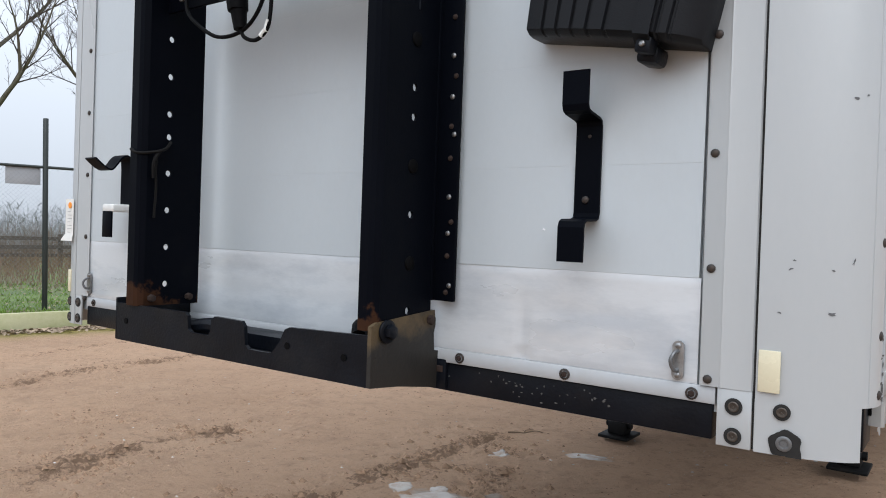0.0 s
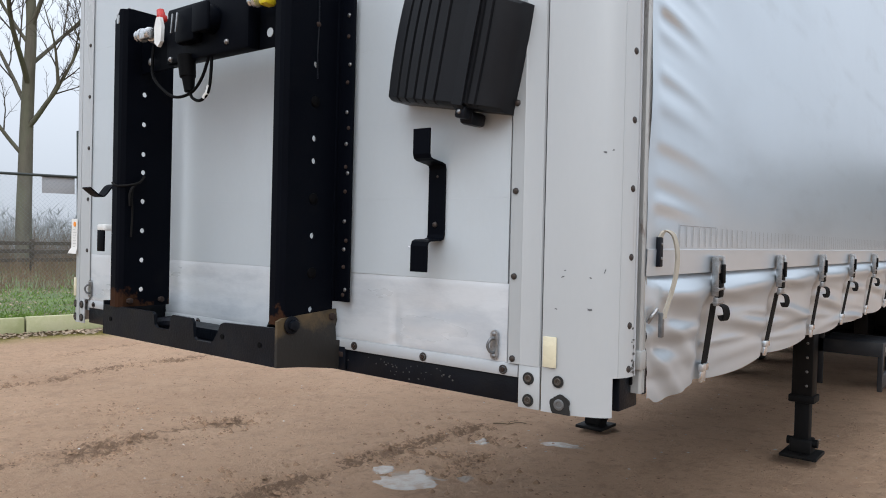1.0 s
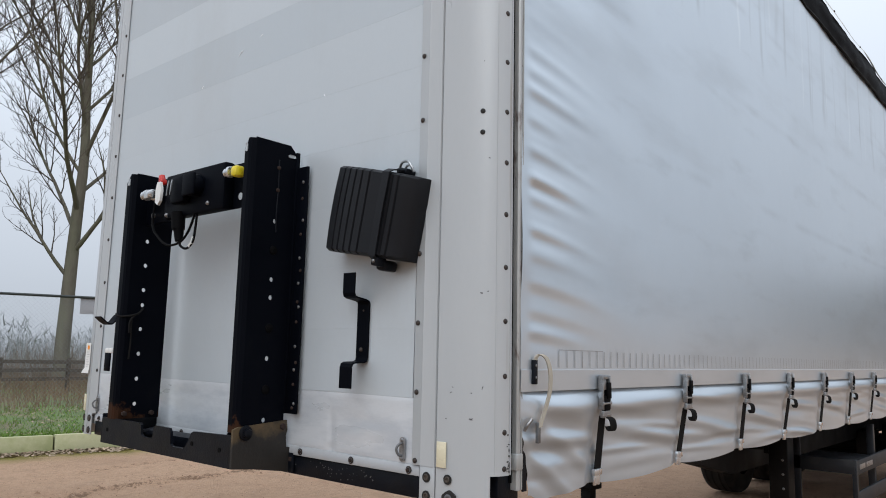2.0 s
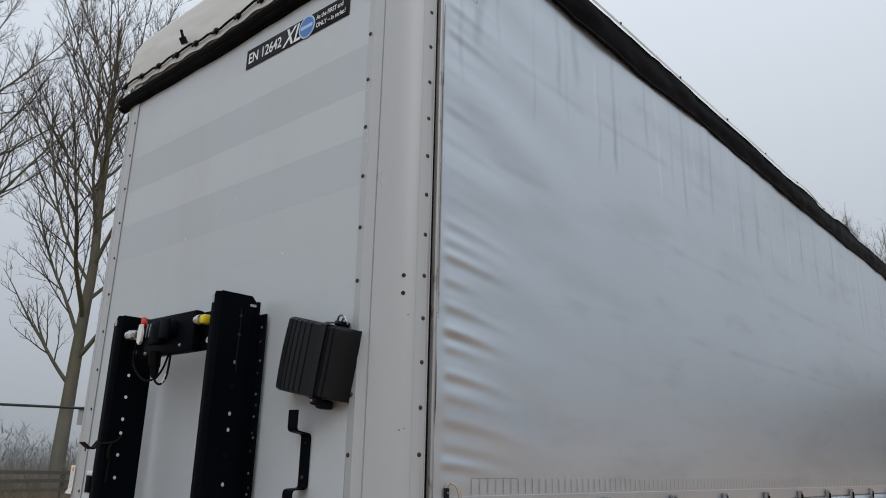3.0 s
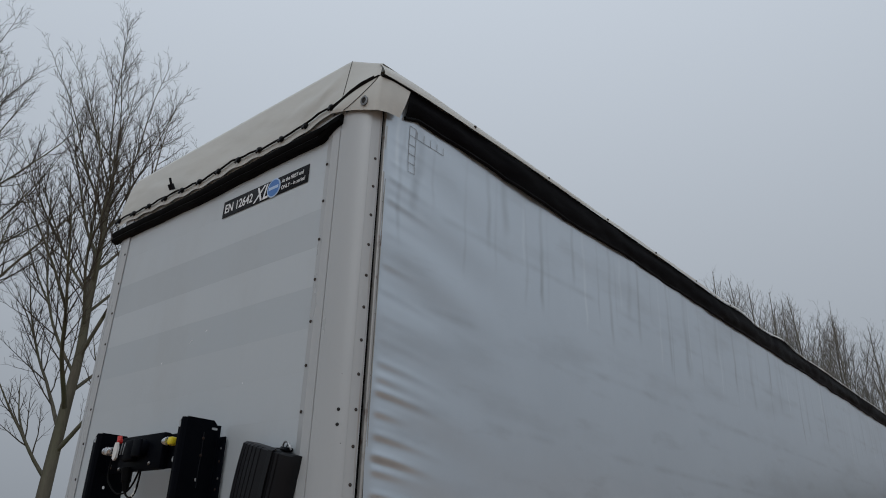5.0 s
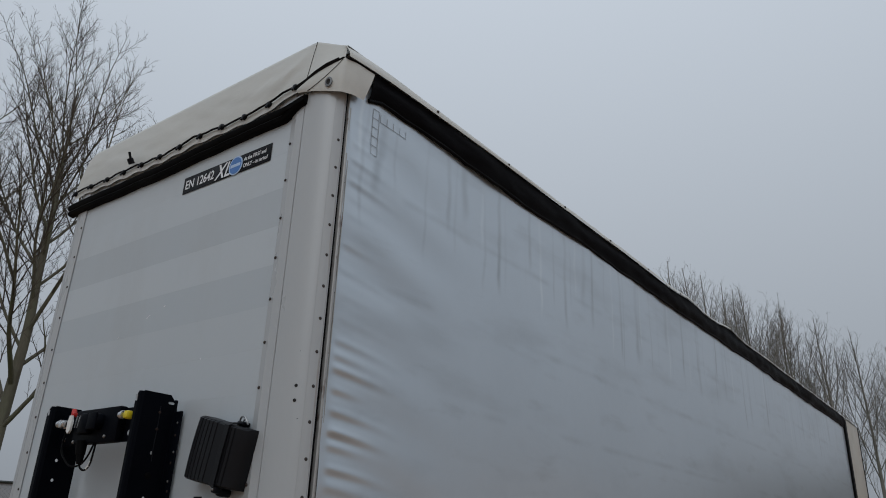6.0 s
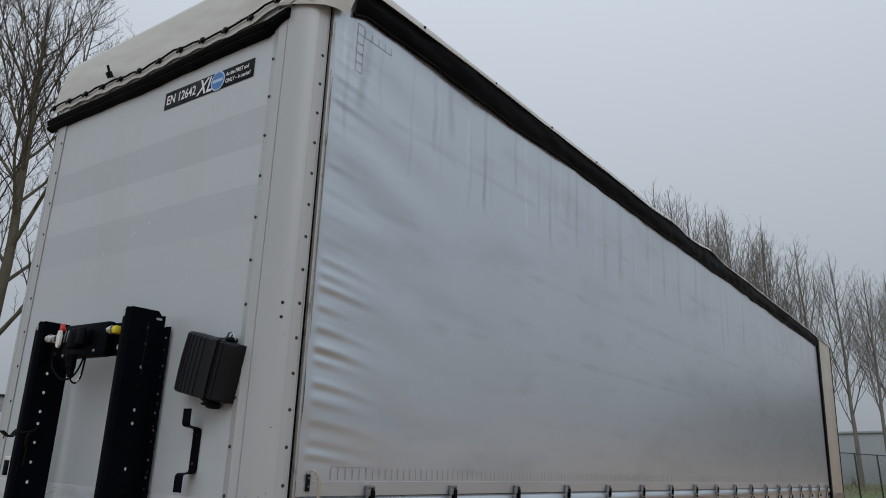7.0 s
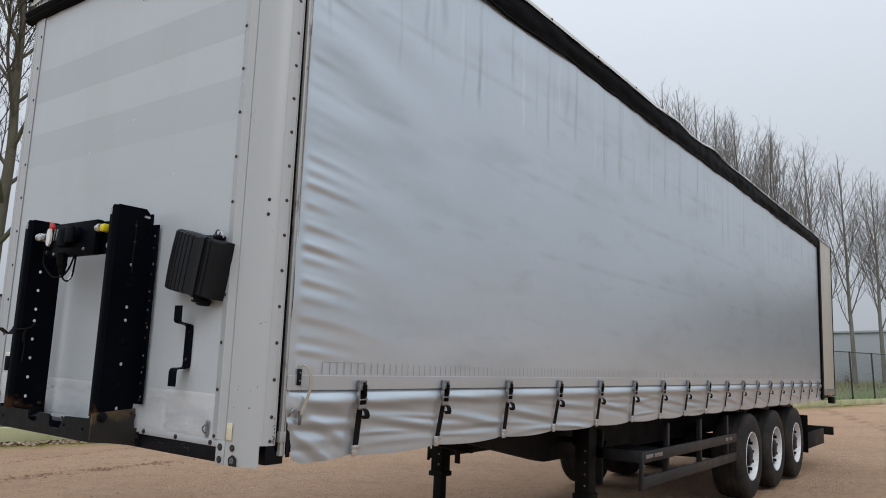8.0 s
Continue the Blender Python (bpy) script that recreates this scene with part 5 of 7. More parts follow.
far_trim = sweep_profile([(-2.392, 1.4385), (-2.396, 1.4365), (-2.47, 1.4365), (-2.472, 1.4425)], 1.2, 3.80, 0.003, M["post_paint"], "post_trim", "flat grey corner trim with dark rivets", (0, 1))
part("trim_foot", boxed(-2.472, 1.4375, 1.098, -2.432, 1.444, 1.2, 0.002), M["post_paint"], far_trim)
far_post = sweep_profile([(-2.476, 1.4445), (-2.476, 1.4375), (-2.50, 1.439), (-2.52, 1.444), (-2.535, 1.455), (-2.545, 1.475), (-2.55, 1.5), (-2.55, 1.6)], 1.098, 3.81, 0.004, M["post_paint"], "corner_post", "smooth rounded pale grey corner post", (0.5, 1))
for zz in [1.826 + 0.2115 * i for i in range(-3, 9)]:
    rivet(far_trim, (-2.411, 1.4365, zz), (0, -1, 0), 0.0085, 0.005)
for x, zz in ((-2.452, 1.175), (-2.452, 1.12), (-2.512, 1.175), (-2.512, 1.12)):
    bolt_hole(far_trim if x > -2.48 else far_post, x, 1.436 if x > -2.48 else 1.4405, zz, (0, -1, 0), 0.016)
part("groove", boxed(-0.3358, 1.4412, 1.41, -0.3342, 1.4438, 3.8), M["scuff"], near_trim, "grey sealed joint between trim and planks")
part("groove", boxed(-0.2432, 1.443, 1.1, -0.2378, 1.449, 3.8), M["hole"], near_trim, "dark joint between trim and post")
part("groove", boxed(-2.476, 1.443, 1.1, -2.4715, 1.449, 3.8), M["hole"], far_trim, "dark joint between trim and post")

# reflectors
part("reflector", boxed(-0.2345, 1.4335, 1.203, -0.199, 1.4375, 1.275, 0.0015), M["reflector"], near_post, "cream rectangular reflector")
part("reflector", boxed(-2.525, 1.437, 1.208, -2.508, 1.443, 1.285, 0.0015), M["reflector"], far_post, "cream rectangular reflector")

# curtain tensioner rail behind the corner post
tens = part("tension_rail", prism(bmesh.new(), [(-0.095, 1.567), (-0.056, 1.567), (-0.051, 1.571), (-0.051, 1.580), (-0.056, 1.583), (-0.060, 1.586), (-0.052, 1.588), (-0.052, 1.592), (-0.095, 1.598)], "z", 1.13, 3.8), M["rust_alu"], trailer, "stained aluminium curtain tension rail")
tens.matrix_basis = RAIL
# black strip set in the post gap, standing in for its shade
part("dark_strip", boxed(-0.105, 1.556, 1.15, -0.070, 1.5655, 3.79), M["rubber"], tens, "black strip painting the shade of the gap beside the rail")
part("rail_foot", boxed(-0.088, 1.558, 1.186, -0.048, 1.592, 1.232, 0.004), M["rust_alu"], tens)
for k in range(9):
    rivet(tens, (-0.056, 1.581, 1.24 + 0.29 * k), (1, 0, 0), 0.005, 0.004, "hole", "screw")
part("curtain_pole", cyl(bmesh.new(), (-0.092, 1.628, 1.13), (-0.092, 1.628, 3.8), 0.012, 12), M["black_worn"], tens, "round steel curtain pole")
bm = tube(bmesh.new(), spline([(-0.052, 1.602, 1.295), (-0.042, 1.604, 1.312), (-0.036, 1.618, 1.328)]), 0.005, 8)
part("lever_grip", bm, M["galv"], tens, "bent steel lever end")
part("lever", ribbon(bmesh.new(), [(-0.066, 1.604, 1.36), (-0.064, 1.612, 1.25), (-0.066, 1.622, 1.12)], 0.020, 0.005, (0, 1, 0)), M["black_worn"], tens)

# lower black bracket between the post and the curtain
part("corner_bracket", boxed(-0.125, 1.525, 1.105, -0.075, 1.625, 1.187, 0.004), M["black_worn"], trailer, "dark rusty steel corner bracket")


# gooseneck uprights: folded steel posts with rows of holes
def holed_web(bm, x0, x1, y0, y1, z0, z1, yh, holes, cut):
    """A plate in the y-z plane with round holes; the upper corners are cut."""
    c = 0.02
    rows = sorted(holes)
    n = 16

    def quad(pts):
        a = [bm.verts.new((x1, y, z)) for y, z in pts]
        b = [bm.verts.new((x0, y, z)) for y, z in pts]
        bm.faces.new(a)
        bm.faces.new(b[::-1])
        return a, b
    quad([(y0, z0), (yh - c, z0), (yh - c, z1), (y0 + cut * 0.0, z1)])
    zt = z1
    quad([(yh + c, z0), (y1, z0), (y1, zt - cut), (y1 - cut, zt), (yh + c, zt)])
    edge = z0
    for zh, r in rows:
        quad([(yh - c, edge), (yh + c, edge), (yh + c, zh - c), (yh - c, zh - c)])
        for k in range(n):
            a0, a1 = 2 * math.pi * k / n, 2 * math.pi * (k + 1) / n

            def out(a):
                s = max(abs(math.cos(a)), abs(math.sin(a)))
                return yh + c * math.cos(a) / s, zh + c * math.sin(a) / s
            p, q = (yh + r * math.cos(a0), zh + r * math.sin(a0)), (yh + r * math.cos(a1), zh + r * math.sin(a1))
            a, b = quad([p, out(a0), out(a1), q])
            bm.faces.new((a[0], a[3], b[3], b[0]))
        edge = zh + c
    quad([(yh - c, edge), (yh + c, edge), (yh + c, z1), (yh - c, z1)])
    outline = [(y0, z0), (y1, z0), (y1, zt - cut), (y1 - cut, zt), (y0, zt)]
    for (ya, za), (yb, zb) in zip(outline, outline[1:] + outline[:1]):
        v = [bm.verts.new(p) for p in ((x0, ya, za), (x1, ya, za), (x1, yb, zb), (x0, yb, zb))]
        bm.faces.new(v)
    bmesh.ops.recalc_face_normals(bm, faces=list(bm.faces))
    return bm


def slot(parent, p, w, h, m):
    me = auto_smooth(mesh_of("slot", boxed(-w / 2, -0.0012, -h / 2, w / 2, 0.0012, h / 2, min(w, h) * 0.45)))
    part_data("slot", me, M["alu_paint"], parent, m=Matrix.Translation(p) @ m)


def upright(xw, y0, y1, z0, z1, holes, plugs, yh, label, flange, fw=0.046):
    bm = bmesh.new()
    holed_web(bm, xw - 0.006, xw, y0 + 0.018, y1, z0, z1, yh, [(z_, 0.0085) for z_ in holes], 0.03)
    # folded front edge: a slanting fold and a narrow front flange
    f = [(xw - 0.006, y0 + 0.018), (xw, y0 + 0.018), (xw - 0.008, y0 + 0.004), (xw - 0.02, y0), (xw - fw, y0), (xw - fw, y0 + 0.006), (xw - 0.02, y0 + 0.006), (xw - 0.012, y0 + 0.009)]
    prism(bm, f, "z", z0, z1 - 0.004)
    for v in bm.verts:
        if v.co.z > z1 - 0.01 and v.co.x < xw - 0.026:
            v.co.z -= 0.03
    prism(bm, [(xw - fw, y0), (xw - fw - 0.005, y0), (xw - fw - 0.005, y0 + 0.04), (xw - fw, y0 + 0.04)], "z", z0, z1 - 0.036)
    ob = part("upright", bm, M["upright_paint"], trailer, label, smooth=False)
    for z_ in plugs:
        part_data("plug", auto_smooth(mesh_of("plug", dome(bmesh.new(), (0, 0, 0), (1, 0, 0), 0.0165, 0.006, 14))), M["rubber"], ob, m=Matrix.Translation((xw, yh, z_)))
    if flange:
        part("mounting_flange", boxed(xw - 0.004, y1 + 0.006, z0 + 0.055, xw + 0.056, y1 + 0.016, z1 - 0.075, 0.002), M["black_paint"], ob)
        part("flange_lip", boxed(xw - 0.003, y1 - 0.004, z0 + 0.055, xw + 0.003, y1 + 0.012, z1 - 0.02, 0.001), M["black_paint"], ob)
        for i, z_ in enumerate([1.325, 1.34, 1.405, 1.455, 1.48, 1.535, 1.62, 1.672, 1.69, 1.755, 1.80, 1.845, 1.93, 1.98, 2.06, 2.12]):
            rivet(ob, (xw + (0.044 if i % 3 == 1 else 0.036), y1 + 0.006, z_), (0, -1, 0), 0.0065, 0.004, "rust" if i % 2 == 0 else "galv")
    return ob


p1 = upright(-1.722, 1.203, 1.39, 1.235, 2.232, [1.292, 1.392, 1.492, 1.592, 1.69, 1.752, 1.853, 1.954], [], 1.285, "black steel upright with a row of round holes", False)
p2 = upright(-0.915, 1.219, 1.412, 1.25, 2.252, [1.286, 1.492, 1.70, 1.763, 1.968], [1.388, 1.595, 1.865], 1.33, "black steel upright with a row of round holes and rubber plugs", True, 0.037)
rivet(p1, (-1.722, 1.285, 2.055), (1, 0, 0), 0.010, 0.008, "galv", "bolt")
part("weld_bead", tube(bmesh.new(), spline([(-0.9148, 1.335, 1.93), (-0.9146, 1.333, 2.0), (-0.9148, 1.336, 2.08), (-0.9147, 1.334, 2.19)]), 0.0028, 6), M["black_worn"], p2, "rough vertical weld bead")
side_m = Matrix.Rotation(radians(90), 4, "Z")
slot(p2, (-0.914, 1.388, 2.212), 0.03, 0.011, side_m)
slot(p2, (-0.945, 1.2185, 2.215), 0.010, 0.03, Matrix.Identity(4))
slot(p1, (-1.752, 1.2025, 2.195), 0.010, 0.03, Matrix.Identity(4))
for x, y, zz in ((-1.722, 1.24, 1.25), (-1.722, 1.355, 1.25)):
    part_data("bolt", auto_smooth(mesh_of("bolt", cyl(bmesh.new(), (0, 0, 0), (0.016, 0, 0), 0.010, 6, bevel=0.002))), M["rust"], p1, m=Matrix.Translation((x, y, zz + 0.005)))
for zz in (2.08, 2.16):
    rivet(p2, (-0.915, 1.335, zz), (1, 0, 0), 0.008, 0.005, "rust", "bolt")


# cord knotted through the hole of the first upright
bm = tube(bmesh.new(), spline([(-1.715, 1.285, 1.676), (-1.70, 1.26, 1.655), (-1.705, 1.235, 1.645), (-1.735, 1.2, 1.64), (-1.76, 1.196, 1.65)]), 0.0042, 6)
tube(bm, spline([(-1.708, 1.24, 1.648), (-1.71, 1.238, 1.60), (-1.712, 1.242, 1.55), (-1.715, 1.24, 1.47)]), 0.0035, 6)
tube(bm, spline([(-1.705, 1.25, 1.65), (-1.705, 1.23, 1.62), (-1.71, 1.232, 1.575)]), 0.005, 6)
part("cord", bm, M["strap"], p1, "black knotted cord")

# hook plate across the front with its notches and rusty end cheek
pts = [(-1.83, 1.136), (-0.922, 1.136), (-0.922, 1.242), (-1.0, 1.24), (-1.15, 1.236), (-1.165, 1.23), (-1.182, 1.2), (-1.2, 1.178), (-1.212, 1.172), (-1.285, 1.172), (-1.297, 1.18), (-1.302, 1.222), (-1.312, 1.234), (-1.41, 1.236), (-1.422, 1.228), (-1.426, 1.2), (-1.432, 1.188), (-1.50, 1.188), (-1.513, 1.196), (-1.517, 1.228), (-1.528, 1.236), (-1.83, 1.236)]
hook = part("hook_plate", prism(bmesh.new(), pts, "y", 1.212, 1.222), M["black_worn"], trailer, "black notched steel bumper plate under the uprights", smooth=False)
for x, zz in ((-1.785, 1.19), (-1.155, 1.195), (-0.985, 1.19)):
    part_data("hole", auto_smooth(mesh_of("hole", cyl(bmesh.new(), (0, 0, 0), (0, -0.0015, 0), 0.008, 12))), M["rubber"], hook, m=Matrix.Translation((x, 1.2118, zz)))
part("base_shelf", boxed(-1.83, 1.222, 1.136, -0.925, 1.45, 1.144), M["black_worn"], hook)
part("end_cheek", prism(bmesh.new(), [(1.212, 1.136), (1.30, 1.128), (1.40, 1.113), (1.465, 1.103), (1.47, 1.16), (1.455, 1.188), (1.428, 1.192), (1.424, 1.23), (1.43, 1.25), (1.425, 1.283), (1.23, 1.268), (1.212, 1.26)], "x", -0.922, -0.912), M["rusty_plate"], hook, "rusty ochre steel cheek plate", smooth=False)
part("end_cheek", boxed(-1.838, 1.212, 1.136, -1.83, 1.45, 1.25, 0.002), M["black_worn"], hook)
part("bolt", cyl(cyl(bmesh.new(), (-0.912, 1.258, 1.248), (-0.905, 1.258, 1.248), 0.025, 20, bevel=0.002), (-0.905, 1.258, 1.248), (-0.891, 1.258, 1.248), 0.016, 6, bevel=0.003), M["black_worn"], hook, "large dark bolt and washer")
part("beam_lug", boxed(-0.922, 1.440, 1.104, -0.888, 1.4515, 1.172, 0.002), M["black_worn"], hook)
part("bolt", cyl(bmesh.new(), (-0.912, 1.405, 1.262), (-0.9, 1.405, 1.262), 0.011, 6, bevel=0.002), M["rust"], hook)
part("bolt", cyl(bmesh.new(), (-0.912, 1.448, 1.15), (-0.895, 1.448, 1.15), 0.012, 6, bevel=0.002), M["rust"], hook)
bm = tube(bmesh.new(), spline([(-0.98, 1.25, 1.23), (-1.02, 1.30, 1.245), (-1.08, 1.40, 1.19)]), 0.017, 10)
part("hose", bm, M["rubber"], hook, "black rubber hose")
bm = tube(bmesh.new(), spline([(-1.56, 1.26, 1.19), (-1.47, 1.255, 1.205), (-1.4, 1.26, 1.20)]), 0.02, 10)
tube(bm, spline([(-1.53, 1.24, 1.175), (-1.46, 1.235, 1.165), (-1.42, 1.24, 1.178)]), 0.007, 8)
part("coupling", bm, M["black_worn"], hook, "greasy black coupling pipe")
part("dark_channel", boxed(-1.80, 1.34, 1.146, -0.95, 1.43, 1.182), M["black_worn"], hook)

# connection board between the uprights
board = part("connection_board", boxed(-1.722, 1.27, 2.02, -0.972, 1.279, 2.185, 0.003), M["black_paint"], trailer, "black connection board with couplings and sockets")
part("socket_box", boxed(-1.50, 1.225, 2.015, -1.085, 1.272, 2.19, 0.012), M["black_paint"], board)
part("socket_box", boxed(-1.40, 1.19, 2.06, -1.30, 1.228, 2.165, 0.012), M["black_paint"], board, "round lidded electric socket")
bm = cyl(bmesh.new(), (-1.25, 1.228, 2.12), (-1.25, 1.185, 2.115), 0.042, 20, bevel=0.006)
box(bm, -1.29, 1.176, 2.075, -1.21, 1.19, 2.16, 0.008)
part("socket", bm, M["black_paint"], board, "round black socket with lid")
bm = ribbon(bmesh.new(), spline([(-1.40, 1.185, 2.15), (-1.385, 1.175, 2.13), (-1.392, 1.176, 2.09)]), 0.006, 0.004, (1, 0, 0))
ribbon(bm, spline([(-1.375, 1.185, 2.15), (-1.36, 1.175, 2.13), (-1.367, 1.176, 2.09)]), 0.006, 0.004, (1, 0, 0))
part("spring_clip", bm, M["galv"], board)
bm = cyl(bmesh.new(), (-1.62, 1.27, 2.125), (-1.59, 1.225, 2.125), 0.022, 14, bevel=0.004)
cyl(bm, (-1.63, 1.222, 2.13), (-1.565, 1.21, 2.125), 0.018, 12, bevel=0.003)
cyl(bm, (-1.632, 1.226, 2.13), (-1.645, 1.226, 2.13), 0.023, 14, bevel=0.003)
lathe = [(-1.655, 0.019), (-1.664, 0.022)]
cyl(bm, (lathe[0][0], 1.226, 2.13), (lathe[1][0], 1.226, 2.13), 0.02, 14, bevel=0.003)
box(bm, -1.61, 1.195, 2.105, -1.58, 1.215, 2.14, 0.006)
part("air_coupling", bm, M["chrome"], board, "silver palm air coupling")
bm = box(bmesh.new(), -1.572, 1.23, 2.165, -1.543, 1.258, 2.188, 0.007)
cyl(bm, (-1.56, 1.243, 2.184), (-1.566, 1.243, 2.204), 0.014, 10, 0.012)
part("coupling_cap", bm, M["red"], board, "red plastic coupling cap")
bm = bmesh.new()
prism(bm, [(-1.533, 2.085), (-1.514, 2.072), (-1.498, 2.088), (-1.494, 2.135), (-1.506, 2.165), (-1.526, 2.165), (-1.536, 2.135)], "y", 1.205, 1.216)
part("coupling_lid", bm, M["white_plastic"], board, "white plastic coupling lid")
bm = box(bmesh.new(), -1.022, 1.205, 2.118, -0.985, 1.25, 2.158, 0.012)
part("coupling_cap", bm, M["yellow"], board, "yellow plastic coupling cap")
part("air_coupling", cyl(cyl(bmesh.new(), (-1.052, 1.222, 2.14), (-1.035, 1.222, 2.14), 0.021, 14, bevel=0.004), (-1.07, 1.222, 2.14), (-1.055, 1.222, 2.14), 0.017, 14, bevel=0.004), M["chrome"], board, "silver palm air coupling")
part_data("plate_hole", auto_smooth(mesh_of("plate_hole", cyl(bmesh.new(), (0, 0, 0), (0, -0.0014, 0), 0.013, 16))), M["alu_paint"], board, m=Matrix.Translation((-1.042, 1.2698, 2.062)))
for x, zz in ((-1.66, 2.055), (-1.18, 2.045), (-1.47, 2.03)):
    rivet(board, (x, 1.27 if x < -1.5 else 1.225, zz), (0, -1, 0), 0.009 if x > -1.6 else 0.014, 0.008, "galv", "bolt")
bm = cyl(bmesh.new(), (-1.385, 1.225, 2.03), (-1.375, 1.225, 1.965), 0.028, 14, 0.024)
cyl(bm, (-1.375, 1.225, 1.98), (-1.365, 1.225, 1.92), 0.021, 14, 0.015)
part("plug", bm, M["rubber"], board, "black cable plug with rubber sleeve")
bm = tube(bmesh.new(), spline([(-1.365, 1.225, 1.925), (-1.35, 1.225, 1.90), (-1.31, 1.226, 1.888), (-1.275, 1.228, 1.908), (-1.268, 1.232, 1.95), (-1.275, 1.24, 2.03)]), 0.0048, 8)
part("cable", bm, M["rubber"], board, "black coiled cable")
bm = tube(bmesh.new(), spline([(-1.58, 1.23, 2.09), (-1.575, 1.225, 2.0), (-1.52, 1.22, 1.95), (-1.44, 1.22, 1.91), (-1.36, 1.225, 1.915), (-1.31, 1.23, 1.955), (-1.285, 1.24, 2.03)]), 0.0048, 8)
part("cable", bm, M["rubber"], board, "black looped cable")
part("cable_tag", tube(bmesh.new(), [(-1.293, 1.227, 1.895), (-1.278, 1.228, 1.907), (-1.271, 1.230, 1.93)], 0.0068, 10), M["white_plastic"], board, "white cable tag")

# ribbed black box strapped to the wall


def ribbed_box():
    c = Matrix.Translation((-0.472, FRONT, 1.957)) @ Matrix.Rotation(radians(11.5), 4, "Y")
    W2, H2 = 0.172, 0.137
    bm = bmesh.new()
    outline = [(-W2, 0.0), (-W2, -0.045), (-W2 + 0.02, -0.075)]
    edges = [-0.128, -0.096, -0.063, -0.031, 0.004, 0.099, 0.120]
    us = [-W2, -W2 + 0.004, -W2 + 0.022]
    for e in edges:
        us += [e - 0.0045, e - 0.002, e + 0.002, e + 0.0045]
    us += [W2 - 0.036, W2 - 0.024, W2 - 0.012, W2 - 0.005, W2]
    us = sorted(us)
    vs = [-1.0, -0.985, -0.93, -0.6, -0.3, 0, 0.3, 0.6, 0.93, 0.985, 1.0]
    rows = []
    for v in vs:
        row = []
        for u in us:
            t = u / W2
            depth = 0.090 + 0.020 * (1 - t * t) - 0.004 * max(0, -t) ** 3 - 0.04 * max(0, t) ** 7
            groove = min((abs(u - e) for e in edges), default=1)
            d = depth - (0.006 if groove < 0.0025 else 0)
            if abs(v) > 0.97:
                d -= 0.012 if abs(v) < 0.99 else 0.022
            if u <= -W2 + 0.001 or u >= W2 - 0.001:
                d -= 0.012
            bow = 1.0 + 0.05 * (1 - v * v) * (-1 if t < 0 else 0.35)
            hh = H2 * (1 - 0.05 * t)
            row.append(bm.verts.new((u * (2 - bow) if t < 0 else u * bow, -d, v * hh)))
        rows.append(row)
    fs = []
    for a, b in zip(rows, rows[1:]):
        fs += [bm.faces.new((a[i], a[i + 1], b[i + 1], b[i])) for i in range(len(us) - 1)]
    rim = rows[0] + [r[-1] for r in rows[1:-1]] + rows[-1][::-1] + [r[0] for r in reversed(rows[1:-1])]
    back = [bm.verts.new((v.co.x, -0.002, v.co.z)) for v in rim]
    n = len(rim)
    fs += [bm.faces.new((rim[i], rim[(i + 1) % n], back[(i + 1) % n], back[i])) for i in range(n)]
    fs.append(bm.faces.new(back))
    bmesh.ops.recalc_face_normals(bm, faces=fs)
    me = mesh_of("ribbed_box", bm)
    auto_smooth(me, 25)
    me.transform(c)
    ob = part_data("ribbed_box", me, M["plastic"], trailer, "black ribbed plastic storage box strapped to the wall")
    bm = ribbon(bmesh.new(), [(0.076, -0.01, 0.15), (0.076, -0.09, 0.141), (0.076, -0.110, 0.13), (0.076, -0.1125, 0), (0.076, -0.110, -0.13), (0.076, -0.09, -0.142), (0.076, -0.01, -0.15)], 0.03, 0.004, (1, 0, 0))
    bmesh.ops.transform(bm, matrix=c, verts=list(bm.verts))
    part("strap", bm, M["plastic"], ob, "black rubber strap")
    bm = box(bmesh.new(), 0.058, -0.07, -0.172, 0.1, -0.01, -0.138, 0.010)
    box(bm, 0.065, -0.1, -0.16, 0.095, -0.06, -0.13, 0.006)
    bmesh.ops.transform(bm, matrix=c, verts=list(bm.verts))
    part("latch", bm, M["black_worn"], ob, "black clamp latch")
    bm = dome(bmesh.new(), (0.08, -0.102, -0.145), (0, -1, 0), 0.006, 0.004)
    bmesh.ops.transform(bm, matrix=c, verts=list(bm.verts))
    part("screw", bm, M["galv"], ob)
    bm = box(bmesh.new(), 0.055, -0.05, 0.135, 0.1, -0.005, 0.155, 0.006)
    bmesh.ops.transform(bm, matrix=c, verts=list(bm.verts))
    part("buckle", bm, M["black_worn"], ob)
    bm = tube(bmesh.new(), spline([(0.05, -0.03, 0.15), (0.06, -0.035, 0.172), (0.09, -0.04, 0.176), (0.11, -0.04, 0.16), (0.118, -0.035, 0.146)]), 0.004, 6)
    tube(bm, spline([(0.06, -0.02, 0.15), (0.075, -0.025, 0.165), (0.1, -0.03, 0.165), (0.112, -0.03, 0.148)]), 0.0035, 6)
    bmesh.ops.transform(bm, matrix=c, verts=list(bm.verts))
    part("wire_loop", bm, M["galv"], ob, "thin steel wire loop")
    return ob


ribbed_box()

# bent flat-steel brackets
bm = ribbon(bmesh.new(), [(-0.56, 1.372, 1.772), (-0.56, 1.372, 1.708), (-0.56, 1.376, 1.698), (-0.56, 1.385, 1.694), (-0.56, 1.425, 1.688), (-0.56, 1.436, 1.684), (-0.56, 1.439, 1.674), (-0.56, 1.439, 1.504), (-0.56, 1.436, 1.494), (-0.56, 1.425, 1.49), (-0.56, 1.385, 1.488), (-0.56, 1.376, 1.484), (-0.56, 1.372, 1.474), (-0.56, 1.372, 1.408)], 0.054, 0.005, (1, 0, 0))
brk = part("holder_bracket", bm, M["black_paint"], trailer, "black bent flat-steel holder bracket", smooth=False)
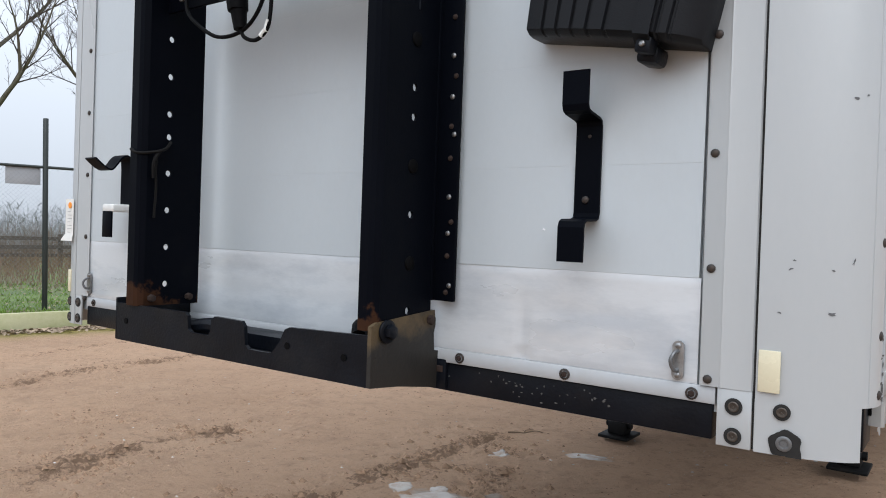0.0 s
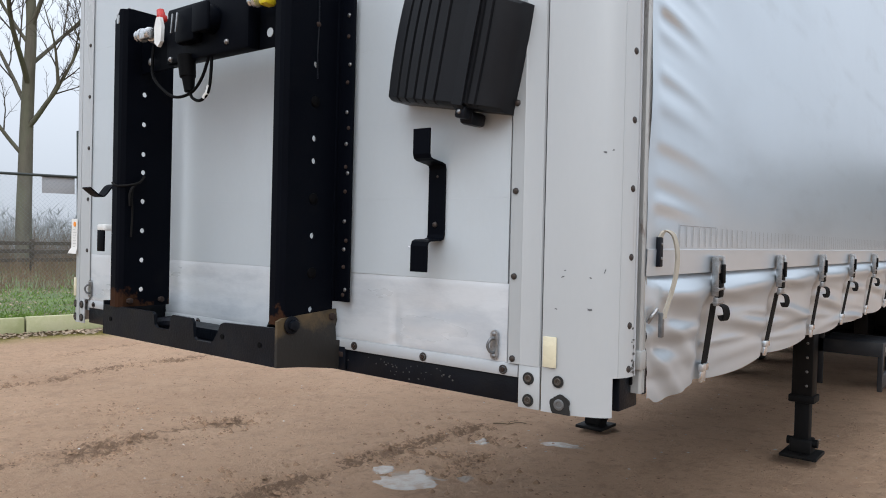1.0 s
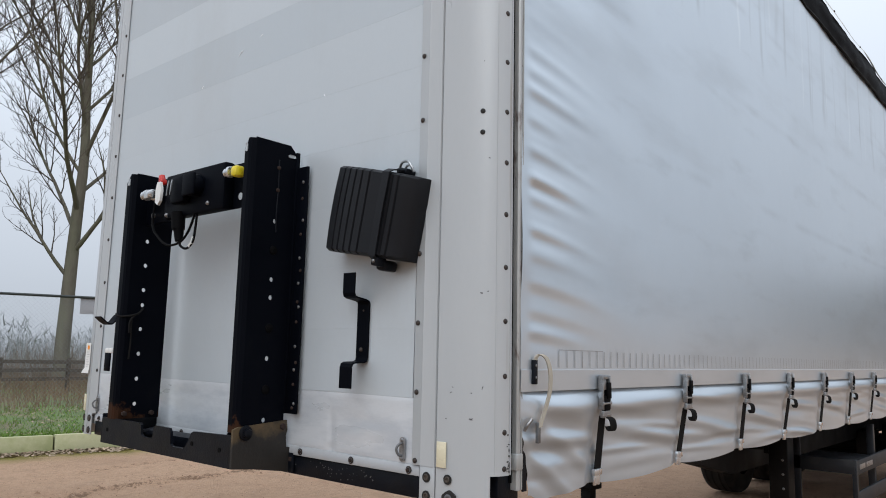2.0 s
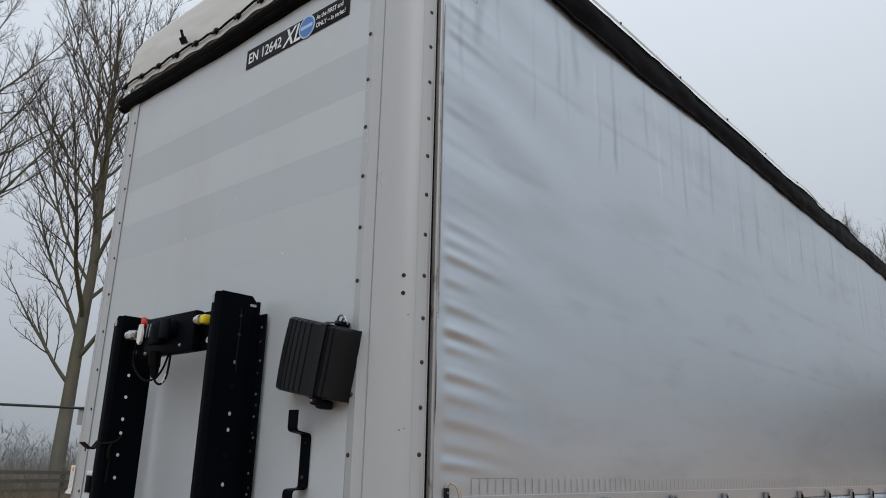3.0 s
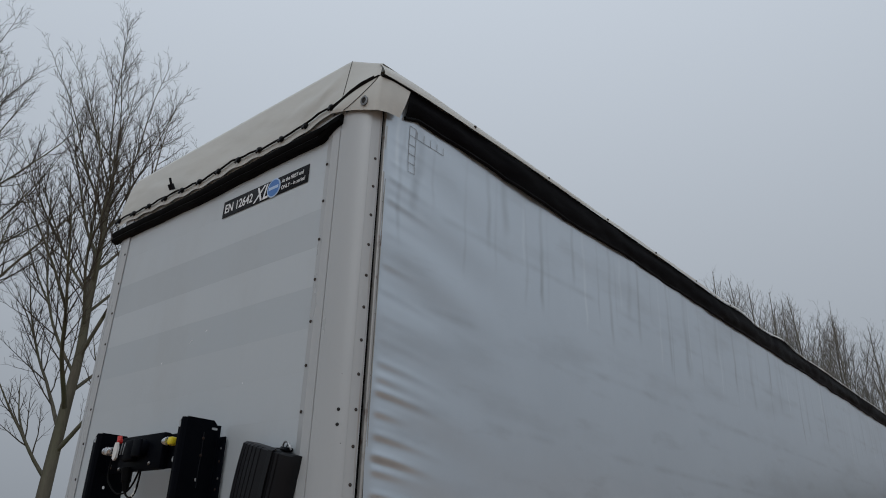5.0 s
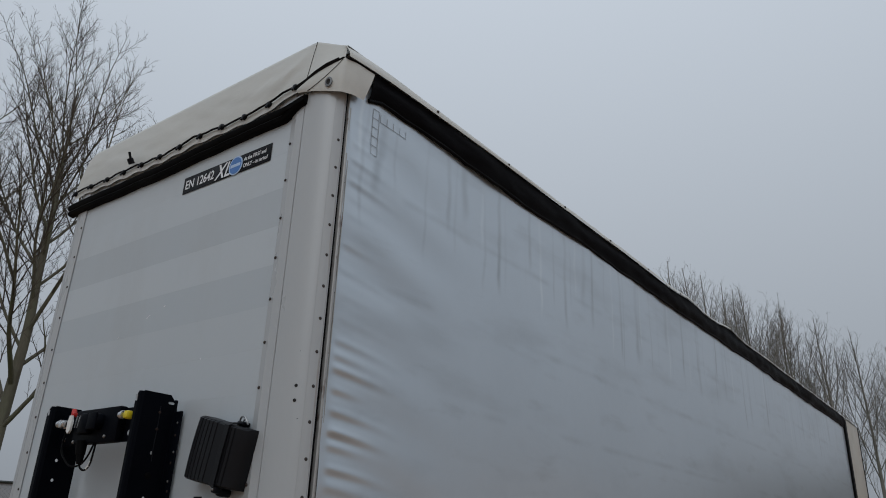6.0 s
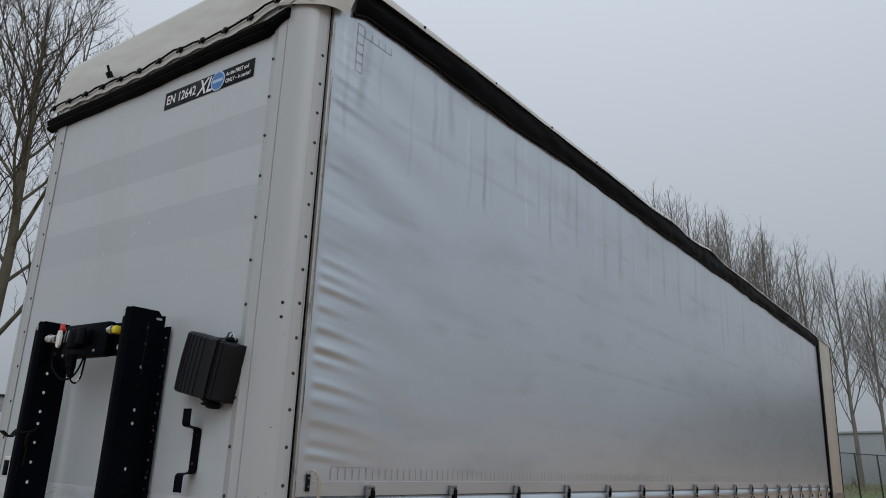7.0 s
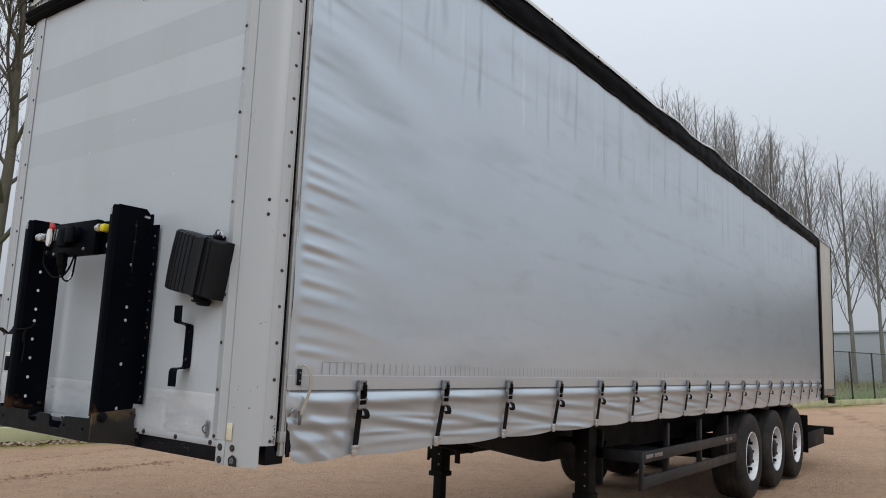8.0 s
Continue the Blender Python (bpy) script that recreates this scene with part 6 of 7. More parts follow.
rivet(brk, (-0.562, 1.436, 1.53), (0, -1, 0), 0.008, 0.005)
rivet(brk, (-0.558, 1.4365, 1.655), (0, -1, 0), 0.004, 0.002)
bm = ribbon(bmesh.new(), spline([(-2.13, 1.29, 1.648), (-2.13, 1.32, 1.625), (-2.13, 1.342, 1.617), (-2.13, 1.358, 1.632), (-2.13, 1.376, 1.656), (-2.13, 1.394, 1.664), (-2.13, 1.408, 1.65), (-2.13, 1.411, 1.62)], 4) + [(-2.13, 1.411, 1.50)], 0.06, 0.005, (1, 0, 0))
brk2 = part("holder_bracket", bm, M["black_paint"], trailer, "black bent flat-steel hook bracket", smooth=False)
part("foot", boxed(-2.165, 1.35, 1.488, -2.10, 1.444, 1.512, 0.006), M["white_plastic"], brk2, "pale worn bracket foot")
part("plate", boxed(-2.165, 1.352, 1.408, -2.115, 1.359, 1.49, 0.002), M["black_paint"], brk2)


# lashing rings
def lashing_ring(x, z):
    ob = part("lashing_ring", prism(bmesh.new(), [(x + 0.011 * math.cos(a) , z + (0.025 if math.sin(a) > 0 else -0.025) + 0.011 * math.sin(a)) for a in [2 * math.pi * (k + 0.5) / 20 for k in range(20)]], "y", FRONT - 0.008, FRONT - 0.003), M["galv"], trailer, "small galvanised lashing ring on a plate")
    part("ring", tube(bmesh.new(), spline([(x, FRONT - 0.008, z + 0.017), (x - 0.004, FRONT - 0.018, z + 0.014), (x - 0.008, FRONT - 0.024, z), (x - 0.004, FRONT - 0.018, z - 0.016), (x, FRONT - 0.008, z - 0.018)]), 0.0038, 8), M["steel_dark"], ob)
    for d in (-0.027, 0.027):
        rivet(ob, (x, FRONT - 0.008, z + d), (0, -1, 0), 0.006, 0.003, "galv", "screw")


lashing_ring(-0.367, 1.237)
lashing_ring(-2.385, 1.245)

# document sheet in a pouch on the far corner
sheet = grid_mesh("sheet", steps(-2.545, -2.492, 0.01), steps(1.385, 1.532, 0.012), lambda x, z: (x - (0.02 * (1.41 - z) / 0.025 if z < 1.41 else 0) * (-2.497 - x) / 0.04, 1.4335 + 0.008 * max(0, -2.51 - x) - 0.004 * (z < 1.40), z))
doc = tagged(new("document_sheet", sheet), "white printed sheet with an orange dot taped to the corner post", "paper")
sheet.materials.append(M["paper"])
doc.matrix_world = LEAN
bm = cyl(bmesh.new(), (-2.514, 1.4325, 1.51), (-2.514, 1.4315, 1.51), 0.011, 18)
part("dot", bm, M["orange"], doc, "orange sticker dot")
for i in range(7):
    part("print_line", boxed(-2.53, 1.4325, 1.487 - i * 0.012, -2.53 + (0.028 if i % 3 else 0.018), 1.4332, 1.4885 - i * 0.012), M["ink"], doc)

# black sign with its lettering
sgn = part("sign_plate", boxed(-1.258, FRONT - 0.004, 3.466, -0.480, FRONT - 0.0015, 3.574, 0.001), M["sign_black"], trailer, "black sign plate with white lettering and a blue disc")


def lettering(text, x, z, size, mat, parent, shear=0.0, squeeze=1.0, name="lettering"):
    cu = bpy.data.curves.new("text", "FONT")
    cu.body, cu.size, cu.shear, cu.extrude, cu.offset = text, size, shear, 0.0004, size * 0.012
    ob = bpy.data.objects.new("text", cu)
    scene.collection.objects.link(ob)
    bpy.context.view_layer.update()
    me = bpy.data.meshes.new_from_object(ob)
    bpy.data.objects.remove(ob)
    me.transform(Matrix.Translation((x, FRONT - 0.0046, z)) @ Matrix.Rotation(radians(90), 4, "X") @ Matrix.Diagonal((squeeze, 1, 1, 1)))
    me.materials.clear()
    bm = bmesh.new()
    bm.from_mesh(me)
    seen = set()
    for v in list(bm.verts):
        if v in seen:
            continue
        island, queue = [], [v]
        seen.add(v)
        while queue:
            u = queue.pop()
            island.append(u)
            for e in u.link_edges:
                o = e.other_vert(u)
                if o not in seen:
                    seen.add(o)
                    queue.append(o)
        ids = {u: k for k, u in enumerate(island)}
        fs = {f for u in island for f in u.link_faces}
        part_data("letter", raw_mesh("letter", [tuple(u.co) for u in island], [[ids[u] for u in f.verts] for f in fs]), mat, parent)
    bm.free()


lettering("EN 12642", -1.240, 3.494, 0.080, M["sign_white"], sgn, 0.0, 0.84)
lettering("XL", -0.955, 3.477, 0.128, M["sign_white"], sgn, 0.35, 0.85)
bm = cyl(bmesh.new(), (-0.775, FRONT - 0.004, 3.52), (-0.775, FRONT - 0.006, 3.52), 0.058, 32)
disc = part("disc", bm, M["sign_pale"], sgn, "pale and blue round emblem")
part("disc_ring", prism(bmesh.new(), [(-0.775 + 0.05 * math.cos(a), 3.52 + 0.05 * math.sin(a)) for a in [2 * math.pi * k / 28 for k in range(28)]], "y", FRONT - 0.0068, FRONT - 0.006), M["sign_blue"], sgn)
part("disc_bar", boxed(-0.817, FRONT - 0.0076, 3.512, -0.733, FRONT - 0.0066, 3.530), M["sign_pale"], sgn)
lettering("As the FIRST and", -0.708, 3.530, 0.033, M["sign_white"], sgn, 0.0, 0.80)
lettering("ONLY \u2013 in series!", -0.708, 3.488, 0.033, M["sign_white"], sgn, 0.0, 0.84)

# black rubber gutter under the roof tarp
gx0, gx1 = -2.60, -0.235
prof = [(1.432, 3.705), (1.412, 3.712), (1.402, 3.728), (1.412, 3.742), (1.404, 3.752), (1.398, 3.775), (1.412, 3.792), (1.432, 3.80), (1.45, 3.80), (1.45, 3.705)]
xs = steps(gx0, gx1, 0.05)
bm = bmesh.new()
rings = []
for x in xs:
    w = 0.005 * fbm(x * 3.2, 1.0)
    lift = 0.05 * smooth01(-0.40, -0.235, x)
    rings.append([bm.verts.new((x, y + w * (1 if y < 1.43 else 0), z_ - 0.062 + 0.018 * smooth01(-1.6, -0.8, x) + 0.006 * fbm(x * 2.4, 5) + lift * (1.3 if z_ < 3.75 else 0.5))) for y, z_ in prof])
fs = [bm.faces.new(rings[0]), bm.faces.new(rings[-1][::-1])]
for a, b in zip(rings, rings[1:]):
    fs += [bm.faces.new((a[k], a[(k + 1) % len(prof)], b[(k + 1) % len(prof)], b[k])) for k in range(len(prof))]
bmesh.ops.recalc_face_normals(bm, faces=fs)
part("rubber_gutter", bm, M["rubber"], trailer, "black rubber sealing lip under the roof tarp")


# roof tarp: front apron, top sheet and corner flap
def roof_z(y):
    z_ = 4.050 - 0.020 * smooth01(5.2, 7.0, y)
    return z_ + 0.028 * math.exp(-((y - 6.45) / 0.30) ** 2) - 0.014 * math.exp(-((y - 7.05) / 0.3) ** 2) + 0.040 * math.exp(-((y - 7.82) / 0.30) ** 2) + 0.008 * fbm(y * 0.9, 7) * smooth01(2.5, 4, y)


def edge_depth(y):
    return 0.046 - 0.022 * smooth01(5.2, 7.0, y) + 0.045 * math.exp(-(y - 1.49) / 0.5)


def hem(x):
    return 3.762 + 0.012 * fbm(x * 1.5, 3) * (1 - smooth01(-0.5, -0.3, x)) + 0.006 * (1 + math.sin(x * 30.6 + 1)) * (1 - smooth01(-0.5, -0.3, x)) + 0.055 * smooth01(-0.62, -0.3, x) + 0.148 * min(1, max(0, (x + 0.30) / 0.26))


def apron(x, t):
    """t runs from the lower hem up over the edge."""
    e = smooth01(-0.30, -0.05, x)
    fe = smooth01(-2.63, -2.52, x)
    z0 = hem(x)
    z1 = 4.143 + 0.003 * (x + 2.6) - 0.088 * max(0, (x + 0.256) / 0.2) - 0.04 * (1 - fe)
    y0, y1 = 1.425 + 0.068 * max(0, (x + 0.29) / 0.25) ** 3, 1.472 + 0.032 * e
    flat = 1 - smooth01(-0.34, -0.26, x)
    bulge = (0.007 * math.sin(math.pi * min(1, t)) * (1 + 0.5 * fbm(x * 1.2, t * 2)) + 0.004 * fbm(x * 4 + t * 3, t * 3, 2) * math.sin(math.pi * min(1, t))) * flat
    crease = 0.008 * fbm(x * 7 - t * 4, t * 1.2, 8) * smooth01(-0.85, -0.5, x) * math.sin(math.pi * min(1, t)) * flat
    if t <= 1:
        return (x, y0 + (y1 - y0) * t - bulge - crease, z0 + (z1 - z0) * t)
    return (x, y1 + (t - 1) * 0.5, z1 + 0.012 * (t - 1))


me = grid_mesh("apron", steps(-2.605, -0.256, 0.024) + steps(-0.255, -0.042, 0.02), steps(0, 1, 0.05) + [1.003, 1.1, 1.3], apron)
tarp = part_data("roof_tarp", me, M["roof_tarp"], trailer, "cream roof tarp folded over the headboard")
us, vs = steps(FAR, SIDE + 0.002, 0.25), steps(1.55, REAR, 0.1)
me = grid_mesh("top", us, vs, lambda x, y: (x, y, roof_z(y) + 0.03 * math.sin(math.pi * (x - FAR) / 2.5)))
part_data("top_sheet", me, M["roof_tarp"], tarp)
# corner flap wrapped round the post
def flap_pt(u, v):
    # u round the corner, v upward
    if u < 0.5:
        k = u / 0.5
        x = -0.29 + 0.25 * k
        p = Vector((x, 1.419 + 0.074 * k ** 1.9, 0))
        lo, hi = 3.796 - 0.042 * k, hem(x) + 0.004
        out = Vector((k ** 2, -1, 0)).normalized()
    else:
        k = (u - 0.5) / 0.5
        p = Vector((-0.04 + 0.014 * smooth01(0, 0.4, k), 1.492 + (0.137 + 0.07 * v) * k, 0))
        lo, hi = 3.754 + 0.020 * k, 3.967 + 0.012 * k
        out = Vector((1, -(1 - min(1, k * 3)), 0)).normalized()
    p.z = lo + (hi - lo) * v
    return tuple(p + out * (0.009 + 0.006 * math.sin(math.pi * v)))


me = grid_mesh("corner_flap", steps(0, 1, 0.05), steps(0, 1, 0.125), flap_pt)
cf = part_data("corner_flap", me, M["roof_tarp"], trailer, "cream triangular corner flap with a brass eyelet")
p0 = Vector(flap_pt(0.37, 0.30))
q = Vector((0.25, -1, 0)).to_track_quat("X", "Z").to_matrix().to_4x4()
part_data("eyelet", auto_smooth(mesh_of("eyelet", lathe_x(bmesh.new(), [(0.026, 0.0), (0.026, 0.006), (0.016, 0.008), (0.0135, 0.0)], (0, 0, 0), 20))), M["steel_dark"], cf, "worn metal eyelet", m=Matrix.Translation(p0) @ q @ Matrix.Diagonal((1, 0.8, 1.15, 1)))
part_data("eyelet_hole", auto_smooth(mesh_of("eyelet_hole", cyl(bmesh.new(), (0, 0, 0), (0.003, 0, 0), 0.0145, 16))), M["hole"], cf, m=Matrix.Translation(p0) @ q @ Matrix.Diagonal((1, 0.8, 1.15, 1)))
bm = tube(bmesh.new(), [flap_pt(u, 1.0) for u in steps(0.0, 1.0, 0.04)], 0.006, 6)
part("hem_cord", bm, M["strap"], cf)
part("seam", tube(bmesh.new(), [Vector(flap_pt(0.14 + 0.34 * t, 0.04 + 0.92 * t)) + Vector((0.0012, -0.0015, 0)) for t in steps(0, 1, 0.1)], 0.0016, 5), M["strap"], cf, "thin dark sewn seam")
part("fold_seam", tube(bmesh.new(), [Vector(apron(-0.256, t)) - Vector((0, 0.001, 0)) for t in steps(0.1, 1, 0.1)], 0.0016, 5), M["strap"], tarp, "thin dark fold line")
# roped hem of the apron with its hooks
rope_pts = [(x, apron(x, 0.12)[1] - 0.012, apron(x, 0.12)[2] + 0.006 * math.sin(x * 9)) for x in steps(-2.60, -0.30, 0.06)] + [(x, apron(x, 0.05)[1] - 0.012, apron(x, 0.05)[2]) for x in steps(-0.24, -0.06, 0.06)]
part("rope", tube(bmesh.new(), rope_pts, 0.0065, 6), M["strap"], tarp, "black lacing cord")
for i in range(12):
    x = -2.585 + i * 0.205
    yy, zz = apron(x, 0.12)[1], apron(x, 0.12)[2]
    bm = dome(bmesh.new(), (0, 0, 0), (0, -1, 0), 0.019, 0.016)
    cyl(bm, (0, -0.012, 0.0), (0.004, -0.024, -0.03), 0.007, 6)
    part("rope_hook", bm, M["black_worn"], tarp).matrix_basis = Matrix.Translation((x, yy - 0.004, zz))
part("valve", cyl(cyl(bmesh.new(), (-1.87, 1.40, 3.86), (-1.865, 1.375, 3.91), 0.008, 8), (-1.87, 1.41, 3.84), (-1.87, 1.39, 3.87), 0.02, 10), M["black_worn"], tarp, "small black fitting on the lacing")


# ---- side curtain ----
BELT0, PITCH, BELTS = 2.06, 0.685, 18
CUR0, CUR1 = 1.612, 14.06


# folds of the slack skirt, bay by bay: where they start on the strap, slope, height, width
fold_rng = random.Random(41)
BAY_FOLDS = [[(fold_rng.uniform(0.22, 0.98), fold_rng.uniform(-0.10, 0.26), fold_rng.uniform(0.002, 0.007), fold_rng.uniform(0.030, 0.060), fold_rng.uniform(0.1, 0.9)) for _ in range(5)] for _ in range(BELTS + 2)]
# wrinkles that run back and down from the front edge: height, length, depth
wrinkle_rng = random.Random(9)
WRINKLES = []
wz = 1.60
while wz < 3.72:
    WRINKLES.append((wz, wrinkle_rng.uniform(0.12, 0.30), wrinkle_rng.uniform(0.25, 1.05) * (1.0 if wz < 2.6 else 0.5)))
    wz += wrinkle_rng.uniform(0.055, 0.115) * (1.0 if wz < 2.5 else 1.5)


SWELLS = [(wrinkle_rng.uniform(0.5, 2.2), wrinkle_rng.uniform(-2.6, 2.6), wrinkle_rng.uniform(0, 6.28)) for _ in range(7)]
SOFT = [(wrinkle_rng.uniform(2, 7), wrinkle_rng.uniform(9, 26), wrinkle_rng.uniform(0, 6.28)) for _ in range(5)]


def curtain_x(y, z):
    x = SIDE
    if y < 2.3 and z > 1.48:
        back = y - CUR0
        for wz, wl, wd in WRINKLES:
            c = z - wz + 0.07 * back + 0.12 * back * back
            if abs(c) < 0.12:
                ridge = math.exp(-(c / 0.018) ** 2) - 0.7 * math.exp(-((c + 0.034) / 0.019) ** 2)
                x += 0.0062 * (1.15 if wz < 2.5 else 1.0) * wd * ridge * smooth01(0.02, 0.07, back) * math.exp(-(max(0, back - 0.05) / wl) ** 2) * smooth01(1.5, 1.6, z)
    soft = math.exp(-(max(0, y - 1.9) / 0.6) ** 2) * smooth01(1.5, 1.8, z)
    x += 0.0012 * soft * sum(math.sin(a * y + b * z + c) for a, b, c in SOFT)
    x += 0.0019 * (1 - 0.5 * smooth01(4, 8, y)) * sum(math.sin(a * y + b * z + c) for a, b, c in SWELLS) * smooth01(1.43, 2.1, z)
    if z < 1.435:
        k = (1.435 - z) / 0.32
        run = (y - BELT0) / PITCH
        bay, ph = math.floor(run), run % 1.0
        sag = math.sin(math.pi * ph)
        x += k * (0.010 * sag - 0.028)
        # the roll under the weld band, a slanting swag below it, then small folds that fade towards the straps
        x += 0.018 * math.exp(-((k - 0.21) / 0.095) ** 2) * (0.55 + 0.45 * sag) * smooth01(1.60, 1.78, y) - 0.020 * smooth01(1.60, 1.66, y) * math.exp(-((k - 0.02) / 0.065) ** 2)
        k0, slope, amp, wide, mid = BAY_FOLDS[min(max(bay + 1, 0), BELTS + 1)][0]
        swag = (k - 0.34 - 0.22 * k0 - (0.12 + slope) * ph) / 0.07
        x += 0.010 * (math.exp(-swag * swag) - 0.7 * math.exp(-((swag - 1.5) / 1.0) ** 2)) * (0.3 + 0.7 * math.exp(-((ph - mid) / 0.4) ** 2))
        for k0, slope, amp, wide, mid in BAY_FOLDS[min(max(bay + 1, 0), BELTS + 1)][1:]:
            c = (k - k0 - slope * (ph - 0.5) - 0.10 * (ph - 0.5) ** 2) / wide
            if abs(c) < 3:
                x += amp * (math.exp(-c * c) - 0.5 * math.exp(-((c - 1.5) / 1.1) ** 2)) * math.exp(-((ph - mid) / 0.42) ** 2) * smooth01(0.06, 0.2, k)
        if y < BELT0:
            for k0, slope, amp in ((0.32, 1.5, 0.008), (0.66, 1.9, 0.009), (0.12, 0.7, 0.005)):
                c = (k - k0 - slope * (y - 1.68)) / 0.085
                x += amp * (math.exp(-c * c) - 0.6 * math.exp(-((c - 1.6) / 1.1) ** 2)) * smooth01(1.61, 1.67, y) * (1 - smooth01(1.92, 2.05, y))
        x += 0.005 * fbm(y * 1.1 + 0.8 * z, z * 5.0, 7, 2) * smooth01(0.03, 0.25, k)
        x -= 0.016 * math.exp(-((ph if ph < 0.5 else ph - 1) / 0.06) ** 2) * smooth01(0.15, 0.45, k)
    return x


def hem_z(y):
    ph = ((y - BELT0) / PITCH) % 1.0
    return 1.107 + 0.012 * min(1, max(0, (y - 2) / 3)) - 0.012 * math.sin(math.pi * ph) + 0.02 * math.exp(-((y - 1.62) / 0.05) ** 2)


cy = steps(CUR0, 2.6, 0.013) + steps(2.63, 5.5, 0.03) + steps(5.56, CUR1, 0.07)


def curtain_pt(y, t):
    lo = hem_z(y)
    if t <= 1:
        z_ = lo + (1.435 - lo) * t
    else:
        z_ = 1.435 + (3.93 - 1.435) * (t - 1)
    yy = y
    if z_ < 1.36 and y < 1.8:
        yy = y + 0.052 * smooth01(0, 0.24, 1.36 - z_) * (1 - (y - CUR0) / 0.188)
    ahead = (0.018 + 0.0145 * max(0, z_ - 1.9)) * (1 - smooth01(CUR0, CUR0 + 0.35, y)) * smooth01(1.16, 1.36, z_)
    return (curtain_x(yy, z_), yy - ahead, z_)


me = grid_mesh("curtain", cy, steps(0, 1, 1 / 44)[:-1] + [1 + a for a in steps(0, 1, 1 / 300)], curtain_pt)
curtain = part_data("side_curtain", me, M["curtain"], trailer, "silver-grey tarpaulin side curtain, creased at its front edge")

rows = [(1.4185, -0.012), (1.4186, 0.0012), (1.44, 0.0020), (1.482, 0.0032), (1.4835, -0.001)]
me = grid_mesh("weld_band", steps(CUR0, CUR1, 0.03), [0, 1, 2, 3, 4], lambda y, k: (curtain_x(y, max(1.436, rows[k][0])) + rows[k][1], y - 0.018 * (1 - smooth01(CUR0, CUR0 + 0.35, y)), rows[k][0]))
me.polygons.foreach_set("use_smooth", [False] * len(me.polygons))
part_data("weld_band", me, M["curtain"], curtain, "smooth reinforcing band")
verts, faces = [], []


def tick(y, z0, z1, w=0.0022, horiz=False):
    k = len(verts)
    if horiz:
        c = [(y, z0), (z1, z0), (z1, z0 + w), (y, z0 + w)]
    else:
        c = [(y - w / 2, z0), (y + w / 2, z0), (y + w / 2, z1), (y - w / 2, z1)]
    for a, b in c:
        verts.append((curtain_x(a, b) + 0.0024, a, b))
    faces.append((k, k + 1, k + 2, k + 3))


y = 1.80
while y < 13.9:
    tick(y, 1.488, 1.542 + 0.004 * fbm(y * 3, 1), 0.0034 if y < 6 else 0.006)
    y += 0.048 if y < 6 else 0.1
for a in steps(1.80, 13.6, 0.3)[:-1]:
    if a < 2.0:
        tick(a, 1.543, a + 0.28, 0.0018, True)
tagged(part_data("stitch_row", raw_mesh("stitch_row", verts, faces), M["tick"], curtain, "row of upright stitch marks"), kind="stuff")
verts, faces = [], []
for i in range(6):
    tick(1.738 + 0.002 * i, 3.790 - 0.054 * i, 1.789 + 0.002 * i, 0.003, True)
for yy in (1.74, 1.79):
    for i in range(5):
        tick(yy + 0.002 * (4 - i), 3.52 + 0.054 * i, 3.52 + 0.054 * (i + 1), 0.003)
for i in range(5):
    tick(1.80 + 0.054 * i, 3.736, 3.784, 0.003)
tick(1.80, 3.736, 2.02, 0.003, True)
tagged(part_data("stitch_patch", raw_mesh("stitch_patch", verts, faces), M["tick"], curtain, "angled patch of stitched squares"), kind="stuff")

# straps with over-centre buckles along the band
bm = box(bmesh.new(), 0.004, -0.021, -0.095, 0.024, -0.0185, 0.016, 0.001)
box(bm, 0.004, 0.0185, -0.095, 0.024, 0.021, 0.016, 0.001)
box(bm, 0.004, -0.02, 0.004, 0.02, 0.02, 0.018, 0.003)
cyl(bm, (0.018, -0.024, -0.012), (0.018, 0.024, -0.012), 0.0045, 10)
cyl(bm, (0.02, -0.024, -0.075), (0.02, 0.024, -0.075), 0.006, 10)
box(bm, 0.019, -0.0185, -0.03, 0.024, -0.004, 0.004, 0.001)
buckle_me = auto_smooth(mesh_of("buckle", bm))
buckle_me.materials.append(M["galv"])
lever_me = auto_smooth(mesh_of("lever", box(bmesh.new(), 0.004, -0.0185, -0.092, 0.009, 0.0185, 0.006, 0.001)))
lever_me.materials.append(M["black_worn"])
bm = box(bmesh.new(), 0.012, -0.004, -0.06, 0.03, 0.0175, -0.006, 0.003)
box(bm, 0.010, -0.017, -0.1, 0.025, 0.017, -0.05, 0.004)
grip_me = auto_smooth(mesh_of("grip", bm))
grip_me.materials.append(M["rubber"])
bm = box(bmesh.new(), 0.009, -0.021, -0.122, 0.022, 0.021, -0.098, 0.002)
box(bm, 0.007, -0.024, -0.116, 0.024, 0.024, -0.112, 0.001)
keeper_me = auto_smooth(mesh_of("keeper", bm))
keeper_me.materials.append(M["galv"])
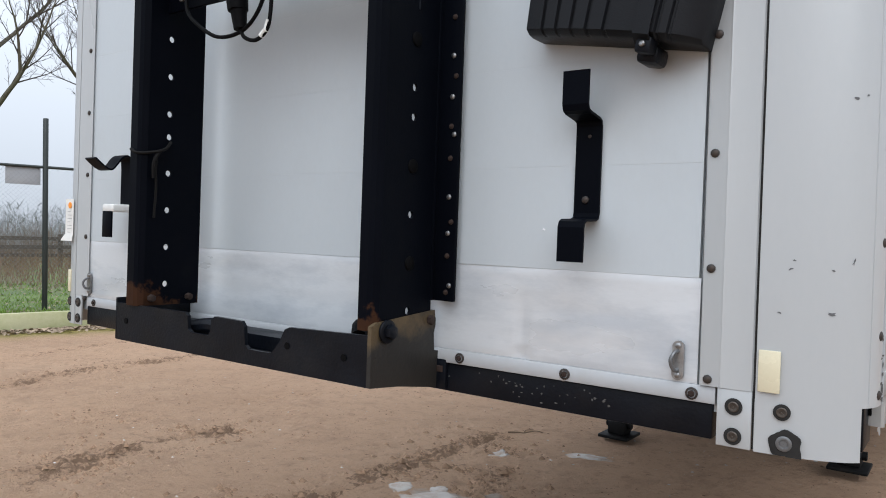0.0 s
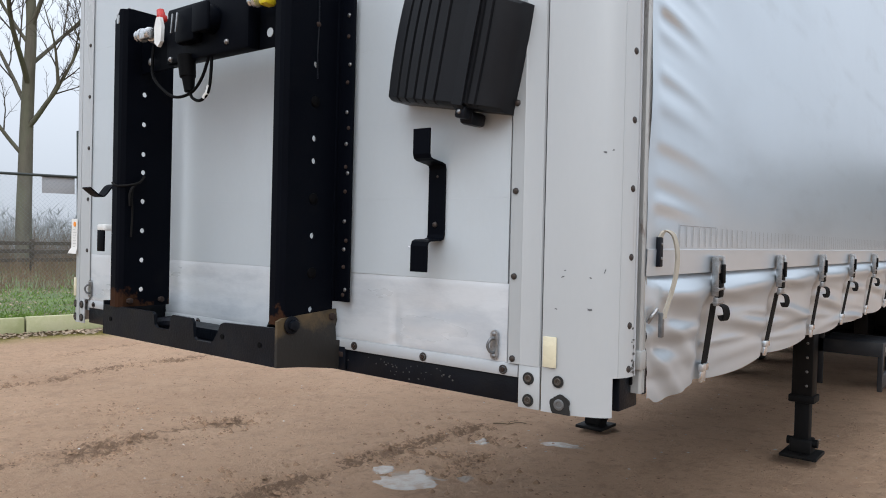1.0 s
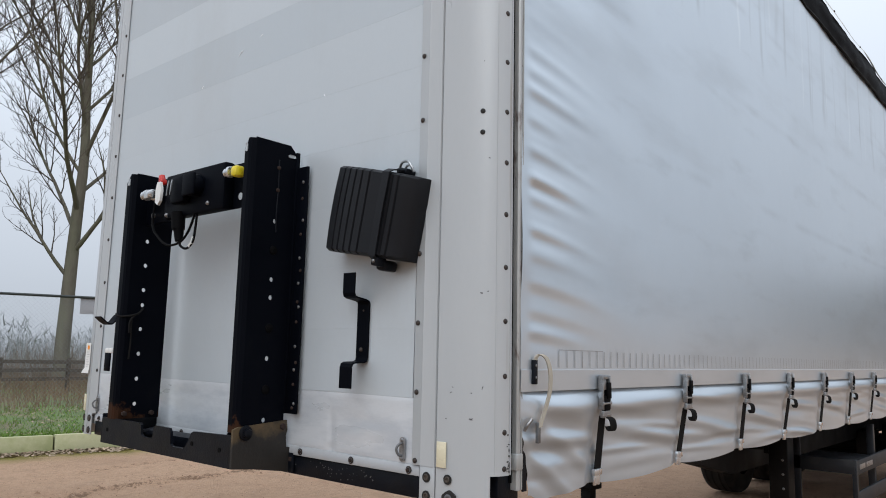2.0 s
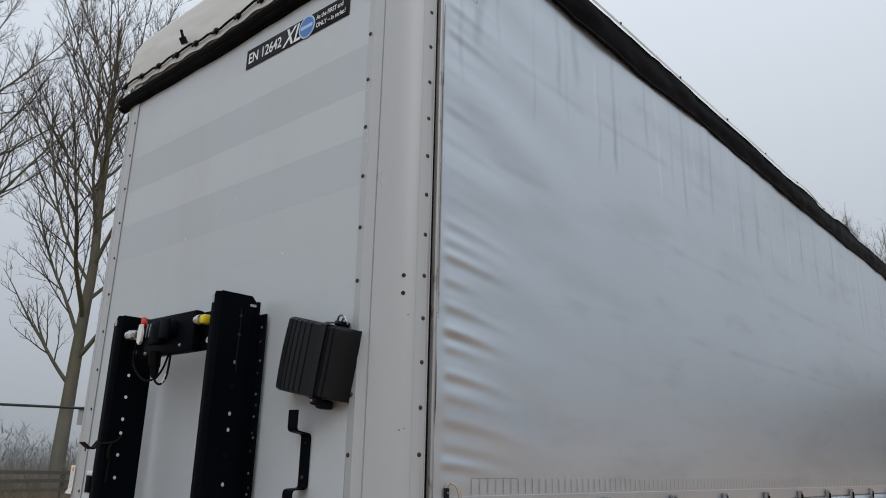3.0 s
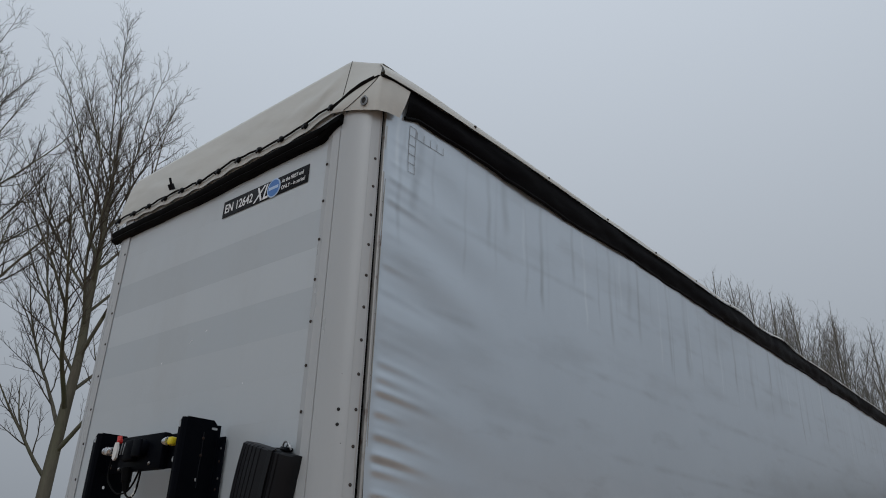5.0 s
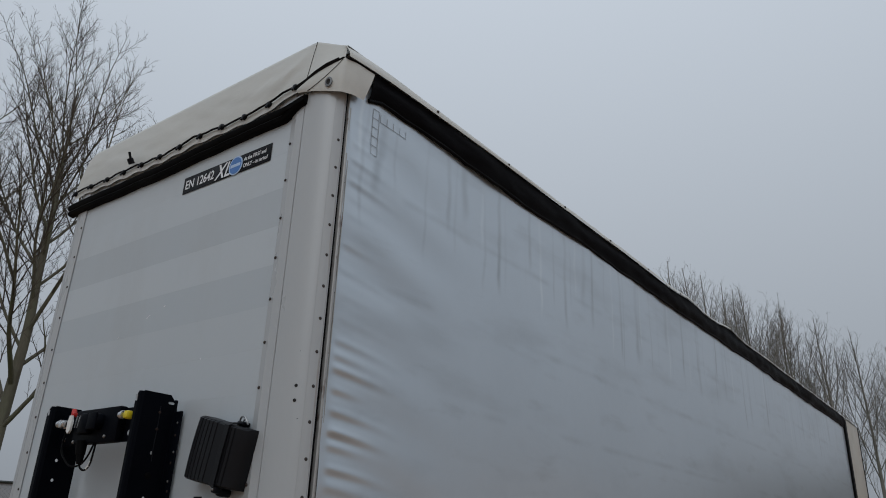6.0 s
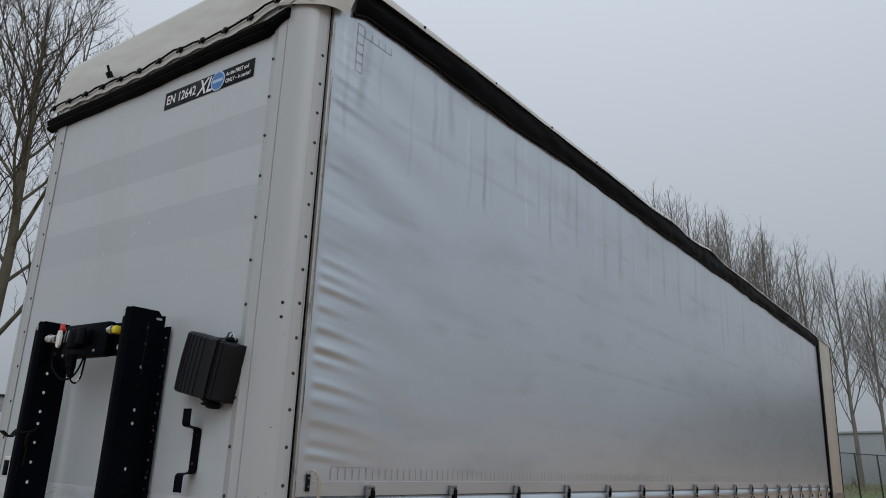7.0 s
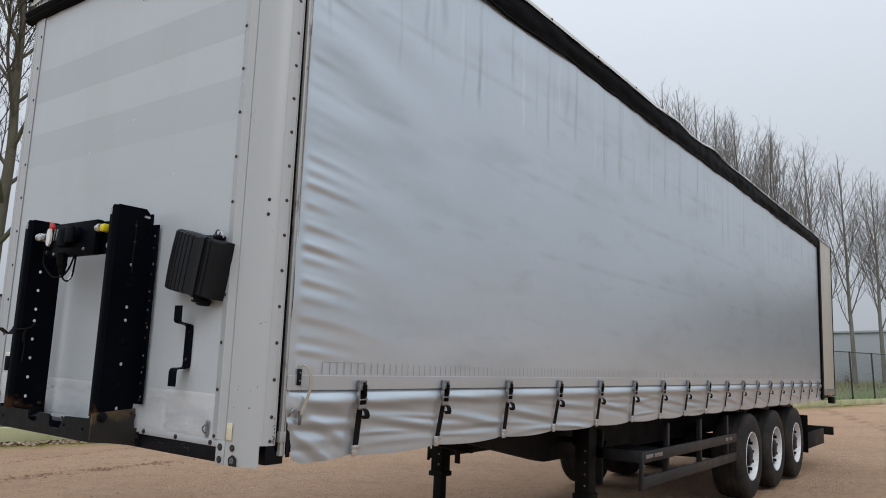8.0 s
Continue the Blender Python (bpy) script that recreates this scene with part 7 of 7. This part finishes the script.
for k in range(BELTS):
    y = BELT0 + PITCH * k
    x0 = curtain_x(y, 1.45) + 0.004
    b = part_data("buckle", buckle_me, None, trailer, "steel over-centre buckle", m=Matrix.Translation((x0, y, 1.447)) @ Matrix.Rotation(rng.uniform(-0.04, 0.04), 4, "X") @ Matrix.Diagonal((1, 1.2, 1, 1)))
    part_data("lever", lever_me, None, b)
    part_data("grip", grip_me, None, b)
    part_data("keeper", keeper_me, None, b)
    hz = hem_z(y)
    dy = 0.006 + rng.uniform(-0.012, 0.012)
    strap_pts = []
    for i in range(9):
        t = i / 8
        z_ = 1.33 + (hz + 0.035 - 1.33) * t
        yy = y + dy * t ** 1.2
        xe = max(curtain_x(y + dy, hz + 0.035) + 0.020, curtain_x(y, 1.25) - 0.004)
        strap_pts.append((max((x0 + 0.003) * (1 - t) + xe * t, curtain_x(yy, z_) + 0.008) - x0, yy - y, z_ - 1.447))
    part("strap", ribbon(bmesh.new(), strap_pts, 0.029, 0.003, (0.12, 0.99, 0)), M["strap"], b, "black webbing strap")
    loop = spline([(0.022, 0.002, -0.12), (0.032, 0.010, -0.128), (0.034, 0.016, -0.15), (0.029, 0.015, -0.165), (0.025, 0.008, -0.162), (0.023, 0.002, -0.15)], 4)
    part("strap_tail", ribbon(bmesh.new(), loop, 0.024, 0.003, (0.35, 0.94, 0)), M["strap"], b, "folded black strap tail")
    hp = Vector(strap_pts[-1])
    bm = box(bmesh.new(), hp.x - 0.007, hp.y - 0.02, hp.z - 0.01, hp.x + 0.008, hp.y + 0.02, hp.z + 0.012, 0.003)
    box(bm, hp.x - 0.006, hp.y - 0.017, hp.z - 0.042, hp.x + 0.002, hp.y + 0.014, hp.z - 0.008, 0.002)
    part("hook", bm, M["chrome"], b, "bright steel strap hook")

# cream carrying strap with dark end plates
pts = spline([(-0.045, 1.655, 1.50), (-0.036, 1.665, 1.526), (-0.022, 1.688, 1.518), (-0.015, 1.70, 1.475), (-0.018, 1.702, 1.42), (-0.026, 1.692, 1.37), (-0.032, 1.680, 1.335), (-0.034, 1.676, 1.315)], 5)
hd = part("hand_strap", ribbon(bmesh.new(), pts, 0.013, 0.005, (0.3, 0.95, 0.1)), M["cream_strap"], trailer, "cream webbing hand strap")
part("end_plate", boxed(curtain_x(1.66, 1.47) + 0.001, 1.648, 1.44, curtain_x(1.66, 1.47) + 0.012, 1.668, 1.512, 0.002), M["black_worn"], hd)
part("end_plate", boxed(-0.046, 1.668, 1.268, -0.035, 1.682, 1.328, 0.002), M["steel_dark"], hd)
for zz in (1.46, 1.495):
    rivet(hd, (curtain_x(1.66, 1.47) + 0.012, 1.658, zz), (1, 0, 0), 0.004, 0.003, "galv", "screw")


# dark flap along the top edge of the side, and the light roof edge with its studs
def top_flap(y, t):
    z0 = 3.815 + 0.014 * fbm(y * 1.1, 2, 5) + 0.014 * fbm(y * 4, 3) + 0.03 * smooth01(1.72, 1.66, 3.4 - y)
    z1 = roof_z(y) + 0.014 - edge_depth(y)
    z_ = z0 + (z1 - z0) * t
    return (SIDE + 0.024 + 0.014 * math.sin(math.pi * t) + 0.010 * fbm(y * 1.6, t * 1.5, 4) + 0.006 * fbm(y * 6, t * 2) - 0.014 * (1 - t), y, z_)


me = grid_mesh("top_flap", steps(1.69, CUR1 + 0.05, 0.05), steps(0, 1, 0.1), top_flap)
flap = part_data("top_flap", me, M["flap"], trailer, "dark weathered tarpaulin flap along the roof edge")
part("hem_roll", tube(bmesh.new(), [Vector(top_flap(y, 0)) for y in steps(1.69, CUR1 + 0.05, 0.1)], 0.011, 7), M["rubber"], flap, "black rolled hem")
me = grid_mesh("roof_edge", steps(1.492, REAR, 0.05), [0, 0.25, 0.5, 0.8, 1.0], lambda y, t: (SIDE + 0.042 - (0.02 + 0.03 * math.exp(-((y - 1.49) / 0.15))) * t * t + 0.004 * fbm(y * 2, t), y, roof_z(y) + 0.008 - edge_depth(y) * (1 - t)))
edge = part_data("roof_edge", me, M["roof_tarp"], trailer, "pale roof edge strip with studs")
for i in range(16):
    y = 2.25 + 0.79 * i
    rivet(edge, (SIDE + 0.04, y, roof_z(y) - 0.02), (1, 0, 0.2), 0.009, 0.007, "rivet", "stud")

# rear frame
part("rear_seal", boxed(SIDE - 0.03, CUR1 - 0.02, 1.13, SIDE + 0.03, CUR1 + 0.13, roof_z(14) - 0.04, 0.01), M["rubber"], trailer, "black rear curtain seal")
rp = part("rear_panel", boxed(SIDE - 0.05, CUR1 + 0.13, 1.20, SIDE + 0.018, REAR, roof_z(15) - 0.03, 0.008), M["door_panel"], trailer, "beige rear corner panel")
part("edge_seal", boxed(SIDE - 0.03, REAR, 1.18, SIDE + 0.024, REAR + 0.06, roof_z(15) - 0.02, 0.006), M["rubber"], rp, "black edge seal")
part("kick_strip", boxed(SIDE + 0.018, CUR1 + 0.14, 1.2, SIDE + 0.024, REAR - 0.02, 1.31, 0.002), M["galv"], rp)
part("rear_wall", boxed(FAR, REAR - 0.03, 1.15, SIDE - 0.05, REAR + 0.02, 4.0), M["door_panel"], trailer)
part("rear_lamp", boxed(SIDE - 0.1, REAR - 0.02, 1.03, SIDE + 0.01, REAR + 0.16, 1.16, 0.02), M["plastic"], trailer, "dark rear lamp bracket")

# ---- running gear ----
CX = -1.30
for x in (CX - 0.45, CX + 0.45):
    pts = [(3.0, 1.09), (3.0, 1.02), (4.0, 0.98), (5.3, 0.72), (REAR - 0.1, 0.72), (REAR - 0.1, 1.09)]
    part("chassis_beam", prism(bmesh.new(), pts, "x", x - 0.06, x + 0.06), M["under"], trailer, "dark painted chassis beam", smooth=False)
for y in (3.3, 4.4, 5.2, 6.6, 8.0, 9.9, 11.2, 12.6, 13.9):
    part("cross_member", boxed(FAR + 0.35, y - 0.04, 1.04, SIDE - 0.35, y + 0.04, 1.139, 0.004), M["under"], trailer)
for x in (SIDE - 0.12, FAR + 0.12):
    part("side_rail", boxed(x - 0.03, 1.62, 1.139, x + 0.03, REAR - 0.05, 1.2, 0.006), M["under"], trailer)


def landing_leg(x, y, drop):
    leg = part("landing_leg", boxed(x - 0.068, y - 0.075, 0.42, x + 0.068, y + 0.075, 1.09, 0.01), M["under"], trailer, "dark steel landing leg with a wide foot")
    part("inner_tube", boxed(x - 0.048, y - 0.05, 0.1 - drop, x + 0.048, y + 0.05, 0.43, 0.008), M["under"], leg)
    bm = box(bmesh.new(), x - 0.12, y - 0.14, 0.005 - drop, x + 0.12, y + 0.14, 0.03 - drop, 0.006)
    box(bm, x - 0.07, y - 0.075, 0.03 - drop, x + 0.07, y + 0.075, 0.13 - drop, 0.012)
    cyl(bm, (x - 0.1, y, 0.1 - drop), (x + 0.1, y, 0.1 - drop), 0.03, 12)
    part("foot", bm, M["under"], leg)
    part("collar", boxed(x - 0.085, y - 0.085, 0.40, x + 0.085, y + 0.085, 0.45, 0.008), M["under"], leg)
    for zz in (0.52, 0.62, 0.72, 0.82):
        rivet(leg, (x + 0.03, y - 0.075, zz), (0, -1, 0), 0.01, 0.006, "galv", "bolt")
    part("gearbox", boxed(x - 0.11, y - 0.06, 0.85, x - 0.02, y + 0.1, 1.0, 0.015), M["under"], leg)
    return leg


landing_leg(-0.56, 5.65, -0.01)
landing_leg(-2.16, 5.65, 0.075)
part("leg_brace", tube(bmesh.new(), [(-0.56, 5.65, 0.9), (-2.16, 5.65, 0.86)], 0.025, 8), M["under"], trailer)
part("leg_brace", tube(bmesh.new(), [(-0.56, 5.72, 0.5), (-0.8, 6.6, 0.8)], 0.025, 8), M["under"], trailer)


def side_guard(x, sg):
    g = part("side_guard", boxed(x - 0.012, 5.86, 0.735, x + 0.012, 8.85, 0.835, 0.004), M["guard"], trailer, "dark grey steel side guard rails")
    part("lower_rail", boxed(x - 0.012, 5.86, 0.515, x + 0.012, 8.85, 0.615, 0.004), M["guard"], g)
    part("end_plate", boxed(x - 0.02 if sg > 0 else x - 0.001, 5.84, 0.5, x + 0.012, 5.88, 0.84, 0.004), M["guard"], g)
    part("end_return", boxed(min(x, x - sg * 0.42), 5.835, 0.74, max(x, x - sg * 0.42), 5.855, 0.84, 0.004), M["guard"], g)
    part("end_return", boxed(min(x - sg * 0.36, x - sg * 0.42), 5.835, 0.51, max(x - sg * 0.36, x - sg * 0.42), 5.855, 1.0, 0.004), M["guard"], g)
    part("top_tray", boxed(min(x - sg * 0.02, x - sg * 0.42), 5.86, 0.79, max(x - sg * 0.02, x - sg * 0.42), 6.5, 0.82, 0.004), M["guard"], g)
    for y in (6.6, 7.6, 8.6):
        part("hanger", boxed(min(x - sg * 0.02, x - sg * 0.07), y - 0.025, 0.52, max(x - sg * 0.02, x - sg * 0.07), y + 0.025, 1.05, 0.004), M["guard"], g)
    return g


guard = side_guard(-0.12, 1)
side_guard(FAR + 0.07, -1)
for y, w in ((6.02, 0.17), (6.24, 0.2), (8.45, 0.1), (8.6, 0.1)):
    part("faded_lettering", boxed(-0.1085, y - w / 2, 0.768, -0.1065, y + w / 2, 0.803, 0.0006), M["galv"], guard, "worn pale lettering bar")

tyre_prof = [(0.30, -0.185), (0.33, -0.192), (0.40, -0.196), (0.47, -0.19), (0.505, -0.175), (0.522, -0.15), (0.527, -0.12), (0.519, -0.117), (0.519, -0.108), (0.527, -0.105), (0.528, -0.05), (0.519, -0.047), (0.519, -0.038), (0.528, -0.035), (0.528, 0.035), (0.519, 0.038), (0.519, 0.047), (0.528, 0.05), (0.527, 0.105), (0.519, 0.108), (0.519, 0.117), (0.527, 0.12), (0.522, 0.15), (0.505, 0.175), (0.47, 0.19), (0.40, 0.196), (0.33, 0.192), (0.30, 0.185)]
rim_prof = [(0.302, 0.178), (0.295, 0.19), (0.285, 0.186), (0.275, 0.12), (0.262, 0.06), (0.235, 0.045), (0.20, 0.06), (0.17, 0.078), (0.14, 0.082), (0.135, 0.07)]
hub_prof = [(0.135, 0.06), (0.13, 0.14), (0.115, 0.16), (0.09, 0.17), (0.0005, 0.172)]
tyre_me = auto_smooth(mesh_of("tyre", lathe_x(bmesh.new(), tyre_prof, (0, 0, 0), 44)))
rim_me = auto_smooth(mesh_of("rim", lathe_x(bmesh.new(), rim_prof, (0, 0, 0), 36)))
hub_me = auto_smooth(mesh_of("hub", lathe_x(bmesh.new(), hub_prof, (0, 0, 0), 28)))
nut_me = auto_smooth(mesh_of("nut", cyl(bmesh.new(), (0, 0, 0), (0.1, 0, 0), 0.021, 6, bevel=0.003)))
for me, mt in ((tyre_me, "tyre"), (rim_me, "rim"), (hub_me, "black_worn"), (nut_me, "black_worn")):
    me.materials.append(M[mt])


def wheel(x, y, z, out):
    m = Matrix.Translation((x, y, z)) @ (Matrix.Identity(4) if out > 0 else Matrix.Rotation(math.pi, 4, "Z"))
    t = part_data("wheel", tyre_me, None, trailer, "dusty truck tyre on a white rim", m=m)
    part_data("rim", rim_me, None, t, "white steel rim")
    part_data("hub", hub_me, None, t, "black hub")
    for k in range(10):
        a = 2 * math.pi * k / 10 + 0.2
        part_data("nut", nut_me, None, t, m=Matrix.Translation((0.055, 0.195 * math.cos(a), 0.195 * math.sin(a))))


for y in (9.43, 10.74, 12.05):
    wheel(SIDE - 0.21, y, 0.525, 1)
    wheel(FAR + 0.21, y, 0.435, -1)
    part("axle", cyl(bmesh.new(), (FAR + 0.3, y, 0.44), (SIDE - 0.3, y, 0.52), 0.07, 14), M["under"], trailer, "dark axle tube")
    part("spring_hanger", boxed(SIDE - 0.75, y - 0.4, 0.55, SIDE - 0.62, y + 0.1, 0.8, 0.01), M["under"], trailer)
part("mud_flap", boxed(SIDE - 0.42, 12.95, 0.3, SIDE - 0.03, 12.965, 0.9, 0.003), M["rubber"], trailer, "black rubber mud flap")
part("side_skirt", boxed(SIDE - 0.06, 13.0, 0.36, SIDE - 0.035, 14.4, 0.62, 0.004), M["under"], trailer, "dark lower side panel")
part("rear_bumper", boxed(FAR + 0.05, REAR - 0.05, 0.45, SIDE - 0.02, REAR + 0.03, 0.6, 0.01), M["under"], trailer, "dark underrun bumper")
for x in (CX - 0.5, CX + 0.5):
    part("bumper_arm", boxed(x - 0.04, REAR - 0.1, 0.5, x + 0.04, REAR - 0.04, 0.95, 0.004), M["under"], trailer)
